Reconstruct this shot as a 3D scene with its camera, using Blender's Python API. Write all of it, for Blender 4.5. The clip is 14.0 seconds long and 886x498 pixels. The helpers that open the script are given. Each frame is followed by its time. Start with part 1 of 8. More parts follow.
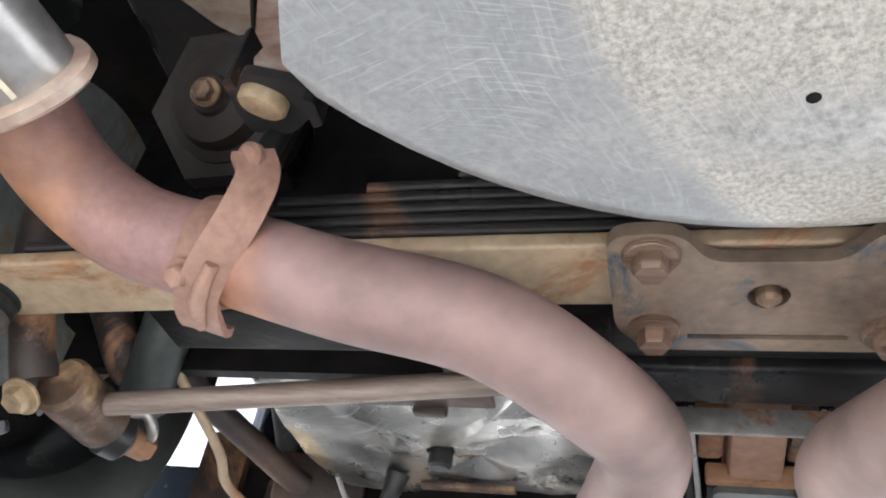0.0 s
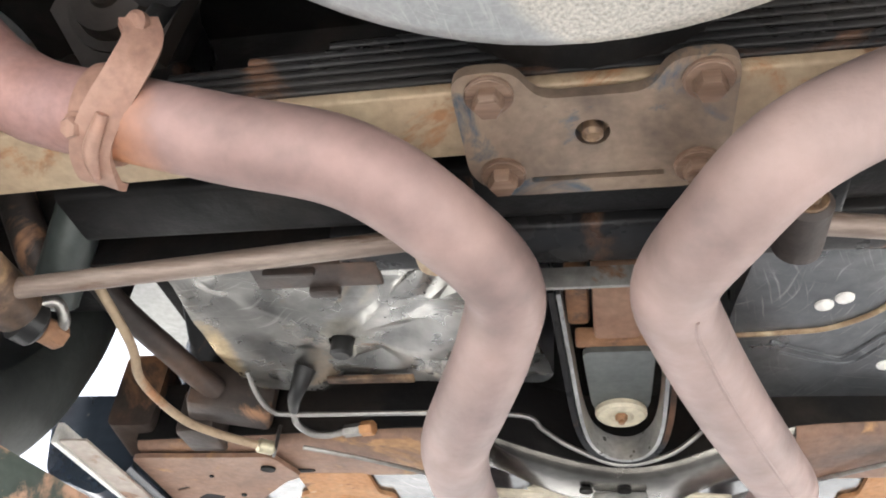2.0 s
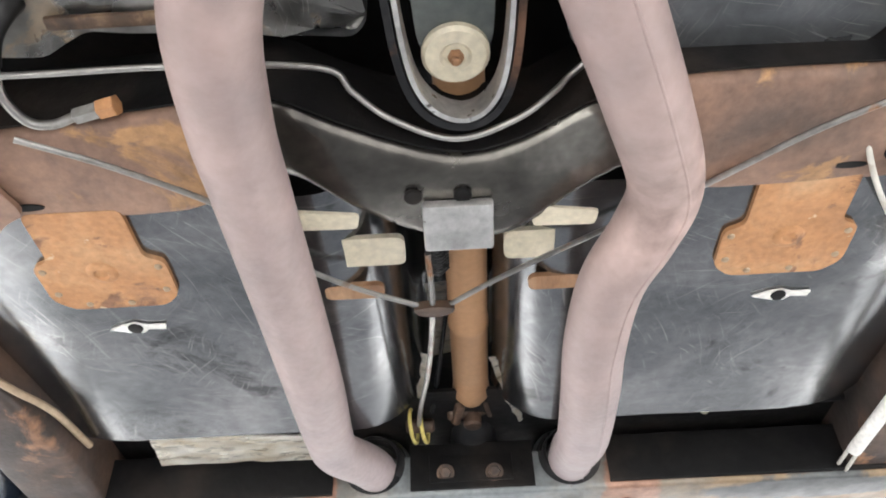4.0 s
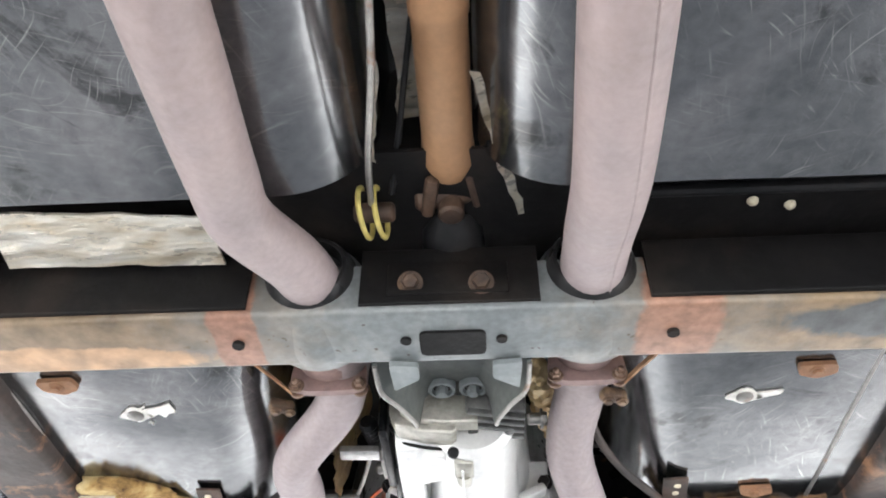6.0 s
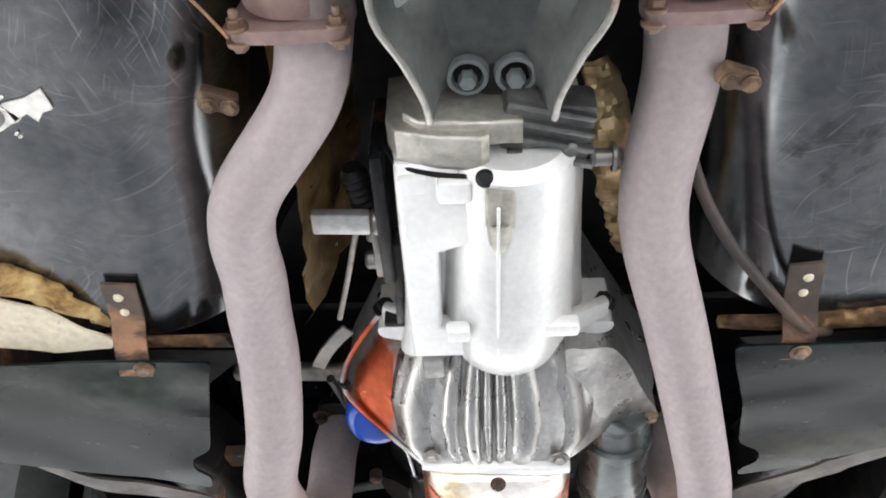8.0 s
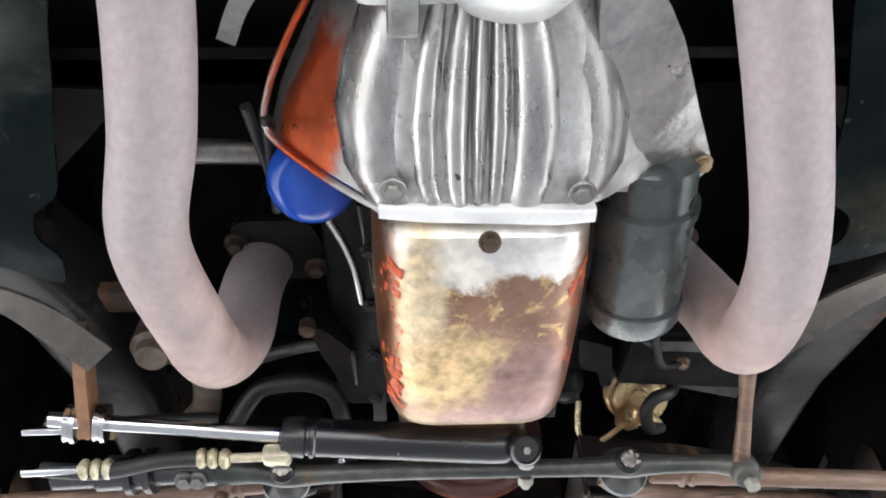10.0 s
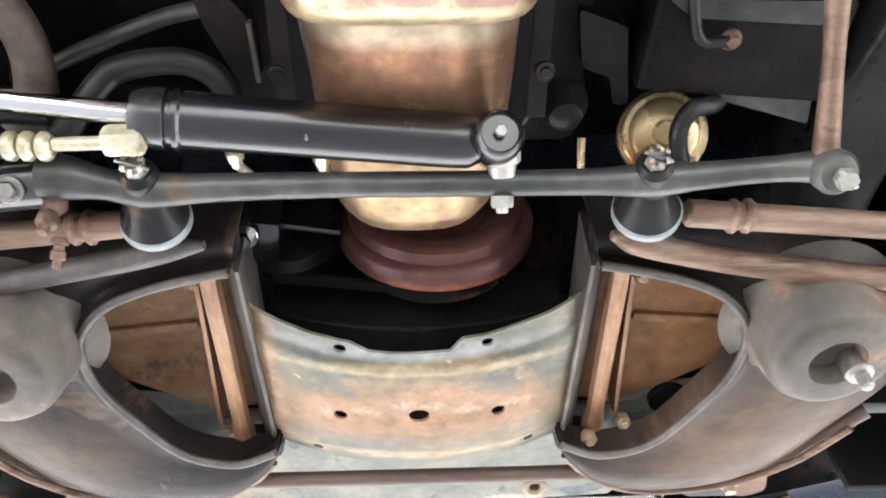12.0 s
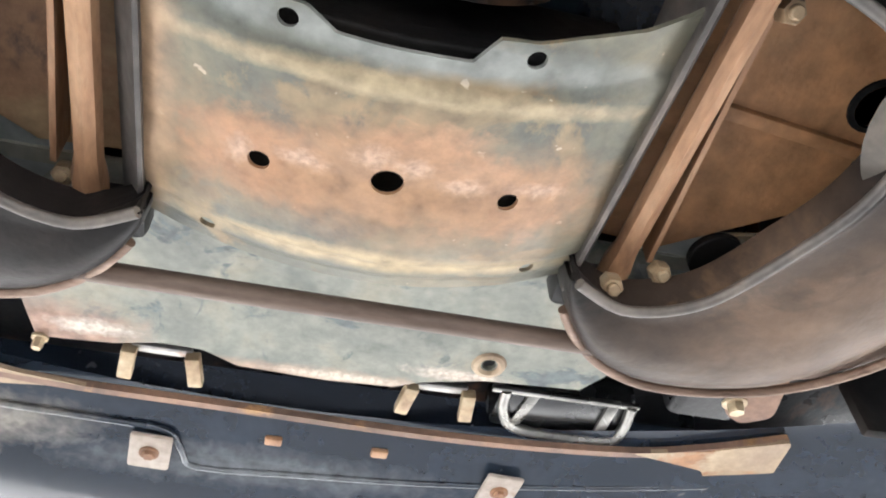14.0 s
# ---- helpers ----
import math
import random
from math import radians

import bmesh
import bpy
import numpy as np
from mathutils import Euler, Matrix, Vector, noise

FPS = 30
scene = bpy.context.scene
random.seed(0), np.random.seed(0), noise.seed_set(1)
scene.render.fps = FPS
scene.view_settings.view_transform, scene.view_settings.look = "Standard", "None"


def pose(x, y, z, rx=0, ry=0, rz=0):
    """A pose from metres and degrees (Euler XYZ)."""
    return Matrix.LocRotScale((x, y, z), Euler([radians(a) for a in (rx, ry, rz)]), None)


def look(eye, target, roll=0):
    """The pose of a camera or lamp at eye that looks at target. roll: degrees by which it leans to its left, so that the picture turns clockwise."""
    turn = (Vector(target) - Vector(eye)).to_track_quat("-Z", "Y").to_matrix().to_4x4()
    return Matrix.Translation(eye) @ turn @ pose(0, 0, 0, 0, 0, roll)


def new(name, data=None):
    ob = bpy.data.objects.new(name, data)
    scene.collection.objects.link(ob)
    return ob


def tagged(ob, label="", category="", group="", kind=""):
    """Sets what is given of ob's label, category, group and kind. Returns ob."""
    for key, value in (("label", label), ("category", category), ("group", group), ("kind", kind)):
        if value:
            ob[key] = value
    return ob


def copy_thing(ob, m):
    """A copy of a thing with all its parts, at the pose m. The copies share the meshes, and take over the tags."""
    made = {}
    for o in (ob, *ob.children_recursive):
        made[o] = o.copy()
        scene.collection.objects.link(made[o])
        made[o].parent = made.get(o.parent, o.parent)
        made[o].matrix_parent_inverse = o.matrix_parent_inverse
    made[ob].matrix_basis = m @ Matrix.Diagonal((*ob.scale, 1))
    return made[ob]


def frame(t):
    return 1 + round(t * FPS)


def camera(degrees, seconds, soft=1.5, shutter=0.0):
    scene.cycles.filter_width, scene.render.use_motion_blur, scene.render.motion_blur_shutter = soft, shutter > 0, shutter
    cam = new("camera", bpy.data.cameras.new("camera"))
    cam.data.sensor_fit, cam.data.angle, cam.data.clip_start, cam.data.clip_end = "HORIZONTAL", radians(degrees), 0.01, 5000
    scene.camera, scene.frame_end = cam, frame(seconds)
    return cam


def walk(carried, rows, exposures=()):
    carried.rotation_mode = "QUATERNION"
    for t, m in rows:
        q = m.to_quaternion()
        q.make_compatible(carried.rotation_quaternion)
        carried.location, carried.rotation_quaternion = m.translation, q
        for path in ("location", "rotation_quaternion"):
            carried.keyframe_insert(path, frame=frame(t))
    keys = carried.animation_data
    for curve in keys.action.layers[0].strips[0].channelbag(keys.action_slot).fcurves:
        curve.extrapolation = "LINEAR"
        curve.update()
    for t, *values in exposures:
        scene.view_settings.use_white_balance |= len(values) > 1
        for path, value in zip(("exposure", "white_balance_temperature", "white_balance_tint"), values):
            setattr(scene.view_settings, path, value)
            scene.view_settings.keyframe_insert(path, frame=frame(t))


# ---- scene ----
cam = camera(56.0, 14.0, soft=1.9)
PATH = [
    (0, (-0.084, -1.586, 1.502), (-0.58, -0.068, 2.707), 10.3),
    (0.5, (-0.096, -1.586, 1.499), (-0.839, -0.168, 2.698), 15.0),
    (1, (-0.071, -1.585, 1.474), (-0.806, -0.16, 2.67), 15.1),
    (1.5, (-0.044, -1.579, 1.43), (-0.618, -0.09, 2.636), 11.7),
    (2, (-0.024, -1.569, 1.384), (-0.38, -0.024, 2.603), 5.2),
    (2.5, (-0.006, -1.544, 1.335), (-0.216, 0.031, 2.55), 0.7),
    (3, (-0.007, -1.455, 1.27), (-0.083, 0.11, 2.513), -2.1),
    (3.2, (-0.016, -1.391, 1.252), (-0.044, 0.174, 2.497), -2.9),
    (5.3, (-0.013, -0.81, 1.27), (-0.044, 0.617, 2.67), -1.8),
    (5.5, (0.0, -0.762, 1.269), (-0.051, 0.667, 2.667), -1.2),
    (6, (0.025, -0.668, 1.261), (-0.054, 0.808, 2.608), 0.1),
    (6.5, (0.008, -0.55, 1.248), (-0.033, 0.951, 2.569), 0.3),
    (7, (-0.027, -0.431, 1.247), (-0.035, 1.046, 2.596), -0.8),
    (7.5, (-0.035, -0.333, 1.25), (-0.046, 1.112, 2.633), -1.2),
    (8, (-0.023, -0.183, 1.258), (-0.088, 1.224, 2.678), 0.1),
    (8.5, (-0.01, -0.061, 1.262), (-0.085, 1.366, 2.662), -0.3),
    (8.7, (-0.005, -0.029, 1.262), (-0.074, 1.412, 2.648), -0.6),
    (10.8, (-0.091, 0.453, 1.245), (0.055, 1.636, 2.851), -5.2),
    (11, (-0.068, 0.5, 1.259), (0.057, 1.678, 2.87), -4.7),
    (11.5, (-0.026, 0.616, 1.266), (0.076, 1.805, 2.871), -4.8),
    (12, (0.002, 0.691, 1.272), (0.062, 1.908, 2.858), -3.3),
    (12.5, (-0.022, 0.767, 1.293), (-0.005, 1.987, 2.878), -0.5),
    (13, (-0.057, 0.882, 1.331), (-0.04, 2.078, 2.934), 1.4),
    (13.5, (-0.061, 0.972, 1.363), (0.036, 2.215, 2.927), 0.2),
    (14, (-0.048, 1.02, 1.411), (0.299, 2.28, 2.925), -2.4),
]
EXPOSURES = [(0, 2.25, 6100), (0.5, 2.45, 5900), (1.0, 2.2, 6400), (1.5, 2.45, 6400), (2.0, 2.5, 6400), (2.5, 2.35, 6500), (3.2, 2.4, 6400), (5.5, 2.6, 6200), (6.0, 2.55, 6200), (6.6, 2.45, 6200), (8.7, 2.4, 6250), (10.8, 2.75, 6100), (11.5, 3.15, 6200), (12, 3.2, 6200), (13, 3.2, 6200), (13.5, 3.2, 6150), (14, 3.0, 6250)]
walk(cam, [(t, look(eye, target, roll)) for t, eye, target, roll in PATH], [(t, stops, kelvin, 10) for t, stops, kelvin in EXPOSURES])

# ---- world, sun, exposure ----
world = bpy.data.worlds.new("world")
scene.world = world
world.use_nodes = True
wn = world.node_tree.nodes
sky = wn.new("ShaderNodeTexSky")
sky.sky_type, sky.sun_disc = "NISHITA", False
SUN_EL, SUN_ROT = radians(74), radians(190)
sky.sun_elevation, sky.sun_rotation = SUN_EL, SUN_ROT
sky.air_density, sky.dust_density, sky.ozone_density = 0.6, 7.0, 0.5
wn["Background"].inputs["Strength"].default_value = 0.17
veil = wn.new("ShaderNodeHueSaturation")
veil.inputs["Saturation"].default_value = 0.3  # thin white cloud
world.node_tree.links.new(sky.outputs[0], veil.inputs["Color"])
world.node_tree.links.new(veil.outputs[0], wn["Background"].inputs[0])
sun_data = bpy.data.lights.new("sun", "SUN")
sun_data.energy, sun_data.angle, sun_data.color = 4.0, radians(0.6), (1.0, 0.97, 0.93)
sun = new("sun", sun_data)
to_sun = Vector((math.sin(SUN_ROT) * math.cos(SUN_EL), math.cos(SUN_ROT) * math.cos(SUN_EL), math.sin(SUN_EL)))
sun.matrix_world = look(to_sun * 20, (0, 0, 0))


# ---- mesh helpers ----
def V(*a):
    return Vector(a)


def finish(bm, angle=38):
    bmesh.ops.recalc_face_normals(bm, faces=bm.faces)
    lim = radians(angle)
    for f in bm.faces:
        f.smooth = True
    for e in bm.edges:
        e.smooth = not (len(e.link_faces) == 2 and e.calc_face_angle(0) > lim)


def part(name, bm, material, parent=None, label="", angle=38):
    """Links a bmesh as one mesh object under a thing or a part."""
    finish(bm, angle)
    me = bpy.data.meshes.new(name)
    bm.to_mesh(me)
    bm.free()
    me.materials.append(material)
    ob = new(name, me)
    if parent:
        ob.parent = parent
        ob.matrix_parent_inverse = parent.matrix_world.inverted()
    if label:
        ob["label"] = label
    return ob


def thing(name, label, category, base=(0, 0, 0), group="", kind=""):
    ob = new(name)
    ob.empty_display_size = 0.05
    ob.location = base
    ob.matrix_world = Matrix.Translation(base)
    return tagged(ob, label, category, group, kind)


def solo(name, bm, material, label, category, group="", kind="", angle=38):
    return tagged(part(name, bm, material, None, "", angle), label, category, group, kind)


def axes_of(d):
    d = Vector(d).normalized()
    u = d.cross(V(0, 0, 1))
    if u.length < 1e-3:
        u = V(1, 0, 0)
    u.normalize()
    return u, d.cross(u).normalized(), d


def spline(pts, n=6):
    """A Catmull-Rom line through the points; extra values ride along."""
    P = [np.array(p, float) for p in pts]
    if len(P) == 2:
        return P
    P = [2 * P[0] - P[1]] + P + [2 * P[-1] - P[-2]]
    out = []
    for i in range(1, len(P) - 2):
        a, b, c, d = P[i - 1:i + 3]
        for k in range(n):
            t = k / n
            out.append(0.5 * (2 * b + (c - a) * t + (2 * a - 5 * b + 4 * c - d) * t * t + (3 * b - a - 3 * c + d) * t ** 3))
    out.append(P[-2])
    return out


def rings(bm, loops, close=True, cap=True):
    vs = [[bm.verts.new(p) for p in loop] for loop in loops]
    n = len(vs[0])
    for a, b in zip(vs, vs[1:]):
        for i in range(n if close else n - 1):
            bm.faces.new((a[i], a[(i + 1) % n], b[(i + 1) % n], b[i]))
    if cap and close:
        bm.faces.new(vs[0][::-1])
        bm.faces.new(vs[-1])
    return vs


def sweep(bm, pts, r, seg=18, n=6, flat=1.0, cap=True, wob=0.0):
    """A tube along a smooth line; r is one radius or one a point."""
    rr = [r] * len(pts) if not hasattr(r, "__len__") else list(r)
    line = spline([(*p, q) for p, q in zip(pts, rr)], n)
    C = [Vector(p[:3]) for p in line]
    R = [p[3] for p in line]
    u = axes_of(C[1] - C[0])[0]
    loops = []
    for i, c in enumerate(C):
        d = (C[min(i + 1, len(C) - 1)] - C[max(i - 1, 0)]).normalized()
        u = (u - d * u.dot(d)).normalized()
        w = d.cross(u)
        q = R[i] * (1 + wob * noise.noise(c * 30))
        loops.append([c + u * q * math.cos(a) + w * q * flat * math.sin(a) for a in (2 * math.pi * k / seg for k in range(seg))])
    rings(bm, loops, True, cap)


def lathe(bm, p0, p1, prof, seg=24, cap=True):
    """Turned body from p0 to p1; prof: pairs of (metres along, radius)."""
    p0, p1 = Vector(p0), Vector(p1)
    u, w, d = axes_of(p1 - p0)
    rings(bm, [[p0 + d * s + (u * math.cos(a) + w * math.sin(a)) * max(r, 1e-4) for a in (2 * math.pi * k / seg for k in range(seg))] for s, r in prof], True, cap)


def cyl(bm, p0, p1, r, seg=20, bev=0.003):
    L = (Vector(p1) - Vector(p0)).length
    b = min(bev, r * 0.4, L * 0.4)
    lathe(bm, p0, p1, [(0, r - b), (b, r), (L - b, r), (L, r - b)], seg)


def box(bm, c, size, rot=(0, 0, 0), bev=0.003, segs=2):
    m = Matrix.Translation(c) @ Euler([radians(a) for a in rot]).to_matrix().to_4x4() @ Matrix.Diagonal((*size, 1))
    g = bmesh.ops.create_cube(bm, size=1, matrix=m)
    if bev:
        es = list({e for v in g["verts"] for e in v.link_edges})
        bmesh.ops.bevel(bm, geom=es, offset=bev, segments=segs, profile=0.5, affect="EDGES")


def hexbolt(bm, pos, axis, r, h=None, washer=True, shank=0.0):
    """A hexagon head with a washer, standing out along axis."""
    h = h or r * 0.9
    u, w, d = axes_of(axis)
    p = Vector(pos)
    if washer:
        cyl(bm, p - d * 0.001, p + d * 0.0025, r * 1.45, 18, 0.0006)
    loops = []
    for s, q in ((0.001, r * 1.0), (h * 0.8, r * 1.0), (h, r * 0.86)):
        loops.append([p + d * s + (u * math.cos(a) + w * math.sin(a)) * q for a in (math.pi / 3 * k for k in range(6))])
    rings(bm, loops)
    if shank:
        cyl(bm, p + d * h * 0.9, p + d * (h + shank), r * 0.55, 12, 0.001)


def slab(bm, outline, z0, z1, holes=(), bend=None, cuts=2):
    """A sheet with holes: outline and holes are lists of (x, y); holes may be (x, y, r). bend moves each point."""
    loops = [list(outline)]
    for h in holes:
        if len(h) == 3 and not hasattr(h[0], "__len__"):
            loops.append([(h[0] + h[2] * math.cos(2 * math.pi * k / 16), h[1] + h[2] * math.sin(2 * math.pi * k / 16)) for k in range(16)])
        else:
            loops.append(list(h))
    es = []
    for lp in loops:
        vs = [bm.verts.new((x, y, z0)) for x, y in lp]
        es += [bm.edges.new((vs[i], vs[(i + 1) % len(vs)])) for i in range(len(vs))]
    g = bmesh.ops.triangle_fill(bm, edges=es, use_beauty=True, use_dissolve=False, normal=(0, 0, -1))
    fs = [f for f in g["geom"] if isinstance(f, bmesh.types.BMFace)]
    if bend:
        bmesh.ops.subdivide_edges(bm, edges=list({e for f in fs for e in f.edges}), cuts=cuts, use_grid_fill=True)
        fs = list(bm.faces)
    ex = bmesh.ops.extrude_face_region(bm, geom=fs)
    up = [v for v in ex["geom"] if isinstance(v, bmesh.types.BMVert)]
    for v in up:
        v.co.z = z1
    if bend:
        for v in bm.verts:
            v.co = bend(v.co)


def arc(cx, cy, r, a0, a1, n=8):
    return [(cx + r * math.cos(radians(a0 + (a1 - a0) * k / n)), cy + r * math.sin(radians(a0 + (a1 - a0) * k / n))) for k in range(n + 1)]


def rounded(pts, r=0.01, n=4):
    """Rounds the corners of an outline."""
    out = []
    k = len(pts)
    for i in range(k):
        a, b, c = (Vector((*pts[(i + j) % k], 0)) for j in (-1, 0, 1))
        q = min(r, (a - b).length * 0.45, (c - b).length * 0.45)
        s, e = b + (a - b).normalized() * q, b + (c - b).normalized() * q
        for j in range(n + 1):
            t = j / n
            p = s * (1 - t) ** 2 + b * 2 * t * (1 - t) + e * t * t
            out.append((p.x, p.y))
    return out


def loft(bm, sections, r=0.012, cap=True):
    """A beam through rounded rectangular sections (x, y0, y1, z0, z1), along x."""
    loops = []
    for x, y0, y1, z0, z1 in sections:
        loops.append([(x, y, z) for y, z in rounded([(y0, z0), (y1, z0), (y1, z1), (y0, z1)], r, 3)])
    rings(bm, loops, True, cap)


def ribbon(bm, pts, width, thick, side=(1, 0, 0), n=5):
    """A flat strap along a smooth line; side: the way across it."""
    line = [Vector(p) for p in spline(pts, n)]
    loops = []
    for i, c in enumerate(line):
        d = (line[min(i + 1, len(line) - 1)] - line[max(i - 1, 0)]).normalized()
        s = Vector(side)
        s = (s - d * s.dot(d)).normalized()
        nn = d.cross(s)
        loops.append([c + s * (a * width / 2) + nn * (b * thick / 2) for a, b in ((-1, -1), (1, -1), (1, 1), (-1, 1))])
    rings(bm, loops)


def resample(pts, n):
    """n points at even steps along a smooth line."""
    line = [Vector((*p[:2], 0)) for p in spline(pts, 10)]
    cum = [0.0]
    for a, b in zip(line, line[1:]):
        cum.append(cum[-1] + (b - a).length)
    out, k = [], 0
    for i in range(n):
        d = cum[-1] * i / (n - 1)
        while k < len(cum) - 2 and cum[k + 1] < d:
            k += 1
        out.append(line[k].lerp(line[k + 1], (d - cum[k]) / max(1e-9, cum[k + 1] - cum[k])))
    return out


def pressing(bm, top, bottom, nx, ny, height, holes=(), thick=0.004):
    """A pressed sheet between two edge lines, with round holes; height(x, y, v) gives z."""
    flat = [[top[j].lerp(bottom[j], i / (ny - 1)) for j in range(nx)] for i in range(ny)]
    cell = max((flat[0][1] - flat[0][0]).length, (flat[1][0] - flat[0][0]).length)
    gone = set()
    for i in range(ny - 1):
        for j in range(nx - 1):
            c = (flat[i][j] + flat[i][j + 1] + flat[i + 1][j + 1] + flat[i + 1][j]) / 4
            if any((c.x - hx) ** 2 + (c.y - hy) ** 2 < (1.6 * cell) ** 2 for hx, hy, hr in holes):
                gone.add((i, j))
    edge = {(i + a, j + b) for i, j in gone for a in (0, 1) for b in (0, 1)}
    grid = [[None] * nx for _ in range(ny)]
    for i in range(ny):
        for j in range(nx):
            p = flat[i][j].copy()
            for hx, hy, hr in holes:
                d = Vector((p.x - hx, p.y - hy, 0))
                far = max(2.4 * hr, 5 * cell)
                if 1e-6 < d.length < far:
                    r = hr if (i, j) in edge else max(hr * 1.06, hr + (d.length - 1.7 * cell) * (far - hr) / (far - 1.7 * cell))
                    p = Vector((hx, hy, 0)) + d.normalized() * r
            grid[i][j] = bm.verts.new((p.x, p.y, height(p.x, p.y, i / (ny - 1))))
    for i in range(ny - 1):
        for j in range(nx - 1):
            if (i, j) not in gone:
                bm.faces.new((grid[i][j], grid[i][j + 1], grid[i + 1][j + 1], grid[i + 1][j]))
    for w in [w for w in bm.verts if not w.link_faces]:
        bm.verts.remove(w)
    bmesh.ops.recalc_face_normals(bm, faces=bm.faces)
    if thick:
        bmesh.ops.solidify(bm, geom=bm.faces[:], thickness=thick)


def B():
    return bmesh.new()


# ---- materials ----
def surf(name, cols, scale=9.0, rough=(0.45, 0.65), metal=0.0, bump=0.15, fine=90.0, patch=None, speck=None, scratch=0.0, stretch=(1, 1, 1), detail=6.0, spec=0.5, grain=0.12, zones=(), swirl=False):
    """A worn surface. cols: colours that a broad noise runs through; patch: (colour, size, amount, metal) of a second
    substance in blotches; speck: (colour, size, amount) of small spots;
    zones: stains and painted reflections with a place of their own, (centre, radii, colour, raggedness, noise size);
    scratch: how strongly fine light scratches show."""
    m = bpy.data.materials.new(name)
    m.use_nodes = True
    N, L = m.node_tree.nodes, m.node_tree.links
    bs = N["Principled BSDF"]
    tc = N.new("ShaderNodeTexCoord")
    mp = N.new("ShaderNodeMapping")
    mp.inputs["Scale"].default_value = stretch
    L.new(tc.outputs["Object"], mp.inputs[0])

    def nz(sc, det=4.0, dist=0.0, rgh=0.55):
        t = N.new("ShaderNodeTexNoise")
        t.inputs["Scale"].default_value, t.inputs["Detail"].default_value = sc, det
        t.inputs["Distortion"].default_value, t.inputs["Roughness"].default_value = dist, rgh
        L.new(mp.outputs[0], t.inputs["Vector"])
        return t.outputs["Fac"]

    def ramp(src, stops):
        r = N.new("ShaderNodeValToRGB")
        e = r.color_ramp.elements
        while len(e) < len(stops):
            e.new(0.5)
        for el, (p, c) in zip(e, stops):
            el.position, el.color = p, (*c, 1) if len(c) == 3 else c
        L.new(src, r.inputs[0])
        return r.outputs[0]

    def mix(fac, a, b, mode="MIX"):
        x = N.new("ShaderNodeMix")
        x.data_type, x.blend_type = "RGBA", mode
        for sock, val in ((x.inputs[0], fac), (x.inputs[6], a), (x.inputs[7], b)):
            if isinstance(val, (int, float)):
                sock.default_value = val
            elif isinstance(val, tuple):
                sock.default_value = (*val, 1) if len(val) == 3 else val
            else:
                L.new(val, sock)
        return x.outputs[2]

    broad = nz(scale, detail, 0.4, 0.6)
    k = len(cols)
    col = ramp(broad, [(0.32 + 0.36 * i / max(k - 1, 1), c) for i, c in enumerate(cols)]) if k > 1 else mix(0.0, cols[0], cols[0])
    small = nz(fine, 5.0)
    g = ramp(small, [(0.25, (1 - grain * 2,) * 3), (0.75, (1 + grain,) * 3)])
    col = mix(1.0, col, g, "MULTIPLY")
    metal_out = metal
    if patch:
        c2, size, amount, met2 = patch
        edge = 0.62 - 0.25 * amount
        pf = ramp(nz(size, 8.0, 0.6, 0.65), [(edge, (0, 0, 0)), (edge + 0.06, (1, 1, 1))])
        tint = mix(1.0, c2, ramp(nz(size * 6, 5.0), [(0.3, (0.6,) * 3), (0.7, (1.25,) * 3)]), "MULTIPLY")
        col = mix(pf, col, tint)
        mm = N.new("ShaderNodeMix")
        L.new(pf, mm.inputs[0])
        mm.inputs[2].default_value, mm.inputs[3].default_value = metal, met2
        metal_out = mm.outputs[0]
    if speck:
        c3, size, amount = speck
        sf = ramp(nz(size, 2.0, 0.2), [(0.74 - 0.15 * amount, (0, 0, 0)), (0.78 - 0.15 * amount, (1, 1, 1))])
        col = mix(sf, col, c3)
    for cen, rad, czone, rag, zsize, *soft in zones:
        sb = N.new("ShaderNodeVectorMath")
        sb.operation = "SUBTRACT"
        L.new(tc.outputs["Object"], sb.inputs[0])
        sb.inputs[1].default_value = cen
        dv = N.new("ShaderNodeVectorMath")
        dv.operation = "DIVIDE"
        L.new(sb.outputs[0], dv.inputs[0])
        dv.inputs[1].default_value = rad
        ln = N.new("ShaderNodeVectorMath")
        ln.operation = "LENGTH"
        L.new(dv.outputs[0], ln.inputs[0])
        ad = N.new("ShaderNodeMath")
        ad.operation = "MULTIPLY_ADD"
        L.new(nz(zsize, 7.0, 0.5, 0.65), ad.inputs[0])
        ad.inputs[1].default_value = rag
        L.new(ln.outputs["Value"], ad.inputs[2])
        zf = ramp(ad.outputs[0], [(0.53 - (soft[0] if soft else 0.03), (1, 1, 1)), (0.53 + (soft[0] if soft else 0.03), (0, 0, 0))])
        hv = N.new("ShaderNodeMath")
        hv.operation = "MULTIPLY"
        hv.inputs[1].default_value = 0.5 / (1 + 0.5 * rag)
        L.new(ad.outputs[0], hv.inputs[0])
        L.new(hv.outputs[0], zf.node.inputs[0])
        tz = mix(1.0, czone, ramp(nz(zsize * 1.6, 6.0), [(0.3, (0.6,) * 3), (0.7, (1.3,) * 3)]), "MULTIPLY")
        col = mix(zf, col, tz)
    hgt = small
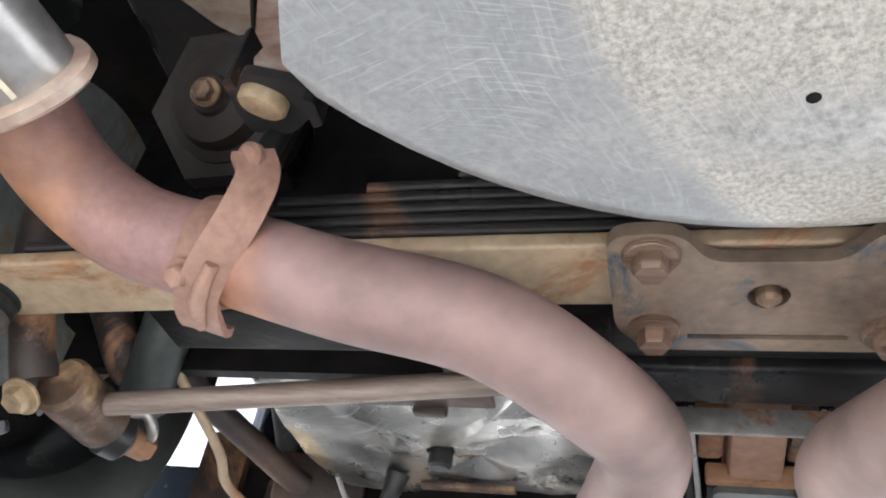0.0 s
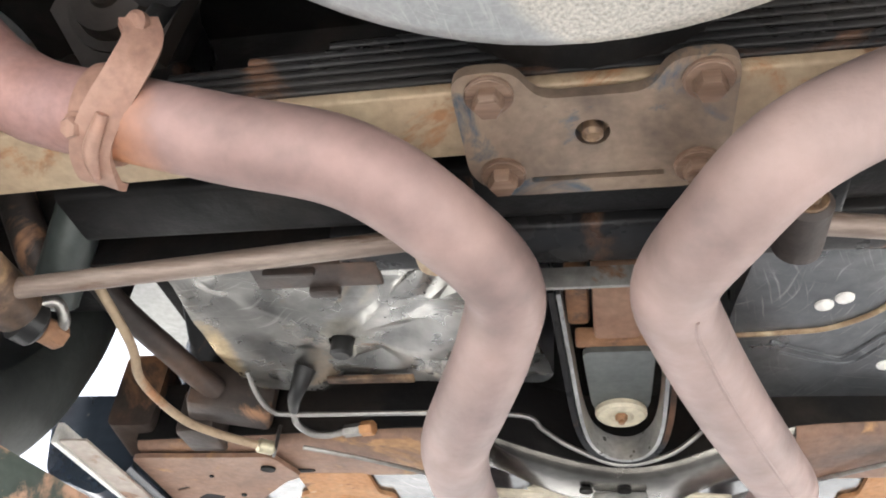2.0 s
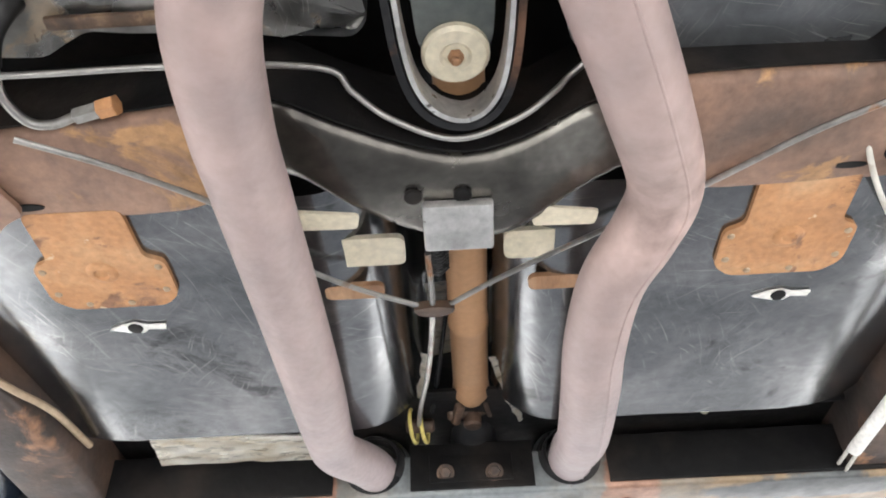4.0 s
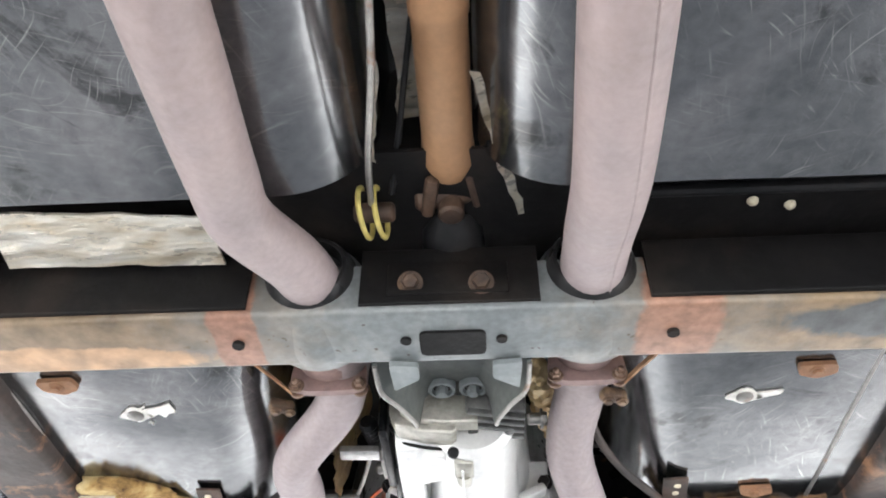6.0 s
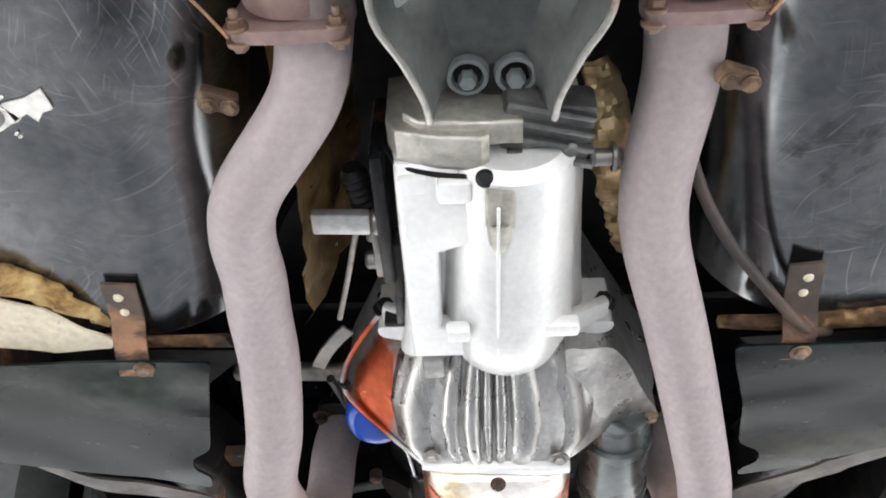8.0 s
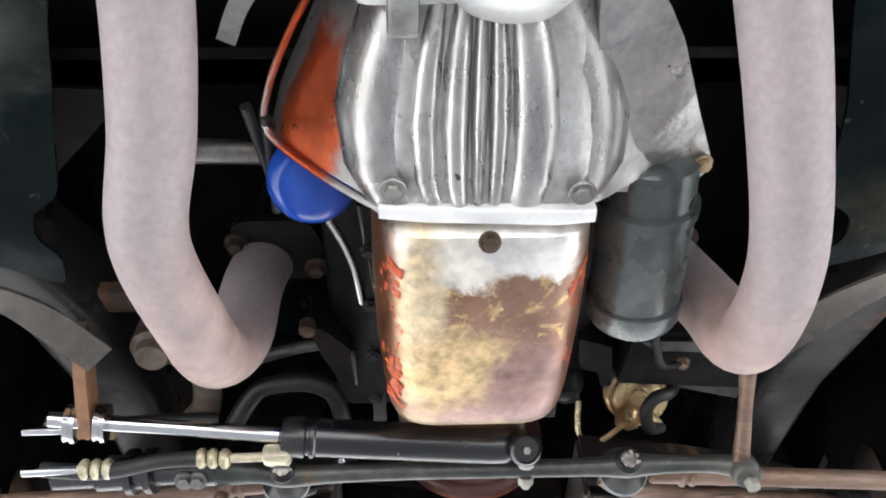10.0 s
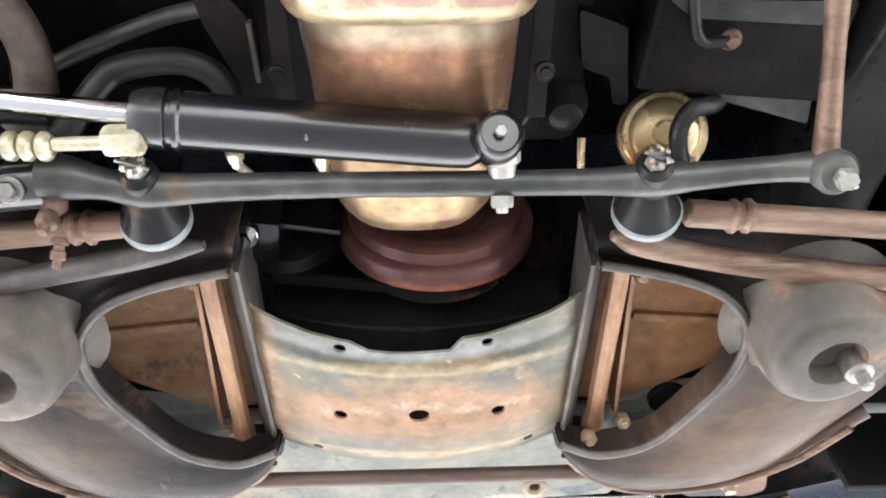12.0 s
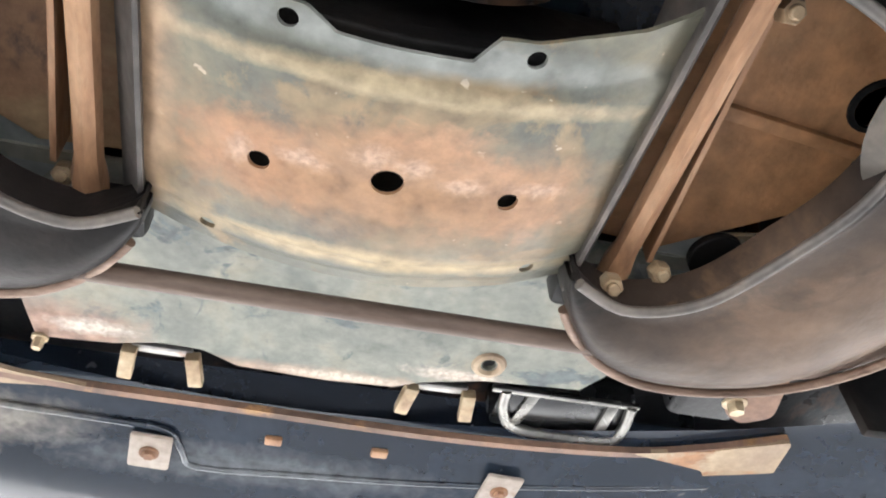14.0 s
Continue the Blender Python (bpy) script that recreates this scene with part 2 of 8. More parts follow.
    if scratch:
        tot = None
        for k, (rot, across, along, lim) in enumerate(((0.3, 420, 14, 0.67), (1.2, 500, 18, 0.67), (2.1, 360, 12, 0.68), (2.7, 560, 20, 0.67), (0.8, 320, 26, 0.69), (1.7, 460, 10, 0.68))):
            mq = N.new("ShaderNodeMapping")
            mq.inputs["Scale"].default_value = (across * 1.6, along * 2.2, 8) if swirl else (across, along, 8)
            mq.inputs["Rotation"].default_value = (0, 0, rot)
            mq.inputs["Location"].default_value = (k * 3.7, k * 1.3, 0)
            wq = N.new("ShaderNodeVectorMath")
            wq.operation = "MULTIPLY_ADD"
            nw = N.new("ShaderNodeTexNoise")
            nw.inputs["Scale"].default_value, nw.inputs["Detail"].default_value = 6.0 + k, 1.0
            L.new(tc.outputs["Object"], nw.inputs["Vector"])
            L.new(nw.outputs["Color"], wq.inputs[0])
            wq.inputs[1].default_value = (0.07, 0.07, 0.0)
            L.new(tc.outputs["Object"], wq.inputs[2])
            mr = N.new("ShaderNodeMapping")
            mr.inputs["Rotation"].default_value = (0, 0, rot)
            L.new(wq.outputs[0], mr.inputs[0])
            mq.inputs["Rotation"].default_value = (0, 0, 0)
            L.new(mr.outputs[0], mq.inputs[0])
            t = N.new("ShaderNodeTexNoise")
            t.inputs["Scale"].default_value, t.inputs["Detail"].default_value = 1.0, 2.0
            L.new(mq.outputs[0], t.inputs["Vector"])
            lim -= 0.05 if swirl else 0.0
            line = ramp(t.outputs["Fac"], [(lim - 0.04, (0, 0, 0)), (lim + 0.05, (1, 1, 1))])
            b = ramp(nz(4.0 + k, 2.0), [(0.48, (0.04,) * 3), (0.66, (1, 1, 1))])
            line = mix(1.0, line, b, "MULTIPLY")
            tot = line if tot is None else mix(1.0, tot, line, "ADD")
        sc_f = mix(1.0, tot, (scratch,) * 3, "MULTIPLY")
        col = mix(sc_f, col, (0.62, 0.61, 0.58))
    L.new(col, bs.inputs["Base Color"])
    if isinstance(metal_out, float):
        bs.inputs["Metallic"].default_value = metal_out
    else:
        L.new(metal_out, bs.inputs["Metallic"])
    rr = ramp(nz(scale * 2.3, 4.0), [(0.3, (rough[0],) * 3), (0.7, (rough[1],) * 3)])
    L.new(rr, bs.inputs["Roughness"])
    bs.inputs["Specular IOR Level"].default_value = spec
    if bump:
        bp = N.new("ShaderNodeBump")
        bp.inputs["Strength"].default_value, bp.inputs["Distance"].default_value = bump, 0.004
        L.new(hgt, bp.inputs["Height"])
        L.new(bp.outputs[0], bs.inputs["Normal"])
    return m


M_PIPE = surf("heat_tinted_pipe", [(0.32, 0.277, 0.285), (0.338, 0.29, 0.296), (0.35, 0.297, 0.297), (0.33, 0.288, 0.294)], 20, (0.5, 0.66), 0.08, 0.09, 150, grain=0.08, zones=(((0.0, -1.15, 1.75), (1.0, 0.62, 1.0), (0.275, 0.19, 0.168), 0.8, 9, 0.45), ((-0.30, -1.215, 1.79), (0.17, 0.10, 0.1), (0.225, 0.14, 0.125), 0.9, 16, 0.4), ((-0.335, -1.195, 1.775), (0.028, 0.05, 0.03), (0.40, 0.17, 0.08), 0.9, 25, 0.2), ((0.176, -0.62, 1.75), (0.06, 0.12, 0.07), (0.34, 0.245, 0.22), 0.8, 20, 0.3), ((-0.25, 0.78, 1.75), (0.06, 0.09, 0.05), (0.40, 0.275, 0.235), 1.0, 18, 0.3), ((0.24, 0.78, 1.75), (0.06, 0.09, 0.05), (0.40, 0.27, 0.23), 1.0, 18, 0.3)))
M_PIPE_RED = surf("reddened_pipe", [(0.27, 0.165, 0.155), (0.32, 0.18, 0.155), (0.33, 0.215, 0.20)], 9, (0.48, 0.66), 0.15, 0.09, 150, grain=0.1, zones=(((-0.462, -1.245, 1.80), (0.03, 0.06, 0.03), (0.40, 0.20, 0.11), 1.2, 22, 0.2),))
M_HANGER = surf("browned_hanger", [(0.20, 0.105, 0.075), (0.29, 0.165, 0.12), (0.34, 0.21, 0.16)], 18, (0.5, 0.7), 0.1, 0.18, 130, grain=0.12)
M_JOINT = surf("dark_brown_joint", [(0.022, 0.014, 0.010), (0.06, 0.036, 0.024), (0.13, 0.078, 0.05)], 20, (0.45, 0.7), 0.15, 0.25, 110)
M_RUST = surf("rusty_steel", [(0.14, 0.075, 0.045), (0.27, 0.14, 0.075), (0.36, 0.20, 0.11)], 9, (0.6, 0.85), 0.1, 0.3, 120, patch=((0.07, 0.06, 0.055), 7, 0.3, 0.1))
M_ORANGE = surf("orange_rust", [(0.36, 0.17, 0.07), (0.46, 0.23, 0.10), (0.50, 0.30, 0.16)], 10, (0.6, 0.85), 0.05, 0.3, 130, patch=((0.24, 0.12, 0.065), 16, 0.2, 0.05), speck=((0.55, 0.40, 0.26), 60, 0.12))
M_TAN = surf("tan_rusted_paint", [(0.27, 0.19, 0.125), (0.37, 0.275, 0.18), (0.42, 0.33, 0.22)], 8, (0.5, 0.75), 0.1, 0.2, 110, patch=((0.30, 0.15, 0.07), 9, 0.2, 0.05))
M_FRAMEBRN = surf("brown_frame_paint", [(0.10, 0.07, 0.055), (0.22, 0.13, 0.09), (0.30, 0.18, 0.12)], 6, (0.5, 0.75), 0.1, 0.25, 110, patch=((0.36, 0.2, 0.09), 10, 0.2, 0.05))
M_BLACK = surf("black_frame_paint", [(0.008, 0.009, 0.010), (0.018, 0.018, 0.019), (0.032, 0.029, 0.027)], 7, (0.22, 0.45), 0.0, 0.15, 90, patch=((0.10, 0.055, 0.035), 6, 0.16, 0.0), spec=0.2)
# near-black undercoat; also the painted shade of holes, slots and recesses
M_DARK = surf("undercoat_and_hole_shade", [(0.0045, 0.0045, 0.005), (0.009, 0.0085, 0.0085), (0.024, 0.019, 0.016)], 7, (0.4, 0.75), 0.0, 0.3, 70, spec=0.15)
M_RUBBER = surf("black_rubber", [(0.010, 0.010, 0.010), (0.02, 0.02, 0.02)], 9, (0.35, 0.55), 0.0, 0.1, 130, spec=0.4)
M_GLOSS = surf("satin_black_paint", [(0.004, 0.0045, 0.005), (0.010, 0.011, 0.012)], 6, (0.18, 0.32), 0.0, 0.02, 120, speck=((0.2, 0.19, 0.17), 70, 0.03), spec=0.9)
M_PAN = surf("scratched_dark_pan", [(0.12, 0.126, 0.132), (0.20, 0.206, 0.212), (0.31, 0.31, 0.31)], 5, (0.12, 0.24), 0.95, 0.05, 70, scratch=0.42, patch=((0.10, 0.10, 0.10), 7, 0.14, 0.9))
M_PANR = surf("charcoal_pan", [(0.10, 0.105, 0.11), (0.155, 0.16, 0.165), (0.23, 0.23, 0.23)], 6, (0.25, 0.42), 0.7, 0.06, 60, scratch=0.3)
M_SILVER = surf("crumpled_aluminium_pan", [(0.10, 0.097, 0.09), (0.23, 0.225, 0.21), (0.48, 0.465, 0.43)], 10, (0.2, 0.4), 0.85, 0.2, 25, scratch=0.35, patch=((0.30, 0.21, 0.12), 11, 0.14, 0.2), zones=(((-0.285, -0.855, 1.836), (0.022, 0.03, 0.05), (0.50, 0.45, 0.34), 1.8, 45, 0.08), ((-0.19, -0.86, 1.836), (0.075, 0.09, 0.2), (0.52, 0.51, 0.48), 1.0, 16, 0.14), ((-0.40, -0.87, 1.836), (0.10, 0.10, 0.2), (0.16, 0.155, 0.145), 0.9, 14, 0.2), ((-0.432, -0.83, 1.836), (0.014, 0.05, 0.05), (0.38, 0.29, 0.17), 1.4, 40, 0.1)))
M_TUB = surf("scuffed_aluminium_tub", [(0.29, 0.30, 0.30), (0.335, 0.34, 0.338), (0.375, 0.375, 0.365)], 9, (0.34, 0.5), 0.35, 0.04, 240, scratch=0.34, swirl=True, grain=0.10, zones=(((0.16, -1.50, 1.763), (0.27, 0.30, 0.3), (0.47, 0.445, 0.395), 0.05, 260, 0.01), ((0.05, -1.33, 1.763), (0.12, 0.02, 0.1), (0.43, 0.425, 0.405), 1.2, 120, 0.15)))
M_GREY = surf("blue_grey_paint", [(0.16, 0.18, 0.185), (0.22, 0.245, 0.25), (0.28, 0.30, 0.30)], 9, (0.3, 0.5), 0.15, 0.1, 120, speck=((0.05, 0.045, 0.04), 60, 0.15))
M_ALU = surf("bright_cast_aluminium", [(0.70, 0.705, 0.70), (0.78, 0.785, 0.775), (0.83, 0.83, 0.81)], 9, (0.32, 0.46), 0.25, 0.05, 160, grain=0.04, speck=((0.42, 0.30, 0.14), 26, 0.04))
# greyer copy of M_ALU, with the round body's shading in its colour
M_ALUGREY = surf("shaded_cast_aluminium", [(0.56, 0.565, 0.56), (0.65, 0.655, 0.645), (0.72, 0.72, 0.70)], 9, (0.3, 0.45), 0.3, 0.06, 160, grain=0.05, speck=((0.42, 0.30, 0.14), 26, 0.04))
M_CAST = surf("oily_cast_aluminium", [(0.16, 0.155, 0.145), (0.34, 0.335, 0.32), (0.56, 0.56, 0.54)], 13, (0.25, 0.42), 0.75, 0.3, 140, speck=((0.06, 0.05, 0.04), 55, 0.3))
# browned steel; the near-white and pale gold zones are reflections painted in
M_BRONZE = surf("heat_browned_pan_with_reflections", [(0.21, 0.105, 0.06), (0.29, 0.16, 0.105), (0.32, 0.195, 0.145), (0.37, 0.24, 0.165)], 12, (0.3, 0.45), 0.75, 0.08, 60, detail=9.0, patch=((0.60, 0.43, 0.21), 30, 0.36, 0.8), speck=((0.70, 0.53, 0.29), 110, 0.35), zones=(((-0.02, 0.648, 1.727), (0.07, 0.042, 0.04), (0.88, 0.83, 0.74), 1.7, 22, 0.03), ((0.038, 0.658, 1.727), (0.040, 0.030, 0.04), (0.86, 0.83, 0.78), 1.8, 22, 0.025), ((-0.052, 0.745, 1.727), (0.017, 0.105, 0.04), (0.78, 0.64, 0.42), 1.8, 45, 0.1), ((-0.02, 0.80, 1.727), (0.045, 0.05, 0.04), (0.64, 0.47, 0.25), 2.1, 60, 0.08), ((0.045, 0.81, 1.725), (0.036, 0.042, 0.03), (0.29, 0.18, 0.155), 2.2, 34, 0.06), ((0.02, 0.85, 1.725), (0.06, 0.018, 0.03), (0.28, 0.18, 0.16), 1.4, 40, 0.2), ((-0.086, 0.76, 1.75), (0.016, 0.16, 0.06), (0.22, 0.09, 0.04), 0.9, 30, 0.2), ((0.086, 0.76, 1.75), (0.016, 0.16, 0.06), (0.22, 0.10, 0.05), 0.9, 30, 0.2), ((0.0, 1.05, 1.82), (0.10, 0.06, 0.06), (0.30, 0.21, 0.115), 1.2, 40, 0.2), ((0.0, 0.945, 1.80), (0.10, 0.03, 0.03), (0.24, 0.125, 0.075), 1.1, 30, 0.2), ((0.0, 0.91, 1.785), (0.10, 0.010, 0.03), (0.46, 0.37, 0.27), 0.9, 30, 0.2), ((0.0, 0.882, 1.738), (0.085, 0.010, 0.022), (0.66, 0.54, 0.33), 0.5, 40, 0.1)))
M_STEEL = surf("dull_steel", [(0.22, 0.21, 0.20), (0.34, 0.33, 0.31), (0.42, 0.4, 0.37)], 12, (0.3, 0.5), 0.8, 0.15, 140, patch=((0.25, 0.13, 0.07), 14, 0.15, 0.2))
M_CHROME = surf("bright_rod", [(0.72, 0.73, 0.75), (0.8, 0.8, 0.8)], 10, (0.08, 0.16), 1.0, 0.0, 120, grain=0.02)
M_ZINC = surf("yellow_zinc_plating", [(0.42, 0.37, 0.24), (0.58, 0.53, 0.38), (0.66, 0.62, 0.48)], 20, (0.25, 0.4), 0.5, 0.1, 140, patch=((0.24, 0.18, 0.09), 22, 0.12, 0.3))
M_GOLD = surf("gold_zinc_pump", [(0.66, 0.50, 0.25), (0.80, 0.67, 0.42)], 12, (0.22, 0.38), 0.6, 0.08, 120, zones=(((0.20, 1.08, 1.90), (0.02, 0.02, 0.03), (0.42, 0.24, 0.10), 1.2, 50, 0.2),))
M_CREAM = surf("cream_washer", [(0.55, 0.49, 0.36), (0.68, 0.62, 0.48)], 14, (0.5, 0.7), 0.1, 0.15, 120, speck=((0.2, 0.12, 0.06), 40, 0.15))
M_WHITE = surf("white_paint_mark", [(0.72, 0.70, 0.65), (0.8, 0.79, 0.75)], 20, (0.5, 0.7), 0.0, 0.1, 120)
M_BLUE = surf("blue_filter_paint", [(0.012, 0.06, 0.42), (0.02, 0.09, 0.5)], 8, (0.12, 0.22), 0.0, 0.0, 120, grain=0.03)
M_RED = surf("orange_engine_paint", [(0.55, 0.08, 0.025), (0.66, 0.14, 0.05)], 14, (0.35, 0.5), 0.0, 0.12, 110)
M_DRIVE = surf("tan_driveshaft", [(0.38, 0.205, 0.10), (0.45, 0.255, 0.13), (0.44, 0.27, 0.155)], 5, (0.45, 0.6), 0.15, 0.06, 130, grain=0.06)
M_FOIL = surf("wrinkled_foil_insulation", [(0.55, 0.46, 0.32), (0.76, 0.71, 0.60), (0.88, 0.86, 0.79)], 22, (0.22, 0.4), 0.4, 1.0, 45, stretch=(0.6, 2, 1))
M_SEAMWOOL = surf("charred_insulation_wool", [(0.035, 0.02, 0.012), (0.12, 0.062, 0.026), (0.34, 0.21, 0.09)], 30, (0.8, 0.95), 0.0, 0.9, 60)
M_FOAM = surf("yellow_insulation_wool", [(0.08, 0.04, 0.015), (0.36, 0.22, 0.075), (0.56, 0.42, 0.19), (0.68, 0.55, 0.30)], 25, (0.8, 0.95), 0.0, 0.9, 60)
# the pale zones put scuffs and streaky reflections into the fascia's colour
M_BODY = surf("dark_blue_body_paint", [(0.014, 0.020, 0.030), (0.020, 0.029, 0.044), (0.032, 0.044, 0.060)], 5, (0.08, 0.2), 0.1, 0.03, 60, speck=((0.12, 0.12, 0.12), 30, 0.06), spec=0.9, zones=(((-0.33, 1.765, 1.93), (0.07, 0.022, 0.05), (0.26, 0.24, 0.21), 2.2, 40, 0.2), ((-0.05, 1.80, 1.93), (0.14, 0.02, 0.05), (0.10, 0.11, 0.12), 1.9, 40, 0.15)))
M_SILL = surf("pale_sill_paint", [(0.5, 0.48, 0.42), (0.6, 0.58, 0.52)], 6, (0.35, 0.55), 0.0, 0.1, 100, patch=((0.3, 0.22, 0.14), 9, 0.2, 0.0))
M_SILLTAN = surf("dirty_sill_flange", [(0.24, 0.19, 0.155), (0.34, 0.285, 0.24), (0.42, 0.37, 0.32)], 10, (0.5, 0.7), 0.05, 0.15, 110, patch=((0.22, 0.12, 0.07), 12, 0.25, 0.0))
M_SWAY = surf("brown_grey_bar", [(0.085, 0.058, 0.044), (0.12, 0.082, 0.062), (0.16, 0.115, 0.088)], 12, (0.4, 0.6), 0.15, 0.12, 120, stretch=(0.5, 2, 2))
M_STRUT = surf("dusty_strut_rod", [(0.14, 0.10, 0.078), (0.22, 0.17, 0.14), (0.31, 0.255, 0.215)], 14, (0.4, 0.6), 0.3, 0.14, 120, stretch=(0.4, 3, 3), patch=((0.13, 0.08, 0.055), 12, 0.2, 0.2))
M_GEARARM = surf("worn_grey_brown_forging", [(0.05, 0.04, 0.033), (0.11, 0.085, 0.068), (0.19, 0.15, 0.12)], 16, (0.4, 0.6), 0.3, 0.2, 110)
# the zone paints the highlight along the bottom of the rim
M_BALANCER = surf("maroon_balancer", [(0.07, 0.03, 0.027), (0.12, 0.052, 0.044), (0.17, 0.075, 0.06)], 9, (0.3, 0.5), 0.35, 0.12, 100, zones=(((0.02, 1.188, 1.86), (0.09, 0.008, 0.03), (0.26, 0.085, 0.05), 1.2, 40, 0.1),))
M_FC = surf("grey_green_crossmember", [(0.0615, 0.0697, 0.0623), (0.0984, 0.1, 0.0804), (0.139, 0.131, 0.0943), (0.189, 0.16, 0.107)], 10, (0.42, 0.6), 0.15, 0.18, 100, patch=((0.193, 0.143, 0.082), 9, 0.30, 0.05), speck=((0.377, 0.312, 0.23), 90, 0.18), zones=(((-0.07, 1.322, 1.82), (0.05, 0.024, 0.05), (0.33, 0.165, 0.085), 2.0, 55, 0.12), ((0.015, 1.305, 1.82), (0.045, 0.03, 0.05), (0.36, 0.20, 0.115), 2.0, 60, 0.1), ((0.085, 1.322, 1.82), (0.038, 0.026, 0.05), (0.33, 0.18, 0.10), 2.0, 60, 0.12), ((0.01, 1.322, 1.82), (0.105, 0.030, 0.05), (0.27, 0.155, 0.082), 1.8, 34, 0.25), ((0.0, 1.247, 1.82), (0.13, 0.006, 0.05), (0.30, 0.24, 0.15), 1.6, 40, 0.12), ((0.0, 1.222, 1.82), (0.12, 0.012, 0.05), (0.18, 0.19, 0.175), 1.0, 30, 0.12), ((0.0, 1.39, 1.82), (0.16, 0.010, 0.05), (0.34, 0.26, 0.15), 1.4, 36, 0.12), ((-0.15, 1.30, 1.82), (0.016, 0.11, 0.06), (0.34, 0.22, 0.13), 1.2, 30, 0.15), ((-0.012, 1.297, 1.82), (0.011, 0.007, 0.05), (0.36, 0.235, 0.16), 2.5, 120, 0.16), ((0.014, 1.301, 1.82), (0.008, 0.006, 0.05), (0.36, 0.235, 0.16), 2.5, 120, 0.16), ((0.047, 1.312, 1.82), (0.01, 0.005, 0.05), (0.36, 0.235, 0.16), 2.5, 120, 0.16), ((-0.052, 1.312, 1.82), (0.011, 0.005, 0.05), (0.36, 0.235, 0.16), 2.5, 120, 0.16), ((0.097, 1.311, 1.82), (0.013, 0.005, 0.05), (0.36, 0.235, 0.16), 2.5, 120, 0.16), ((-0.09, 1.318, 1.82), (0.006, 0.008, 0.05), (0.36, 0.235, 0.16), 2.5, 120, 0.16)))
M_ARM = surf("black_control_arm", [(0.007, 0.0065, 0.0066), (0.014, 0.012, 0.0115), (0.03, 0.0225, 0.019)], 7, (0.34, 0.52), 0.05, 0.14, 100, patch=((0.08, 0.05, 0.032), 8, 0.22, 0.0), spec=0.14, zones=(((0.44, 1.42, 1.86), (0.14, 0.10, 0.1), (0.15, 0.10, 0.068), 1.2, 14, 0.3), ((-0.44, 1.40, 1.86), (0.09, 0.05, 0.1), (0.11, 0.075, 0.05), 1.2, 14, 0.3)))
M_CONCRETE = surf("worn_concrete", [(0.20, 0.20, 0.196), (0.25, 0.25, 0.246), (0.30, 0.30, 0.292)], 0.6, (0.7, 0.9), 0.0, 0.3, 25)
M_ADDED_ROOF = surf("added_roof_grey", [(0.20, 0.20, 0.20), (0.26, 0.26, 0.25), (0.31, 0.31, 0.30)], 1.2, (0.6, 0.8), 0.0, 0.15, 30)
M_RAIL = surf("dark_rusty_rail", [(0.02, 0.018, 0.017), (0.05, 0.036, 0.03), (0.12, 0.07, 0.045)], 6, (0.45, 0.7), 0.05, 0.25, 100, patch=((0.27, 0.14, 0.075), 7, 0.22, 0.05))
M_OILY = surf("oily_black_steel", [(0.035, 0.032, 0.029), (0.13, 0.122, 0.108), (0.32, 0.305, 0.27)], 7, (0.15, 0.3), 0.85, 0.06, 90, speck=((0.25, 0.17, 0.10), 30, 0.1))
M_TCM = surf("patinated_crossmember", [(0.14, 0.158, 0.162), (0.19, 0.208, 0.212), (0.26, 0.27, 0.262)], 11, (0.28, 0.48), 0.15, 0.12, 120, speck=((0.06, 0.045, 0.035), 70, 0.3), zones=(((-0.52, 0.0, 1.752), (0.285, 0.2, 0.2), (0.21, 0.155, 0.10), 0.9, 25, 0.15), ((0.56, 0.0, 1.752), (0.31, 0.2, 0.2), (0.23, 0.165, 0.10), 0.9, 25, 0.15), ((0.48, -0.01, 1.752), (0.14, 0.03, 0.1), (0.10, 0.105, 0.105), 1.2, 22), ((-0.43, 0.02, 1.752), (0.16, 0.02, 0.1), (0.40, 0.25, 0.14), 1.2, 22), ((-0.216, 0.0, 1.752), (0.022, 0.10, 0.1), (0.30, 0.165, 0.115), 0.6, 40), ((0.220, 0.0, 1.752), (0.038, 0.09, 0.1), (0.31, 0.175, 0.12), 0.6, 40)))
M_MOUNT = surf("grey_green_cradle", [(0.06, 0.068, 0.066), (0.10, 0.11, 0.105), (0.15, 0.16, 0.15)], 9, (0.3, 0.45), 0.2, 0.08, 110)
M_DISC = surf("grey_backing_plate", [(0.22, 0.24, 0.23), (0.30, 0.32, 0.30)], 7, (0.4, 0.6), 0.2, 0.1, 90, patch=((0.26, 0.2, 0.13), 9, 0.2, 0.0))
M_BELL = surf("oversprayed_bell", [(0.32, 0.315, 0.30), (0.48, 0.475, 0.46), (0.64, 0.64, 0.62)], 13, (0.25, 0.42), 0.7, 0.2, 140, speck=((0.10, 0.085, 0.07), 55, 0.2), zones=(((-0.145, 0.56, 1.80), (0.035, 0.09, 0.06), (0.55, 0.10, 0.03), 1.3, 22, 0.05),))
M_RIB = surf("scuffed_cast_ribs", [(0.30, 0.295, 0.28), (0.44, 0.435, 0.42), (0.58, 0.575, 0.55)], 16, (0.22, 0.36), 0.85, 0.05, 150, speck=((0.10, 0.085, 0.07), 75, 0.14), stretch=(1.6, 0.7, 1), grain=0.06)
M_RELAY = surf("grey_forged_rod", [(0.035, 0.038, 0.036), (0.065, 0.069, 0.064), (0.115, 0.115, 0.105)], 14, (0.28, 0.44), 0.35, 0.07, 120, patch=((0.11, 0.08, 0.055), 12, 0.12, 0.1), spec=0.5)
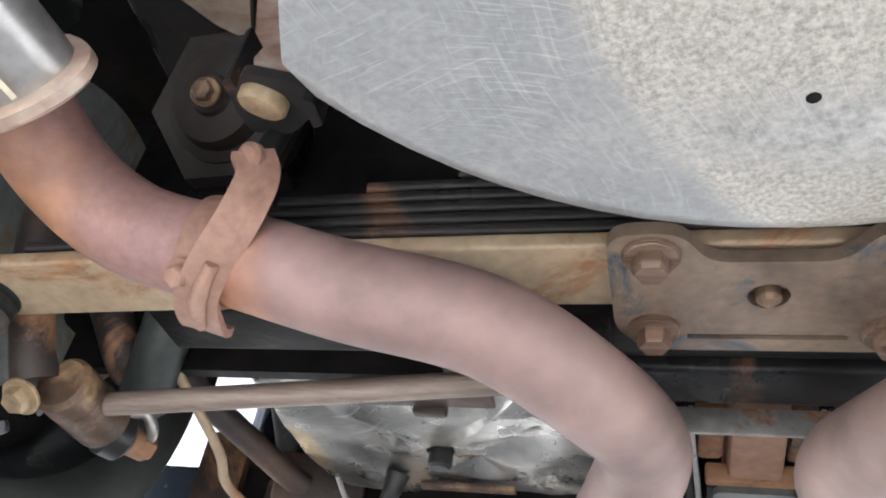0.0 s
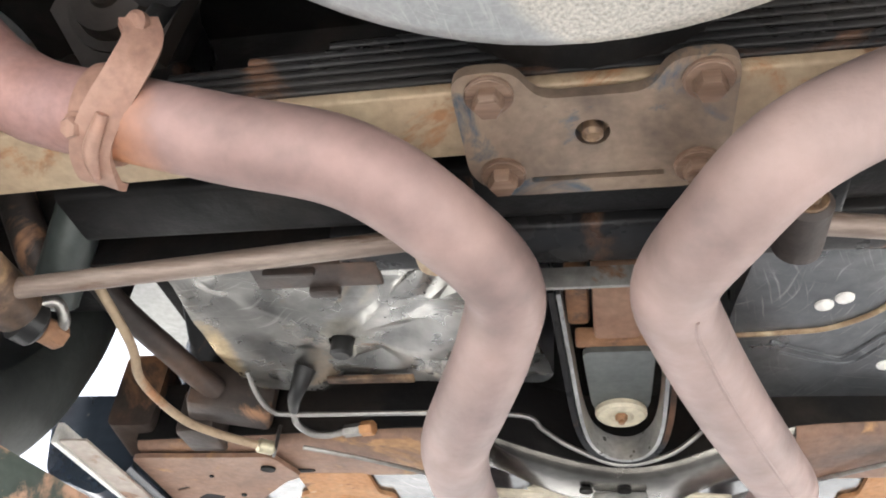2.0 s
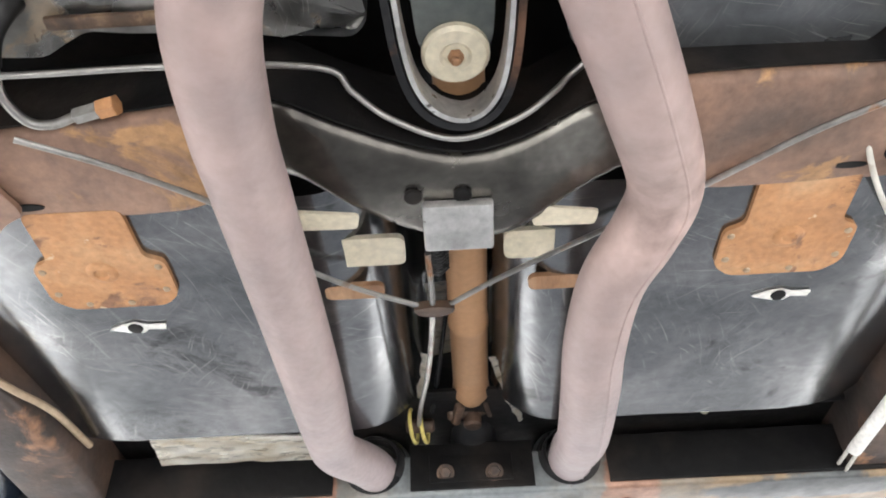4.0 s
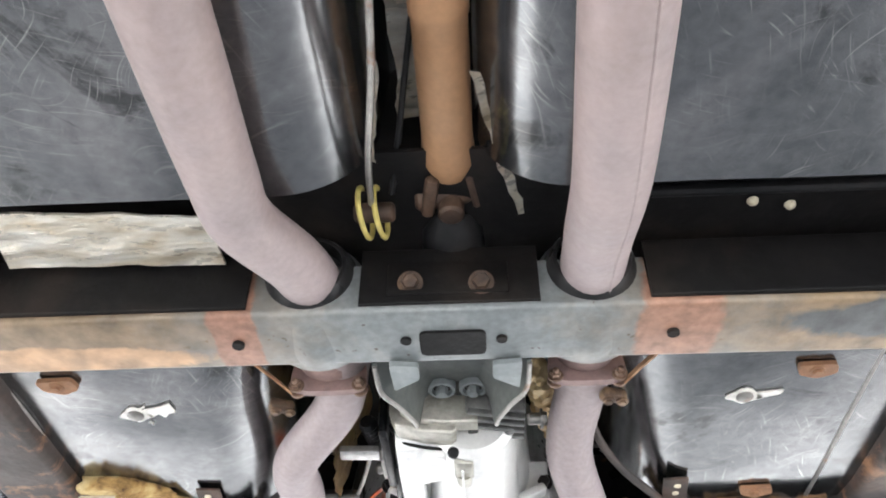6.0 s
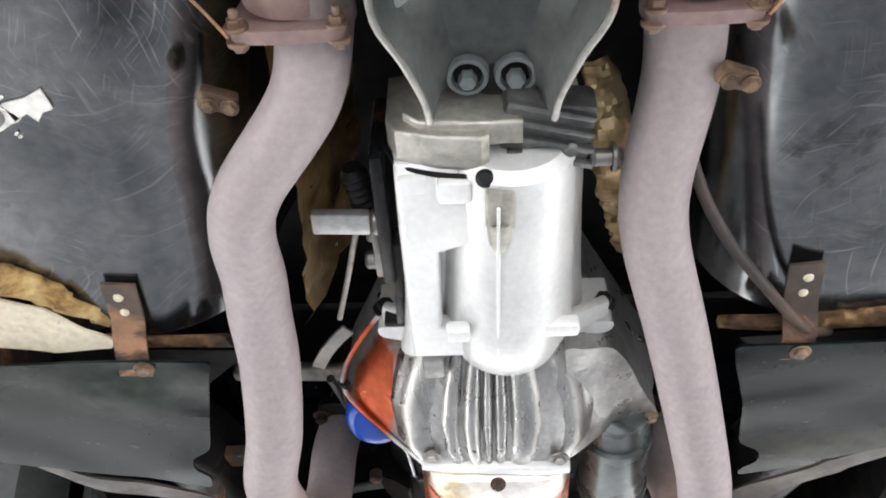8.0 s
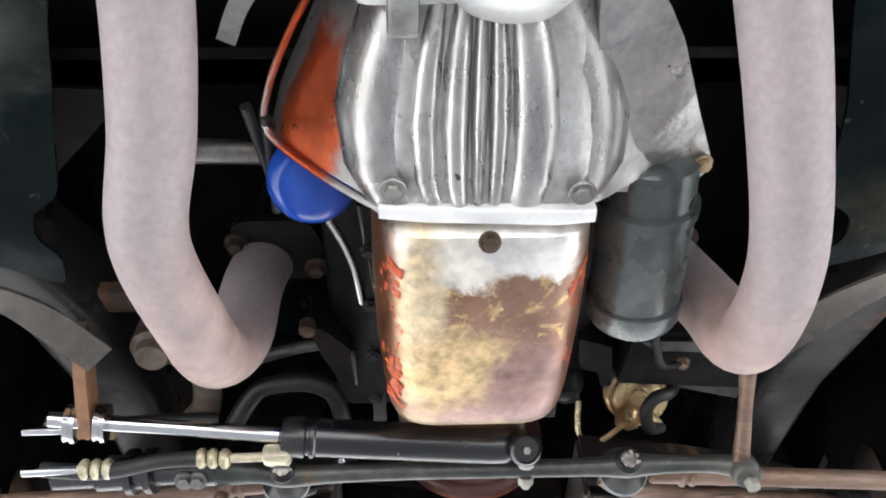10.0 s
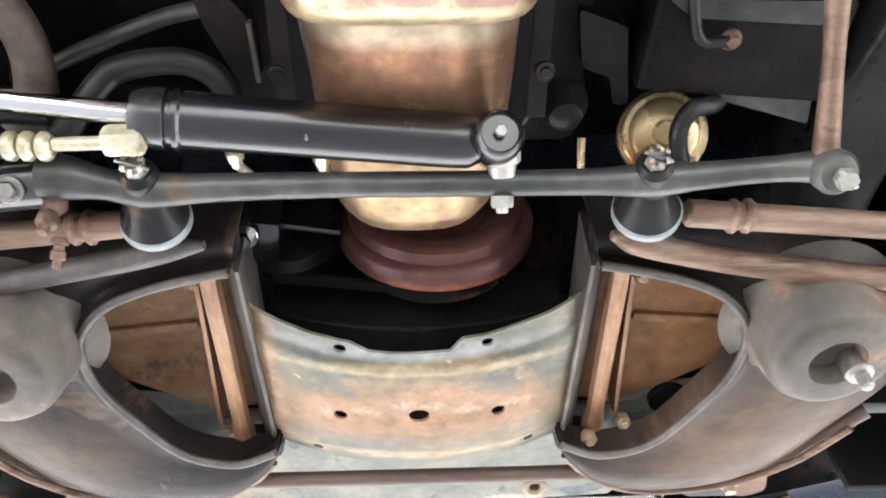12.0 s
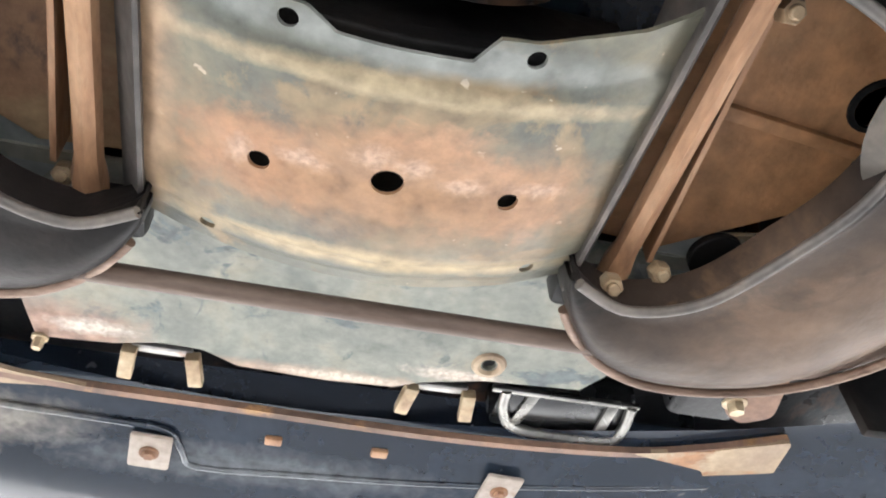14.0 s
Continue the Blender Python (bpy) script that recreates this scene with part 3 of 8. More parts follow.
M_ROD = surf("worn_brown_rod", [(0.11, 0.066, 0.044), (0.20, 0.128, 0.09), (0.28, 0.198, 0.15)], 14, (0.4, 0.6), 0.35, 0.14, 120, stretch=(0.4, 3, 3), patch=((0.10, 0.055, 0.035), 12, 0.2, 0.2))
M_BOLT = surf("tarnished_bolt", [(0.22, 0.14, 0.085), (0.38, 0.28, 0.17), (0.50, 0.41, 0.28)], 30, (0.4, 0.6), 0.35, 0.15, 120)
M_LIP = surf("worn_arm_edge", [(0.045, 0.041, 0.038), (0.09, 0.08, 0.072), (0.15, 0.125, 0.105)], 16, (0.38, 0.58), 0.2, 0.1, 100)
M_DULLRED = surf("dull_mauve_flange", [(0.20, 0.14, 0.135), (0.27, 0.185, 0.17), (0.31, 0.20, 0.17)], 12, (0.45, 0.65), 0.2, 0.15, 110)
M_CLEVIS = surf("worn_clevis", [(0.03, 0.02, 0.015), (0.10, 0.062, 0.04), (0.32, 0.21, 0.12)], 26, (0.4, 0.62), 0.25, 0.25, 110)
M_SHAFT = surf("browned_shaft", [(0.20, 0.10, 0.05), (0.35, 0.19, 0.10), (0.46, 0.29, 0.17)], 14, (0.38, 0.6), 0.2, 0.18, 110, stretch=(2, 0.6, 2))
M_TOWER = surf("rusty_tower_plate", [(0.19, 0.10, 0.055), (0.32, 0.18, 0.10), (0.42, 0.29, 0.16)], 12, (0.5, 0.75), 0.1, 0.25, 110, patch=((0.13, 0.08, 0.055), 9, 0.3, 0.05), speck=((0.5, 0.38, 0.22), 30, 0.1), zones=(((0.28, 1.28, 1.905), (0.15, 0.16, 0.1), (0.40, 0.205, 0.095), 1.6, 26, 0.25),))

# ---- setting ----
bm = B()
slab(bm, [(-400, -400), (400, -400), (400, 400), (-400, 400)], -0.2, 0.0)
solo("ground", bm, M_CONCRETE, "pale concrete ground under the raised car", "ground", kind="structure")

# unseen open roof over the bay, on four posts, added to shade it
bm = B()
slab(bm, [(-2.3, -2.6), (2.3, -2.6), (2.3, 2.5), (-2.3, 2.5)], 3.60, 3.72)
for x in (-2.2, 2.2):
    for y in (-2.5, 2.4):
        box(bm, (x, y, 1.8), (0.12, 0.12, 3.6), bev=0.006)
solo("added_roof", bm, M_ADDED_ROOF, "unseen plain grey roof added over the car for shade", "roof", kind="structure")

# body shell above and around the underside
body = thing("sports_car", "dark blue sports car shell raised over the ground", "car", (0, 0, 2.0))
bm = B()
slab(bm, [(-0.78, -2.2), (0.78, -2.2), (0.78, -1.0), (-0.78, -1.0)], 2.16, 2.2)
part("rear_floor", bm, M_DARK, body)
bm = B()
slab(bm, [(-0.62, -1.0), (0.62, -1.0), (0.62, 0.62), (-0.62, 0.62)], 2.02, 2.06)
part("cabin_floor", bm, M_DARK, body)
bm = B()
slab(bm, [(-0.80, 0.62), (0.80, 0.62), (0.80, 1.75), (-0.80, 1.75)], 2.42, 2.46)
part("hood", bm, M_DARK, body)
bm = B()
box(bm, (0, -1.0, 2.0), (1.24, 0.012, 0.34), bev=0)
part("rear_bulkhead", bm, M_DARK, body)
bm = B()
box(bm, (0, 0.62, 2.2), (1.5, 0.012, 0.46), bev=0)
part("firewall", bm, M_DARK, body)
for s in (-1, 1):
    bm = B()
    box(bm, (s * 0.80, 0.135, 2.15), (0.03, 0.85, 0.55), bev=0.01)
    part("door", bm, M_BODY, body)
    bm = B()
    box(bm, (s * 0.80, 1.25, 2.3), (0.03, 0.4, 0.3), bev=0.01)
    part("front_fender", bm, M_BODY, body)
    bm = B()
    box(bm, (s * 0.80, -1.85, 2.1), (0.03, 0.7, 0.5), bev=0.01)
    part("rear_fender", bm, M_BODY, body)
    bm = B()
    loops = [[(s * x, y, z) for x, z in rounded([(0.63, 1.80), (0.665, 1.755), (0.755, 1.785), (0.785, 1.90), (0.63, 1.90)], 0.015, 3)] for y in (-0.62, -0.2, 0.2, 0.56)]
    rings(bm, loops)
    part("sill", bm, M_BODY, body, "dark blue painted sill panel")
    bm = B()
    slab(bm, [(s * 0.611, -0.76), (s * 0.646, -0.76), (s * 0.652, -0.36), (s * 0.616, -0.36)], 1.766, 1.769, [rounded([(s * 0.626, -0.535), (s * 0.633, -0.535), (s * 0.635, -0.49), (s * 0.629, -0.49)], 0.003, 2)])
    flange = part("sill_flange", bm, M_SILLTAN, body, "dirty tan sill flange")
    bm = B()
    loft(bm, [(s * 0.649, -0.76, -0.36, 1.764, 1.79), (s * 0.656, -0.76, -0.36, 1.764, 1.79)], 0.002)
    part("edge", bm, M_WHITE, flange, "bright white paint edge")

    bm = B()
    box(bm, (s * 0.70, -1.72, 2.0), (0.16, 0.10, 0.20), bev=0.02)
    part("rear_corner", bm, M_DARK, body)
bm = B()
rows = []
for y, w, z0, zt in ((-2.28, 0.66, 2.30, 2.55), (-2.15, 0.78, 2.34, 2.66), (-1.8, 0.85, 2.40, 2.72), (-1.2, 0.87, 2.42, 2.76), (-0.8, 0.86, 2.42, 2.93), (-0.35, 0.84, 2.42, 2.99), (0.1, 0.83, 2.42, 2.92), (0.45, 0.84, 2.42, 2.72), (0.9, 0.86, 2.42, 2.66), (1.35, 0.86, 2.42, 2.62), (1.75, 0.80, 2.36, 2.50), (1.97, 0.62, 2.30, 2.38)):
    k = 0.62 if zt > 2.8 else 0.86
    rows.append([(x, y, z) for x, z in rounded([(-w, z0), (-w, z0 + 0.2 * (zt - z0) + 0.08), (-w * k, zt), (w * k, zt), (w, z0 + 0.2 * (zt - z0) + 0.08), (w, z0)], 0.10, 4)])
rings(bm, [[tuple(v) for v in q] for q in zip(*[[Vector(p) for p in spline(line, 3)] for line in zip(*rows)])], True, True)
part("upper_body", bm, M_BODY, body, "dark blue painted upper body")


# ---- exhaust ----
def even(pts):
    """Radii along a pipe, evened out between neighbours."""
    r = [p[3] for p in pts]
    for _ in range(3):
        r = [(r[max(k - 1, 0)] + 2 * r[k] + r[min(k + 1, len(r) - 1)]) / 4 for k in range(len(r))]
    return r


def exhaust(side, pts, red_pts, elbow, label):
    t = thing("exhaust_pipe", label, "exhaust pipe", pts[0][:3], "exhaust pipes")
    bm = B()
    sweep(bm, [p[:3] for p in pts], even(pts), 30, 8, wob=0.004)
    part("pipe", bm, M_PIPE, t)
    bm = B()
    sweep(bm, [p[:3] for p in red_pts], even(red_pts), 30, 8, wob=0.004)
    part("tail_pipe", bm, M_PIPE_RED, t, "reddened rear bend of the pipe")
    bm = B()
    sweep(bm, [p[:3] for p in elbow], even(elbow), 30, 8, wob=0.004)
    part("down_pipe", bm, M_PIPE, t)
    return t


L_TAIL = [(-0.4725, -1.3408, 1.8613, 0.0323), (-0.4542, -1.2647, 1.8315, 0.0310), (-0.4104, -1.2301, 1.8066, 0.0301), (-0.3507, -1.2147, 1.7944, 0.0314)]
L_REAR = [(-0.3552, -1.2191, 1.7952, 0.0304), (-0.2659, -1.2068, 1.7733, 0.0302), (-0.1846, -1.1839, 1.7645, 0.0309), (-0.1316, -1.1351, 1.7547, 0.0313), (-0.0946, -1.0506, 1.7563, 0.0312), (-0.1074, -0.9839, 1.7439, 0.0331), (-0.1332, -0.9248, 1.7254, 0.0330), (-0.1610, -0.8478, 1.7193, 0.0340), (-0.1720, -0.7544, 1.7260, 0.0321), (-0.1720, -0.6808, 1.7274, 0.0321), (-0.1684, -0.5217, 1.7250, 0.0305), (-0.1685, -0.3722, 1.7284, 0.0316), (-0.1793, -0.2176, 1.7596, 0.0307), (-0.1768, -0.1579, 1.7667, 0.0280), (-0.1461, -0.0819, 1.7830, 0.0287), (-0.1370, -0.0172, 1.7953, 0.0303), (-0.1303, 0.1194, 1.8068, 0.0318)]
L_FRONT = [(-0.1286, 0.1100, 1.8066, 0.0316), (-0.1439, 0.1734, 1.7851, 0.0261), (-0.1975, 0.2443, 1.7629, 0.0266), (-0.2142, 0.2941, 1.7644, 0.0269), (-0.2187, 0.3566, 1.7733, 0.0296), (-0.2241, 0.4096, 1.7754, 0.0313), (-0.2262, 0.4782, 1.7666, 0.0303), (-0.2342, 0.5620, 1.7423, 0.0300), (-0.2509, 0.6472, 1.7288, 0.0275), (-0.2369, 0.7409, 1.7344, 0.0286), (-0.2332, 0.8102, 1.7663, 0.0306), (-0.2260, 0.8484, 1.8272, 0.0320), (-0.2244, 0.8575, 1.9161, 0.0318), (-0.2043, 0.8678, 2.0240, 0.0325)]
R_TAIL = [(0.4498, -1.2952, 1.8609, 0.0325), (0.4001, -1.2371, 1.8446, 0.0325), (0.3305, -1.2002, 1.8331, 0.0325), (0.2610, -1.1920, 1.8213, 0.0323)]
R_REAR = [(0.2660, -1.1950, 1.8231, 0.0311), (0.1741, -1.1933, 1.7872, 0.0298), (0.0972, -1.1930, 1.7439, 0.0317), (0.0576, -1.1398, 1.7336, 0.0305), (0.0324, -1.0542, 1.7439, 0.0304), (0.0494, -0.9732, 1.7506, 0.0336), (0.0906, -0.8553, 1.7501, 0.0341), (0.1387, -0.7326, 1.7506, 0.0349), (0.1721, -0.6309, 1.7623, 0.0335), (0.1601, -0.5764, 1.7546, 0.0306), (0.1322, -0.5315, 1.7342, 0.0302), (0.1207, -0.4610, 1.7154, 0.0307), (0.1227, -0.3776, 1.7101, 0.0309), (0.1322, -0.2241, 1.7374, 0.0320), (0.1356, -0.1144, 1.7761, 0.0317), (0.1380, 0.0033, 1.8037, 0.0303), (0.1390, 0.1112, 1.8181, 0.0316)]
R_FRONT = [(0.1386, 0.1013, 1.8183, 0.0320), (0.1462, 0.1851, 1.8179, 0.0301), (0.1370, 0.2783, 1.8035, 0.0296), (0.1406, 0.3371, 1.7871, 0.0303), (0.1692, 0.4358, 1.7613, 0.0301), (0.1975, 0.5435, 1.7313, 0.0290), (0.2223, 0.6498, 1.7146, 0.0258), (0.2321, 0.7399, 1.7263, 0.0282), (0.2324, 0.7902, 1.7558, 0.0336), (0.2298, 0.8117, 1.8216, 0.0324), (0.2048, 0.8212, 1.9094, 0.0319), (0.1621, 0.8335, 2.0231, 0.0319)]


def seam(pipe, pts, lean, first, last, r=0.0016):
    """A raised weld line on the side of the pipe that faces lean."""
    c = [Vector(q) for q in spline([(*p[:3], e) for p, e in zip(pts, even(pts))], 8)]
    line = []
    for k in range(first * 8, last * 8, 2):
        d = (c[k + 1].to_3d() - c[k - 1].to_3d()).normalized()
        out = Vector(lean) - d * d.dot(Vector(lean))
        line.append(c[k].to_3d() + out.normalized() * (c[k][3] - 0.0004))
    bm = B()
    sweep(bm, line, r, 8, 2, wob=0.25)
    part("weld_seam", bm, M_PIPE, pipe)


pipe_l = exhaust(-1, L_REAR, L_TAIL, L_FRONT, "dusty mauve heat-tinted exhaust pipe bent under the differential")
pipe_r = exhaust(1, R_REAR, R_TAIL, R_FRONT, "dusty mauve heat-tinted exhaust pipe with a weld seam")

seam(pipe_r, R_REAR, (0.42, 0.0, -0.9), 4, 15)

# ---- rear ----
# spare wheel tub
t = thing("spare_wheel_tub", "scuffed pale aluminium spare wheel tub", "spare tub", (-0.02, -1.535, 1.765))
bm = B()
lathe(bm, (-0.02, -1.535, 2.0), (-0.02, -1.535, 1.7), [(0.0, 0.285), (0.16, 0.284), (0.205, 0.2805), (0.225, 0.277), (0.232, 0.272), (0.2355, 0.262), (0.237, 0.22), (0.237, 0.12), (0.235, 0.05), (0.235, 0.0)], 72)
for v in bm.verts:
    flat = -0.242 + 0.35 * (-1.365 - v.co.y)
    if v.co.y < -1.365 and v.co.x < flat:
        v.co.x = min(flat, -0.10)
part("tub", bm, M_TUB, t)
bm = B()
cyl(bm, (-0.024, -1.348, 1.7625), (-0.024, -1.348, 1.768), 0.003, 16, 0.0005)
part("drain_hole", bm, M_DARK, t, "dark drain hole")

# transverse leaf spring
t = thing("leaf_spring", "transverse leaf spring with tan lower leaf and black upper leaves", "leaf spring", (0, -1.165, 1.81))


def leaf(z, half, th, droop, mat, y=-1.166, w=0.062):
    bm = B()
    xs = [half * (-1 + 2 * k / 14) for k in range(15)]
    loft(bm, [(x, y - w / 2, y + w / 2, z - droop * (x / 0.57) ** 2, z + th - droop * (x / 0.57) ** 2) for x in xs], 0.003)
    return part("leaf", bm, mat, t)


leaf(1.812, 0.60, 0.012, 0.012, M_TAN)
for k in range(7):
    leaf(1.8255 + 0.0098 * k, 0.52 - 0.062 * k, 0.0085, 0.012, M_BLACK)
for s in (-1, 1):
    bm = B()
    lathe(bm, (s * 0.572, -1.165, 1.785), (s * 0.572, -1.165, 1.9), [(0.0, 0.012), (0.002, 0.026), (0.005, 0.029), (0.011, 0.029), (0.012, 0.026), (0.015, 0.030), (0.021, 0.030), (0.022, 0.02)], 28)
    part("cushion", bm, M_RUBBER, t, "black rubber cushion rings")
    bm = B()
    lathe(bm, (s * 0.572, -1.165, 1.772), (s * 0.572, -1.165, 1.9), [(0.0, 0.0), (0.0, 0.016), (0.003, 0.024), (0.009, 0.028), (0.0135, 0.028), (0.014, 0.0)], 28)
    hexbolt(bm, (s * 0.572, -1.165, 1.773), (0, 0, -1), 0.008, 0.007)
    part("cap", bm, M_RUST, t, "rusty steel cap")

# spring plate under the differential
t = thing("spring_plate", "worn rusty spring clamp plate with four bolts", "clamp plate", (-0.02, -1.16, 1.8))
bm = B()
slab(bm, rounded([(-0.112, -1.222), (-0.070, -1.222), (-0.056, -1.196), (0.016, -1.196), (0.030, -1.222), (0.072, -1.222), (0.070, -1.112), (0.048, -1.103), (-0.088, -1.103), (-0.110, -1.125)], 0.018, 5), 1.799, 1.808, [(-0.021, -1.163, 0.012), rounded([(-0.066, -1.122), (0.028, -1.122), (0.028, -1.1165), (-0.066, -1.1165)], 0.002, 2)])
plate = part("plate", bm, surf("plate_steel", [(0.16, 0.12, 0.095), (0.27, 0.20, 0.15), (0.33, 0.25, 0.18)], 14, (0.4, 0.6), 0.5, 0.15, 100, patch=((0.07, 0.09, 0.11), 10, 0.28, 0.2)), t)
for x, y in ((-0.087, -1.204), (0.052, -1.204), (-0.086, -1.128), (0.050, -1.126)):
    bm = B()
    lathe(bm, (x, y, 1.7995), (x, y, 1.75), [(0, 0.0165), (0.003, 0.0165), (0.004, 0.013)], 20)
    hexbolt(bm, (x, y, 1.797), (0, 0, -1), 0.0108, 0.013)
    part("bolt", bm, M_ROD, plate)
bm = B()
cyl(bm, (-0.021, -1.163, 1.812), (-0.021, -1.163, 1.794), 0.0075, 16)
part("center_bolt", bm, M_CLEVIS, t)

# differential housing above the plate
bm = B()
lathe(bm, (-0.02, -1.40, 1.95), (-0.02, -0.96, 1.93), [(0, 0.05), (0.03, 0.09), (0.15, 0.115), (0.27, 0.115), (0.36, 0.08), (0.44, 0.06)], 28)
solo("differential", bm, M_DARK, "dark oily differential housing", "differential")

# black crossmember in front of the differential
t = thing("rear_crossmember", "black painted rear crossmember with pale edge", "crossmember", (0, -1.0, 1.83))
bm = B()
loft(bm, [(x, -1.10, -1.035, 1.832, 1.90) for x in (-0.48, 0, 0.48)], 0.008)
part("beam", bm, M_DARK, t)
bm = B()
loft(bm, [(x, -1.032, -0.978, 1.826, 1.90) for x in (-0.25, 0, 0.25)], 0.006)
part("web", bm, M_BLACK, t)
bm = B()
box(bm, (-0.02, -0.973, 1.815), (0.15, 0.004, 0.022), bev=0.001)
part("lip", bm, M_STEEL, t)

# camber rods
for s in (-1, 1):
    t = thing("strut_rod", "rusty steel strut rod with bushed ends", "strut rod", (s * 0.3, -1.04, 1.79), "strut rods")
    a, b = (V(-0.520, -1.056, 1.768), V(-0.165, -1.055, 1.801)) if s < 0 else (V(0.515, -1.015, 1.775), V(0.145, -1.049, 1.801))
    bm = B()
    cyl(bm, a, b, 0.0095, 18)
    part("rod", bm, M_STRUT, t)
    bm = B()
    cyl(bm, b + V(-s * 0.014, -0.03, 0.0), b + V(-s * 0.014, 0.03, 0), 0.019, 22, 0.004)
    part("inner_bush", bm, M_TAN if s < 0 else M_RAIL, t)
    bm = B()
    cyl(bm, a + V(s * 0.014, -0.035, 0.0), a + V(s * 0.014, 0.035, 0), 0.024, 22, 0.004)
    part("outer_bush", bm, M_CLEVIS, t)
    bm = B()
    hexbolt(bm, b + V(-s * 0.014, -0.03, 0.0), (0, -1, 0), 0.010)
    part("bolt", bm, M_CLEVIS, t)
    bm = B()
    box(bm, b + V(-s * 0.014, 0.0, 0.032), (0.07, 0.075, 0.028), bev=0.004)
    part("bracket", bm, M_BLACK, t)

# left rear pan
t = thing("battery_box_pan", "crumpled silver aluminium pan with rust stains", "pan", (-0.26, -0.86, 1.836))
bm = B()
out = rounded([(-0.437, -0.985), (-0.440, -0.800), (-0.415, -0.748), (-0.34, -0.742), (-0.30, -0.765), (-0.085, -0.742), (-0.072, -0.76), (-0.115, -0.965), (-0.16, -0.985)], 0.012, 3)


def crumple(c):
    c = c.copy()
    k = 0.35 + 0.9 * min(1.0, max(0.0, (c.x + 0.30) / 0.08))
    n = noise.noise(V(c.x * 16 + c.y * 9, c.y * 26, 1.0))
    c.z += k * (0.010 * n + 0.018 * abs(n) + 0.008 * abs(noise.noise(V(c.x * 45, c.y * 45, 3.0))))
    return c


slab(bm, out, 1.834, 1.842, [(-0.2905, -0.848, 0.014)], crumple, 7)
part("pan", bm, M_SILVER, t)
bm = B()
rings(bm, [[(x * 1.0, y, 1.84) for x, y in out], [(x * 0.98, y, 2.02) for x, y in out]], True, False)
part("pan_wall", bm, M_PANR, t)
bm = B()
box(bm, (-0.278, -0.978, 1.828), (0.122, 0.036, 0.006), bev=0.002)
box(bm, (-0.275, -0.956, 1.825), (0.03, 0.012, 0.012), bev=0.003)
box(bm, (-0.300, -0.99, 1.824), (0.05, 0.006, 0.012), bev=0.002)
part("bracket", bm, M_RAIL, t, "rusty brown bracket")
bm = B()
box(bm, (-0.275, -0.778, 1.829), (0.10, 0.012, 0.006), bev=0.002)
part("strip", bm, M_CLEVIS, t)
bm = B()
cyl(bm, (-0.2905, -0.843, 1.82), (-0.2905, -0.85, 1.90), 0.012, 18)
part("plug", bm, M_RUBBER, t, "black rubber drain tube")

# right rear pan
t = thing("storage_pan", "charcoal pan with a stepped seam and white plugs", "pan", (0.25, -0.84, 1.83))
out = rounded([(0.112, -0.980), (0.435, -0.968), (0.450, -0.93), (0.425, -0.82), (0.394, -0.789), (0.339, -0.716), (0.271, -0.719), (0.186, -0.710), (0.12, -0.700), (0.088, -0.74), (0.100, -0.90)], 0.012, 3)

bm = B()
slab(bm, out, 1.829, 1.836, [(0.344, -0.836, 0.011)])
part("pan", bm, M_PANR, t)
bm = B()
rings(bm, [[(x, y, 1.834) for x, y in out], [(0.25 + (x - 0.25) * 0.97, y, 2.02) for x, y in out]], True, False)
part("pan_wall", bm, M_PANR, t)
bm = B()
sweep(bm, [(0.100, -0.850, 1.828), (0.150, -0.853, 1.828), (0.190, -0.859, 1.828), (0.227, -0.886, 1.828), (0.245, -0.927, 1.828), (0.261, -0.968, 1.828)], 0.003, 8, 5)
part("seam_bead", bm, M_BOLT, t, "pale sealant bead")
bm = B()
sweep(bm, [(0.140, -0.836, 1.8295), (0.190, -0.810, 1.8295), (0.214, -0.804, 1.8295), (0.244, -0.846, 1.8295), (0.262, -0.824, 1.8295), (0.32, -0.815, 1.8295), (0.383, -0.808, 1.8295)], 0.0028, 8, 5)
sweep(bm, [(0.150, -0.816, 1.8295), (0.192, -0.796, 1.8295), (0.222, -0.792, 1.8295), (0.246, -0.826, 1.8295)], 0.0022, 8, 5)
part("pressed_ridge", bm, M_PANR, t)
for x, y in ((0.1785, -0.897), (0.194, -0.9075), (0.2545, -0.786), (0.2695, -0.797)):
    bm = B()
    lathe(bm, (x, y, 1.829), (x, y, 1.80), [(0, 0.0085), (0.002, 0.008), (0.004, 0.004)], 16)
    part("plug", bm, M_WHITE, t, "white plastic plug")
bm = B()
lathe(bm, (0.344, -0.836, 1.830), (0.344, -0.836, 1.80), [(0, 0.0205), (0.002, 0.018), (0.0025, 0.011)], 20, cap=False)
box(bm, (0.358, -0.866, 1.8285), (0.006, 0.036, 0.002), (0, 0, -26), bev=0.0008)
part("sealant_ring", bm, M_TAN, t)

# differential front bracket
t = thing("differential_bracket", "black V-shaped differential bracket with pale edges", "bracket", (0, -0.8, 1.8))
bm = B()
ribbon(bm, [(-0.058, -0.935, 1.836), (-0.052, -0.86, 1.815), (-0.043, -0.77, 1.785), (-0.028, -0.728, 1.776), (0.0, -0.712, 1.774), (0.024, -0.728, 1.776), (0.036, -0.77, 1.785), (0.042, -0.86, 1.815), (0.046, -0.935, 1.836)], 0.03, 0.004, (0, 0.2, 1), 6)
# pale metal stands in for the reflection along this edge
part("rim", bm, M_BELL, t, "pale edge with its reflection painted in")
bm = B()
ribbon(bm, [(-0.065, -0.935, 1.838), (-0.059, -0.86, 1.817), (-0.050, -0.768, 1.787), (-0.033, -0.720, 1.778), (0.0, -0.7035, 1.776), (0.029, -0.720, 1.778), (0.043, -0.768, 1.787), (0.049, -0.86, 1.817), (0.053, -0.935, 1.838)], 0.03, 0.006, (0, 0.2, 1), 6)
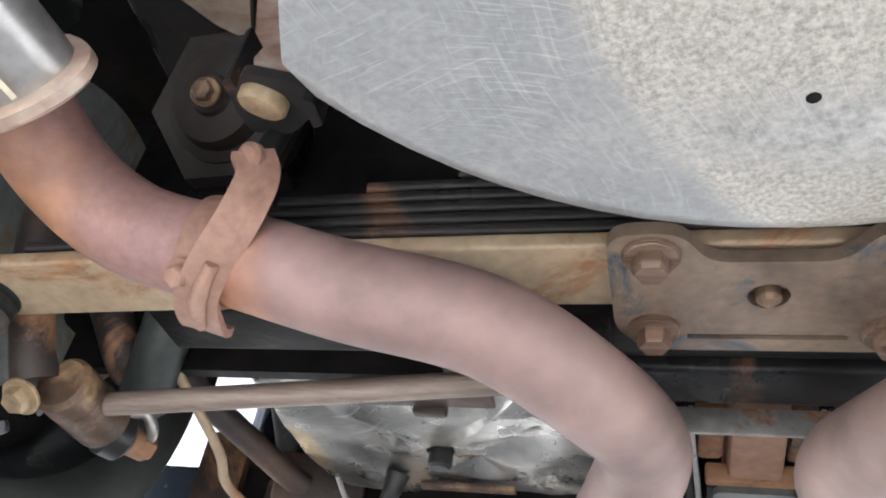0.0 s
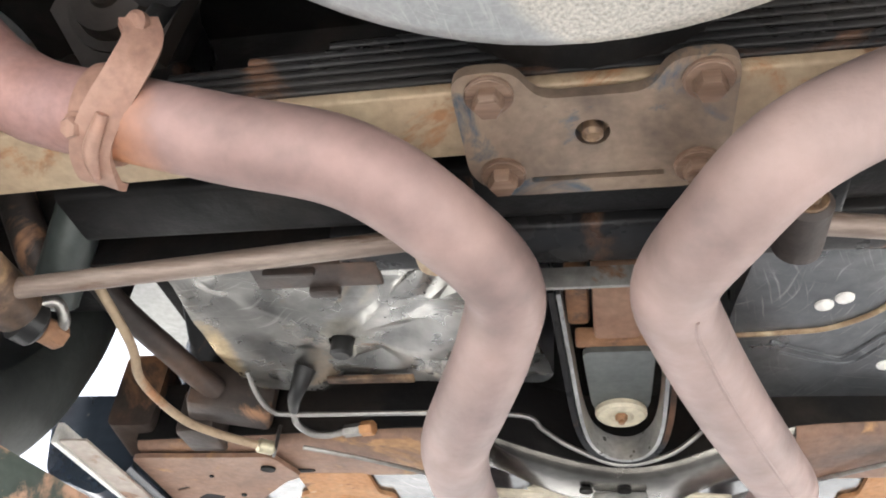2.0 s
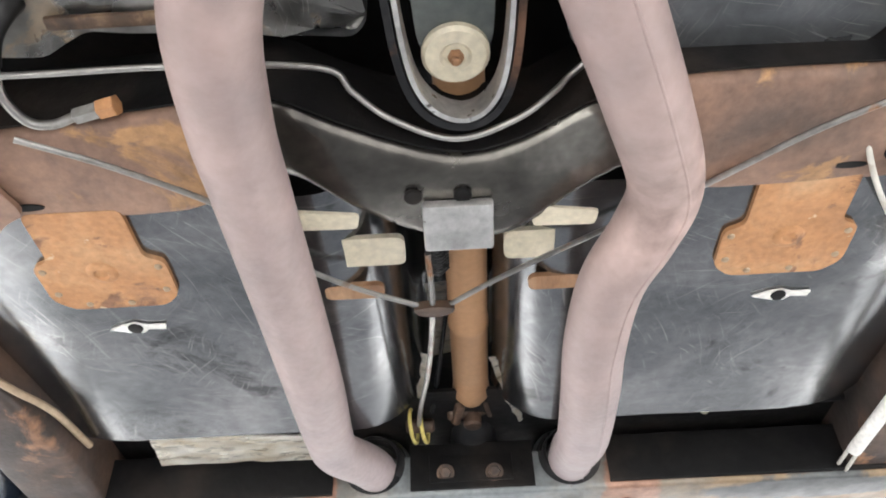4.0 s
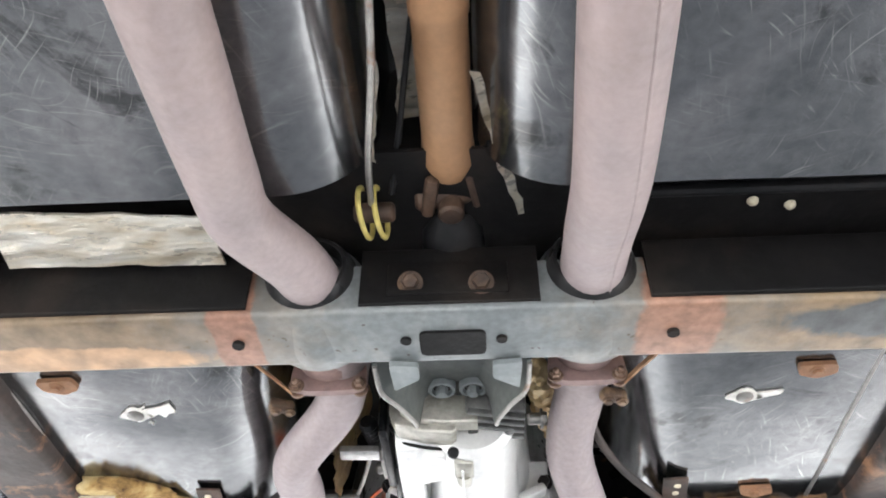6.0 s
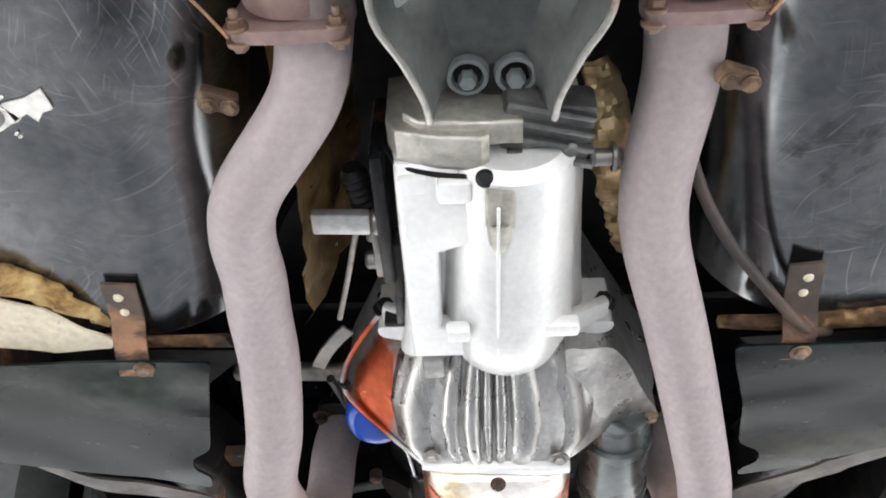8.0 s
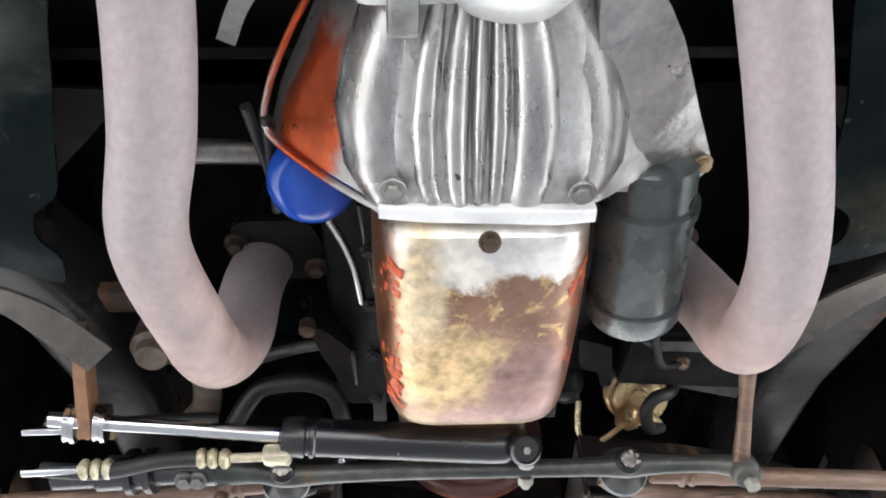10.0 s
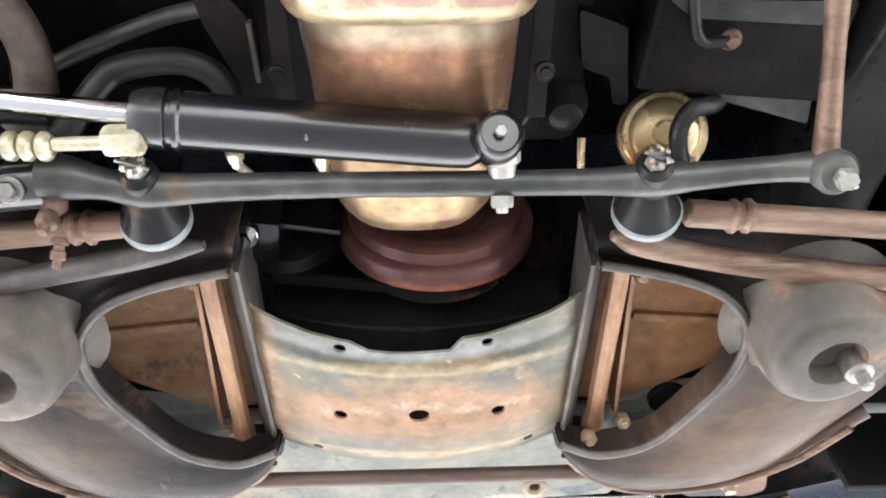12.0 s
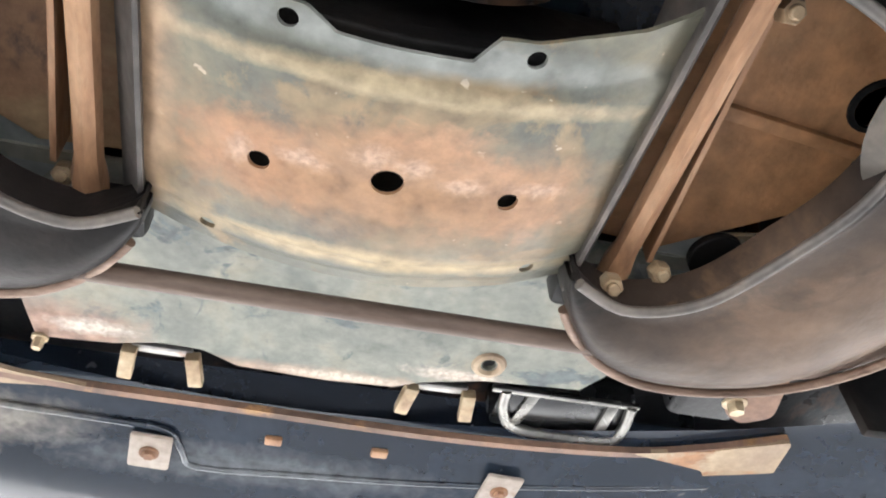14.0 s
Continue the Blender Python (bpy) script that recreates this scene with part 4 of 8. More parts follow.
part("outer_band", bm, M_BLACK, t)
bm = B()
slab(bm, rounded([(-0.040, -0.872), (0.029, -0.872), (0.026, -0.765), (0.014, -0.726), (-0.02, -0.726), (-0.034, -0.765)], 0.01, 3), 1.80, 1.806)
part("plate", bm, M_MOUNT, t)
bm = B()
lathe(bm, (-0.004, -0.752, 1.80), (-0.004, -0.752, 1.70), [(0, 0.027), (0.005, 0.027), (0.008, 0.024), (0.008, 0.013), (0.005, 0.010), (0.005, 0.0)], 28)
part("mount_washer", bm, M_CREAM, t, "cream rubber mount washer")
bm = B()
hexbolt(bm, (-0.004, -0.752, 1.795), (0, 0, -1), 0.0065, 0.007, False, 0.004)
part("nut", bm, M_SHAFT, t)
bm = B()
box(bm, (-0.006, -0.905, 1.845), (0.044, 0.12, 0.06), (-12, 0, 0), bev=0.005)
part("snout", bm, surf("brown_casting", [(0.27, 0.15, 0.10), (0.36, 0.22, 0.15)], 12, (0.5, 0.7), 0.2, 0.2, 110), t, "brown cast snout")
bm = B()
box(bm, (-0.042, -0.91, 1.85), (0.022, 0.06, 0.05), bev=0.005)
box(bm, (0.030, -0.91, 1.85), (0.022, 0.06, 0.05), bev=0.005)
box(bm, (-0.006, -0.875, 1.815), (0.08, 0.012, 0.018), bev=0.003)
part("clevis", bm, M_RUST, t)

# kick-up crossmember
t = thing("kickup_crossmember", "brown rusty frame crossmember with a curved black center", "crossmember", (0, -0.6, 1.79))
bm = B()
secs = [(-0.60, -0.675, -0.61, 1.797, 1.88), (-0.42, -0.690, -0.590, 1.796, 1.88), (-0.26, -0.706, -0.590, 1.795, 1.88), (-0.21, -0.715, -0.622, 1.790, 1.878), (-0.155, -0.722, -0.642, 1.780, 1.87), (-0.105, -0.702, -0.608, 1.771, 1.86), (-0.05, -0.681, -0.577, 1.764, 1.855), (0.0, -0.669, -0.561, 1.762, 1.855), (0.05, -0.681, -0.574, 1.764, 1.855), (0.10, -0.706, -0.610, 1.772, 1.86), (0.15, -0.716, -0.630, 1.781, 1.87), (0.20, -0.717, -0.590, 1.790, 1.878), (0.36, -0.714, -0.586, 1.795, 1.88), (0.57, -0.705, -0.59, 1.797, 1.88)]
sm = spline(secs, 3)
loft(bm, [tuple(s) for s in sm if abs(s[0]) <= 0.19], 0.016)
part("center_beam", bm, M_OILY, t, "curved shiny black center")
for s in (-1, 1):
    bm = B()
    loft(bm, [(q[0], q[1] - 0.001, q[2] + 0.001, q[3] - 0.001, q[4]) for q in sm if s * q[0] >= 0.165], 0.012)
    part("beam_end", bm, M_FRAMEBRN, t, "brown rusty end")
# thin dark sheet over the whole rear side of the beam
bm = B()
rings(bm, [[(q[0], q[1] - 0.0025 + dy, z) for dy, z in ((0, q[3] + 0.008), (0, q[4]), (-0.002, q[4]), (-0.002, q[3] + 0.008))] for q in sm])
part("rear_face", bm, M_DARK, t, "dark rear face")
for x, y, w in ((-0.130, -0.600, 0.034), (0.090, -0.590, 0.03)):
    bm = B()
    slab(bm, rounded([(x - w, y - 0.014), (x + w, y - 0.004), (x + w * 0.9, y + 0.014), (x - w, y + 0.012)], 0.004, 2), 1.768, 1.771)
    part("doubler", bm, M_CREAM, t, "cream doubler plate")
for x, y, z, a, b in ((-0.400, -0.6095, 1.7935, 0.016, 0.0042), (-0.435, -0.639, 1.782, 0.0095, 0.008), (0.349, -0.609, 1.7935, 0.016, 0.0042), (0.386, -0.622, 1.7935, 0.0105, 0.0095)):
    bm = B()
    slab(bm, [(x + a * math.cos(2 * math.pi * k / 16), y + b * math.sin(2 * math.pi * k / 16)) for k in range(16)], z, z + 0.0035)
    part("slot", bm, M_DARK, t)
for x, y in ((-0.046, -0.632), (-0.003, -0.632)):
    bm = B()
    cyl(bm, (x, y, 1.762), (x, y, 1.758), 0.008, 14, 0.0005)
    part("hole", bm, M_DARK, t)

# frame rails with gussets
for s in (-1, 1):
    t = thing("frame_rail", "dark rusty ladder frame rail beside the floor pan", "frame rail", (s * 0.6, 0, 1.78), "frame rails")
    bm = B()
    loops = []
    for y, z, x0, w in ((-0.70, 1.815, 0.575, 0.06), (-0.60, 1.808, 0.59, 0.055), (-0.43, 1.800, 0.58, 0.06), (-0.33, 1.778, 0.55, 0.08), (-0.2, 1.765, 0.522, 0.10), (0.1, 1.765, 0.518, 0.105), (0.40, 1.768, 0.52, 0.10), (0.56, 1.785, 0.50, 0.09)):
        loops.append([(s * x, y, zz) for x, zz in rounded([(x0, z), (x0 + w, z), (x0 + w, z + 0.10), (x0, z + 0.10)], 0.01, 3)])
    rings(bm, loops)
    part("rail", bm, M_RAIL, t)
    bm = B()
    loops = []
    for y, z, x0 in ((0.55, 1.79, 0.50), (0.70, 1.83, 0.44), (0.85, 1.86, 0.385), (1.0, 1.875, 0.35), (1.2, 1.885, 0.335), (1.45, 1.92, 0.34), (1.62, 1.935, 0.345)):
        loops.append([(s * x, y, zz) for x, zz in rounded([(x0, z), (x0 + 0.075, z), (x0 + 0.075, z + 0.11), (x0, z + 0.11)], 0.012, 3)])
    rings(bm, loops)
    part("front_rail", bm, M_BLACK, t, "black front section of the rail")
    bm = B()
    loops = []
    for y, z in ((-0.72, 1.86), (-0.85, 1.96), (-1.0, 2.04), (-1.3, 2.06), (-1.9, 2.04)):
        loops.append([(s * x, y, zz) for x, zz in rounded([(0.44, z), (0.52, z), (0.52, z + 0.09), (0.44, z + 0.09)], 0.01, 3)])
    rings(bm, loops)
    part("rear_kickup", bm, M_BLACK, t, "black rear kick-up of the rail")
    bm = B()
    g = [(s * x, y) for x, y in ((0.40, -0.610), (0.424, -0.597), (0.502, -0.510), (0.568, -0.442), (0.60, -0.405), (0.612, -0.41), (0.606, -0.67), (0.42, -0.67))]
    slab(bm, rounded(g, 0.01, 3), 1.785, 1.791, [rounded([(s * 0.572, -0.538), (s * 0.551, -0.556), (s * 0.527, -0.547), (s * 0.546, -0.519), (s * 0.568, -0.511)], 0.006, 3), rounded([(s * 0.590, -0.569), (s * 0.569, -0.579), (s * 0.567, -0.573), (s * 0.588, -0.563)], 0.002, 2)])
    part("gusset", bm, M_FRAMEBRN, t)
    for pts in ([(0.572, -0.538), (0.551, -0.556), (0.527, -0.547), (0.546, -0.519), (0.568, -0.511)], [(0.590, -0.569), (0.569, -0.579), (0.567, -0.573), (0.588, -0.563)]):
        # dark sheet fills the cut-out in place of the shade inside
        bm = B()
        slab(bm, rounded([(s * x, y) for x, y in pts], 0.004, 3), 1.7865, 1.7885)
        part("opening", bm, M_DARK, t, "dark opening in the gusset")
    for x, y, r in ((0.499, -0.553, 0.004), (0.574, -0.469, 0.0045), (0.52, -0.615, 0.003)):
        bm = B()
        cyl(bm, (s * x, y, 1.786), (s * x, y, 1.783), r, 12, 0.0005)
        part("hole", bm, M_DARK, t)

# ---- middle: floor pans, tunnel, driveshaft ----
for s in (-1, 1):
    t = thing("floor_pan", "scratched dark grey floor pan curving up into the tunnel", "floor pan", (s * 0.33, -0.35, 1.80), "floor pans")
    bm = B()
    loops = []
    for k, y in enumerate(np.linspace(-0.60, -0.155, 16)):
        sec = [(0.545, 1.835), (0.505, 1.812), (0.465, 1.803), (0.43, 1.80), (0.34, 1.80), (0.25, 1.80), (0.17, 1.80)]
        for a in range(0, 91, 9):
            sec.append((0.135 - 0.090 * math.sin(radians(a)), 1.89 - 0.090 * math.cos(radians(a))))
        sec += [(0.043, 1.93), (0.040, 1.98), (0.02, 2.0), (0.0, 2.005)]
        loops.append([(s * x - 0.018, y, z + 0.0012 * noise.noise(V(x * 9, y * 9, s * 5))) for x, z in sec])
    rings(bm, loops, False, False)
    part("pan", bm, M_PAN, t)
    bm = B()
    loops = [[(s * x - 0.012, -0.155, z) for x, z in ((0.50, 1.815), (0.44, 1.80), (0.20, 1.80), (0.16, 1.802))], [(s * x - 0.012, -0.150, z + 0.05) for x, z in ((0.50, 1.815), (0.44, 1.80), (0.20, 1.80), (0.16, 1.802))]]
    rings(bm, loops, False, False)
    part("front_edge", bm, M_BLACK, t)
    bm = B()
    cx = -0.366 if s < 0 else 0.320
    slab(bm, rounded([(cx - 0.047, -0.600), (cx + 0.047, -0.600), (cx + 0.047, -0.532), (cx + 0.066, -0.525), (cx + 0.066, -0.471), (cx + 0.048, -0.454), (cx - 0.048, -0.454), (cx - 0.066, -0.471), (cx - 0.066, -0.525), (cx - 0.047, -0.532)], 0.009, 3), 1.7945, 1.8005)
    plate = part("bracket", bm, M_ORANGE, t, "orange rusty seat bracket plate")
    for dx, dy in ((-0.056, -0.481), (0.056, -0.481), (0.014, -0.462), (-0.03, -0.462), (-0.058, -0.517), (0.058, -0.517)):
        bm = B()
        lathe(bm, (cx + dx, dy, 1.7945), (cx + dx, dy, 1.7), [(0, 0.004), (0.0015, 0.0032), (0.002, 0.0012)], 10)
        part("rivet", bm, M_TAN, plate)
    bm = B()
    lathe(bm, (cx, -0.512, 1.7945), (cx, -0.512, 1.7), [(0, 0.016), (0.002, 0.014), (0.003, 0.008), (0.001, 0.006), (0.001, 0.0)], 20)
    part("boss", bm, M_ORANGE, plate, "pressed round boss")
    bm = B()
    slab(bm, [(s * 0.351 - 0.012 + dx, -0.412 + dy) for dx, dy in ((-0.03, 0.002), (-0.01, 0.008), (0.005, 0.009), (0.012, 0.003), (0.03, 0.004), (0.032, -0.004), (0.012, -0.004), (0.0, -0.009), (-0.014, -0.006))], 1.797, 1.7992)
    part("paint_mark", bm, M_WHITE, t)
    bm = B()
    lathe(bm, (s * 0.351 - 0.014, -0.412, 1.7972), (s * 0.351 - 0.014, -0.412, 1.7), [(0, 0.0085), (0.0015, 0.008), (0.0018, 0.004)], 14)
    part("plug", bm, M_DARK, t)
    bm = B()
    slab(bm, rounded([(s * 0.14 - 0.012, -0.462), (s * 0.076 - 0.012, -0.462), (s * 0.076 - 0.012, -0.440), (s * 0.14 - 0.012, -0.440)][::int(s)], 0.01, 4), 1.80, 1.806)
    part("tab", bm, M_SHAFT, t, "small rusty tab")
    bm = B()
    slab(bm, rounded([(s * 0.13 - 0.012, -0.53), (s * 0.05 - 0.012, -0.53), (s * 0.05 - 0.012, -0.488), (s * 0.13 - 0.012, -0.488)][::int(s)], 0.01, 4), 1.805, 1.811)
    part("plate", bm, M_CREAM, t, "cream plate with rivets")

t = thing("driveshaft", "tan painted steel driveshaft with universal joint", "driveshaft", (0, -0.3, 1.86))
bm = B()
lathe(bm, (-0.002, -0.93, 1.868), (0.002, -0.12, 1.862), [(0, 0.022), (0.03, 0.024), (0.62, 0.024), (0.622, 0.0255), (0.632, 0.0255), (0.634, 0.024), (0.76, 0.024), (0.79, 0.026), (0.81, 0.018)], 26)
part("tube", bm, M_DRIVE, t)
bm = B()
box(bm, (-0.018, -0.105, 1.85), (0.014, 0.05, 0.026), (0, 0, 10), bev=0.006)
box(bm, (0.024, -0.105, 1.86), (0.014, 0.05, 0.026), (0, 0, -10), bev=0.006)
cyl(bm, (-0.034, -0.095, 1.852), (0.038, -0.095, 1.862), 0.012, 16)
cyl(bm, (0.002, -0.09, 1.88), (0.002, -0.09, 1.83), 0.013, 16)
part("universal_joint", bm, M_JOINT, t)
bm = B()
lathe(bm, (0.002, -0.075, 1.858), (0.002, 0.2, 1.845), [(0, 0.02), (0.02, 0.032), (0.05, 0.034), (0.2, 0.034), (0.28, 0.04)], 22)
part("yoke", bm, M_BLACK, t)

# ---- transmission crossmember ----
t = thing("transmission_crossmember", "grey and tan rusty crossmember with pipe sleeves", "crossmember", (0, 0, 1.75))
bm = B()
secs = [(-0.66, -0.042, 0.043, 1.752, 1.815), (-0.205, -0.043, 0.043, 1.752, 1.815), (0.205, -0.043, 0.044, 1.752, 1.815), (0.66, -0.040, 0.047, 1.752, 1.815)]
loft(bm, secs, 0.007)
part("beam", bm, M_TCM, t)
for s in (-1, 1):
    bm = B()
    cyl(bm, (s * 0.215, 0.0, 1.752), (s * 0.215, 0.0, 1.7475), 0.0062, 16, 0.0005)
    part("hole", bm, M_DARK, t)
    bm = B()
    c = (-0.142 if s < 0 else 0.138)
    lathe(bm, (c, -0.046, 1.803), (c, 0.055, 1.806), [(0.0, 0.036), (0.0, 0.0405), (0.008, 0.046), (0.022, 0.054), (0.07, 0.057), (0.095, 0.0555), (0.10, 0.052), (0.10, 0.040), (0.0, 0.038)], 36, cap=False)
    part("sleeve", bm, M_TCM, t, "grey pipe sleeve through the beam")
    bm = B()
    lathe(bm, (c, -0.060, 1.803), (c, -0.040, 1.803), [(0.004, 0.0345), (0.004, 0.0385), (0.008, 0.0415), (0.015, 0.0430), (0.022, 0.0475), (0.023, 0.0345), (0.004, 0.0345)], 32, cap=False)
    part("sleeve_rim", bm, M_BLACK, t, "black sleeve rim")
for c in (-0.142, 0.138):
    bm = B()
    lathe(bm, (c, 0.0, 1.806), (c, 0.03, 1.807), [(0.0, 0.026), (0.0, 0.0405), (0.02, 0.0405), (0.02, 0.026)], 24)
    part("packing", bm, M_DARK, t)
for s, y0 in ((-1, 0.002), (1, 0.003)):
    bm = B()
    cyl(bm, (s * 0.0475, y0, 1.753), (s * 0.0475, y0, 1.7485), 0.0055, 14, 0.0005)
    part("hole", bm, M_DARK, t)
bm = B()
slab(bm, rounded([(-0.034, -0.012), (0.032, -0.012), (0.032, 0.026), (-0.034, 0.026)], 0.008, 4), 1.7488, 1.753)
part("window", bm, M_DARK, t, "dark oblong opening")
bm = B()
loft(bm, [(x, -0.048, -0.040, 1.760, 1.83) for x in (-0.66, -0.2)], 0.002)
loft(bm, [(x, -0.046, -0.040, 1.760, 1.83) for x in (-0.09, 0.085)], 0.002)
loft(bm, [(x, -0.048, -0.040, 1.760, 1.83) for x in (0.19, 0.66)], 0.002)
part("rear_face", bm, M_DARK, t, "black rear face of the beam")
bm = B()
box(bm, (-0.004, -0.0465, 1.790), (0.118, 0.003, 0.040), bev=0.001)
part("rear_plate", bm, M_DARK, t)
for x, z in ((-0.040, 1.783), (0.029, 1.781)):
    bm = B()
    hexbolt(bm, (x, -0.048, z), (0, -1, -0.35), 0.0088, 0.009)
    part("bolt", bm, M_CLEVIS, t)

# recess panels between pans and beam
bm = B()
slab(bm, [(-0.62, -0.16), (0.62, -0.16), (0.62, 0.10), (-0.62, 0.10)], 1.848, 1.853)
solo("toe_panel", bm, M_DARK, "black painted panel above the transmission crossmember", "panel")
for y, z in ((-0.138, 1.843), (-0.105, 1.841)):
    bm = B()
    box(bm, (0.36, y, z), (0.46, 0.012, 0.012), bev=0.004)
    part("pressed_rib", bm, M_BLACK, bpy.data.objects["toe_panel"])
bm = B()
slab(bm, [(-0.444, -0.128), (-0.36, -0.124), (-0.23, -0.114), (-0.226, -0.052), (-0.34, -0.055), (-0.445, -0.058)], 1.815, 1.818, bend=lambda c: V(c.x, c.y, c.z + 0.5 * (c.y + 0.09) * -0.2 + 0.004 * noise.noise(V(c.x * 30, c.y * 60, 0))), cuts=8)
solo("foil_strip", bm, M_FOIL, "crinkled pale foil insulation strip", "insulation")

# ---- front floor ----
for s in (-1, 1):
    t = thing("footwell_pan", "scratched dark grey footwell pan", "floor pan", (s * 0.37, 0.26, 1.785), "footwell pans")
    bm = B()
    loops = []
    for y in np.linspace(0.06, 0.445, 12):
        k = (y - 0.06) / 0.385
        xi = 0.185 + 0.055 * k if s < 0 else 0.165 + 0.045 * k
        sec = [(0.56, 1.82), (0.535, 1.79), (0.45, 1.785), (0.38, 1.785), (xi + 0.105, 1.785)]
        for a in range(6, 91, 7):
            sec.append((xi + 0.105 - 0.105 * math.sin(radians(a)), 1.89 - 0.105 * math.cos(radians(a))))
        sec += [(xi - 0.01, 1.95), (xi - 0.03, 2.03)]
        loops.append([(s * x, y, z + 0.0012 * noise.noise(V(x * 9, y * 9, s * 7))) for x, z in sec])
    rings(bm, loops, False, False)
    part("pan", bm, M_PAN, t)
    bm = B()
    cx, cy = (-0.386, 0.178) if s < 0 else (0.328, 0.172)
    pts = [(cx + 0.022 * math.cos(a) * (0.85 + 0.2 * math.sin(3 * a)), cy + 0.014 * math.sin(a) * (0.9 + 0.2 * math.cos(4 * a))) for a in (2 * math.pi * k / 20 for k in range(20))]
    slab(bm, pts, 1.782, 1.7842)
    if s < 0:
        slab(bm, [(cx + 0.012, cy - 0.010), (cx + 0.030, cy - 0.014), (cx + 0.046, cy - 0.022), (cx + 0.049, cy - 0.004), (cx + 0.040, cy - 0.001), (cx + 0.034, cy + 0.007), (cx + 0.028, cy - 0.001), (cx + 0.016, cy + 0.006)], 1.782, 1.7842)
    else:
        slab(bm, [(cx + 0.014, cy - 0.006), (cx + 0.042, cy - 0.010), (cx + 0.040, cy - 0.003), (cx + 0.026, cy + 0.002), (cx + 0.014, cy + 0.006)], 1.782, 1.7842)
    for k in (0, 3, 4, 7) if s < 0 else ():
        a = 2.1 * k + s
        slab(bm, [(cx + (0.019 + 0.002 * k) * math.cos(a) + 0.0016 * math.cos(q), cy + (0.016 + 0.001 * k) * math.sin(a) + 0.0012 * math.sin(q)) for q in (0, 1, 2.2, 3.1, 4.4, 5.3)], 1.782, 1.7842)
    part("sealant", bm, M_WHITE, t, "white sealant smear")
    bm = B()
    lathe(bm, (cx, cy, 1.783), (cx, cy, 1.7), [(0, 0.010), (0.003, 0.010), (0.005, 0.007)], 16)
    part("plug", bm, M_STEEL, t)
    bm = B()
    rx = -0.523 if s < 0 else 0.460
    sweep(bm, [(rx, 0.07, 1.788), (rx + 0.002, 0.20, 1.787), (rx + 0.006 * s, 0.32, 1.787), (rx + 0.008 * s, 0.435, 1.787)], 0.0035, 8, 4)
    part("pressed_ridge", bm, M_STEEL, t, "pale worn ridge")
    for x, y in (((-0.453, 0.108),) if s < 0 else ((0.394, 0.117), (0.391, 0.408))):
        bm = B()
        slab(bm, rounded([(x - 0.022, y - 0.010), (x + 0.020, y - 0.012), (x + 0.024, y + 0.006), (x + 0.004, y + 0.016), (x - 0.018, y + 0.008)], 0.005, 2), 1.778, 1.7835)
        hexbolt(bm, (x, y, 1.779), (0, 0, -1), 0.006, 0.006)
        part("rusty_tab", bm, M_RUST, t, "small rusty tab with bolt")
    # strap and splash shield
    x0 = -0.352 if s < 0 else 0.283
    bm = B()
    ribbon(bm, [(x0 - s * 0.004, 0.365, 1.779), (x0, 0.41, 1.777), (x0 + s * 0.004, 0.438, 1.768), (x0 + s * 0.006, 0.475, 1.757)], 0.032, 0.003)
    strap = part("strap", bm, M_RAIL, t, "rusty hanging strap")
    for y in (0.382, 0.402):
        bm = B()
        lathe(bm, (x0, y, 1.777), (x0, y, 1.7), [(0, 0.005), (0.002, 0.004), (0.003, 0.001)], 10)
        part("rivet", bm, M_CREAM, strap)

for s in (-1, 1):
    t = thing("splash_shield", "oily dark blue-green splash shield panel", "splash shield", (s * 0.4, 0.55, 1.76), "splash shields")
    bm = B()
    o = [(0.60, 0.447), (0.279, 0.456), (0.292, 0.50), (0.306, 0.555), (0.326, 0.636), (0.352, 0.655), (0.355, 0.68), (0.342, 0.70), (0.348, 0.735), (0.42, 0.70), (0.60, 0.645)] if s < 0 else [(0.60, 0.447), (0.226, 0.452), (0.232, 0.48), (0.256, 0.555), (0.273, 0.648), (0.300, 0.665), (0.303, 0.69), (0.288, 0.71), (0.288, 0.73), (0.36, 0.70), (0.60, 0.60)]
    slab(bm, rounded([(s * x, y) for x, y in o], 0.01, 3), 1.755, 1.758, bend=lambda c: V(c.x, c.y, c.z + (c.y - 0.45) * 0.08 + 0.0035 * noise.noise(V(c.x * 14, c.y * 14, 2))), cuts=4)
    # zones: worn patches plus a grey-green sheen painted into the colour
    panel = part("panel", bm, surf("oily_panel", [(0.002, 0.0035, 0.0045), (0.004, 0.007, 0.008), (0.008, 0.012, 0.012)], 11, (0.07, 0.22), 0.0, 0.06, 60, speck=((0.03, 0.034, 0.03), 75, 0.35), zones=(((-0.47, 0.49, 1.756), (0.14, 0.04, 0.2), (0.011, 0.014, 0.011), 1.6, 14, 0.2), ((-0.37, 0.50, 1.756), (0.06, 0.04, 0.2), (0.034, 0.042, 0.036), 1.9, 26, 0.15), ((0.43, 0.66, 1.756), (0.12, 0.03, 0.2), (0.035, 0.036, 0.026), 1.6, 30, 0.2)), scratch=0.003, spec=0.05), t)
    x0 = -0.346 if s < 0 else 0.289
    bm = B()
    hexbolt(bm, (x0, 0.462, 1.755), (0, 0, -1), 0.007, 0.006)
    part("bolt", bm, M_CLEVIS, panel)
    pts = [(-0.56, 0.70, 1.80), (-0.497, 0.735, 1.79), (-0.437, 0.752, 1.79), (-0.397, 0.775, 1.79), (-0.355, 0.85, 1.80)] if s < 0 else [(0.56, 0.66, 1.80), (0.431, 0.716, 1.79), (0.397, 0.741, 1.79), (0.344, 0.777, 1.79), (0.30, 0.845, 1.80)]
    bm = B()
    ribbon(bm, pts, 0.03, 0.004, (0.3 * -s, 1, 0), 5)
    part("edge_flange", bm, M_LIP, t, "dusty grey flange")

# ---- transmission ----
t = thing("transmission_mount", "grey pressed transmission mount cradle", "transmission mount", (0, 0.1, 1.76))
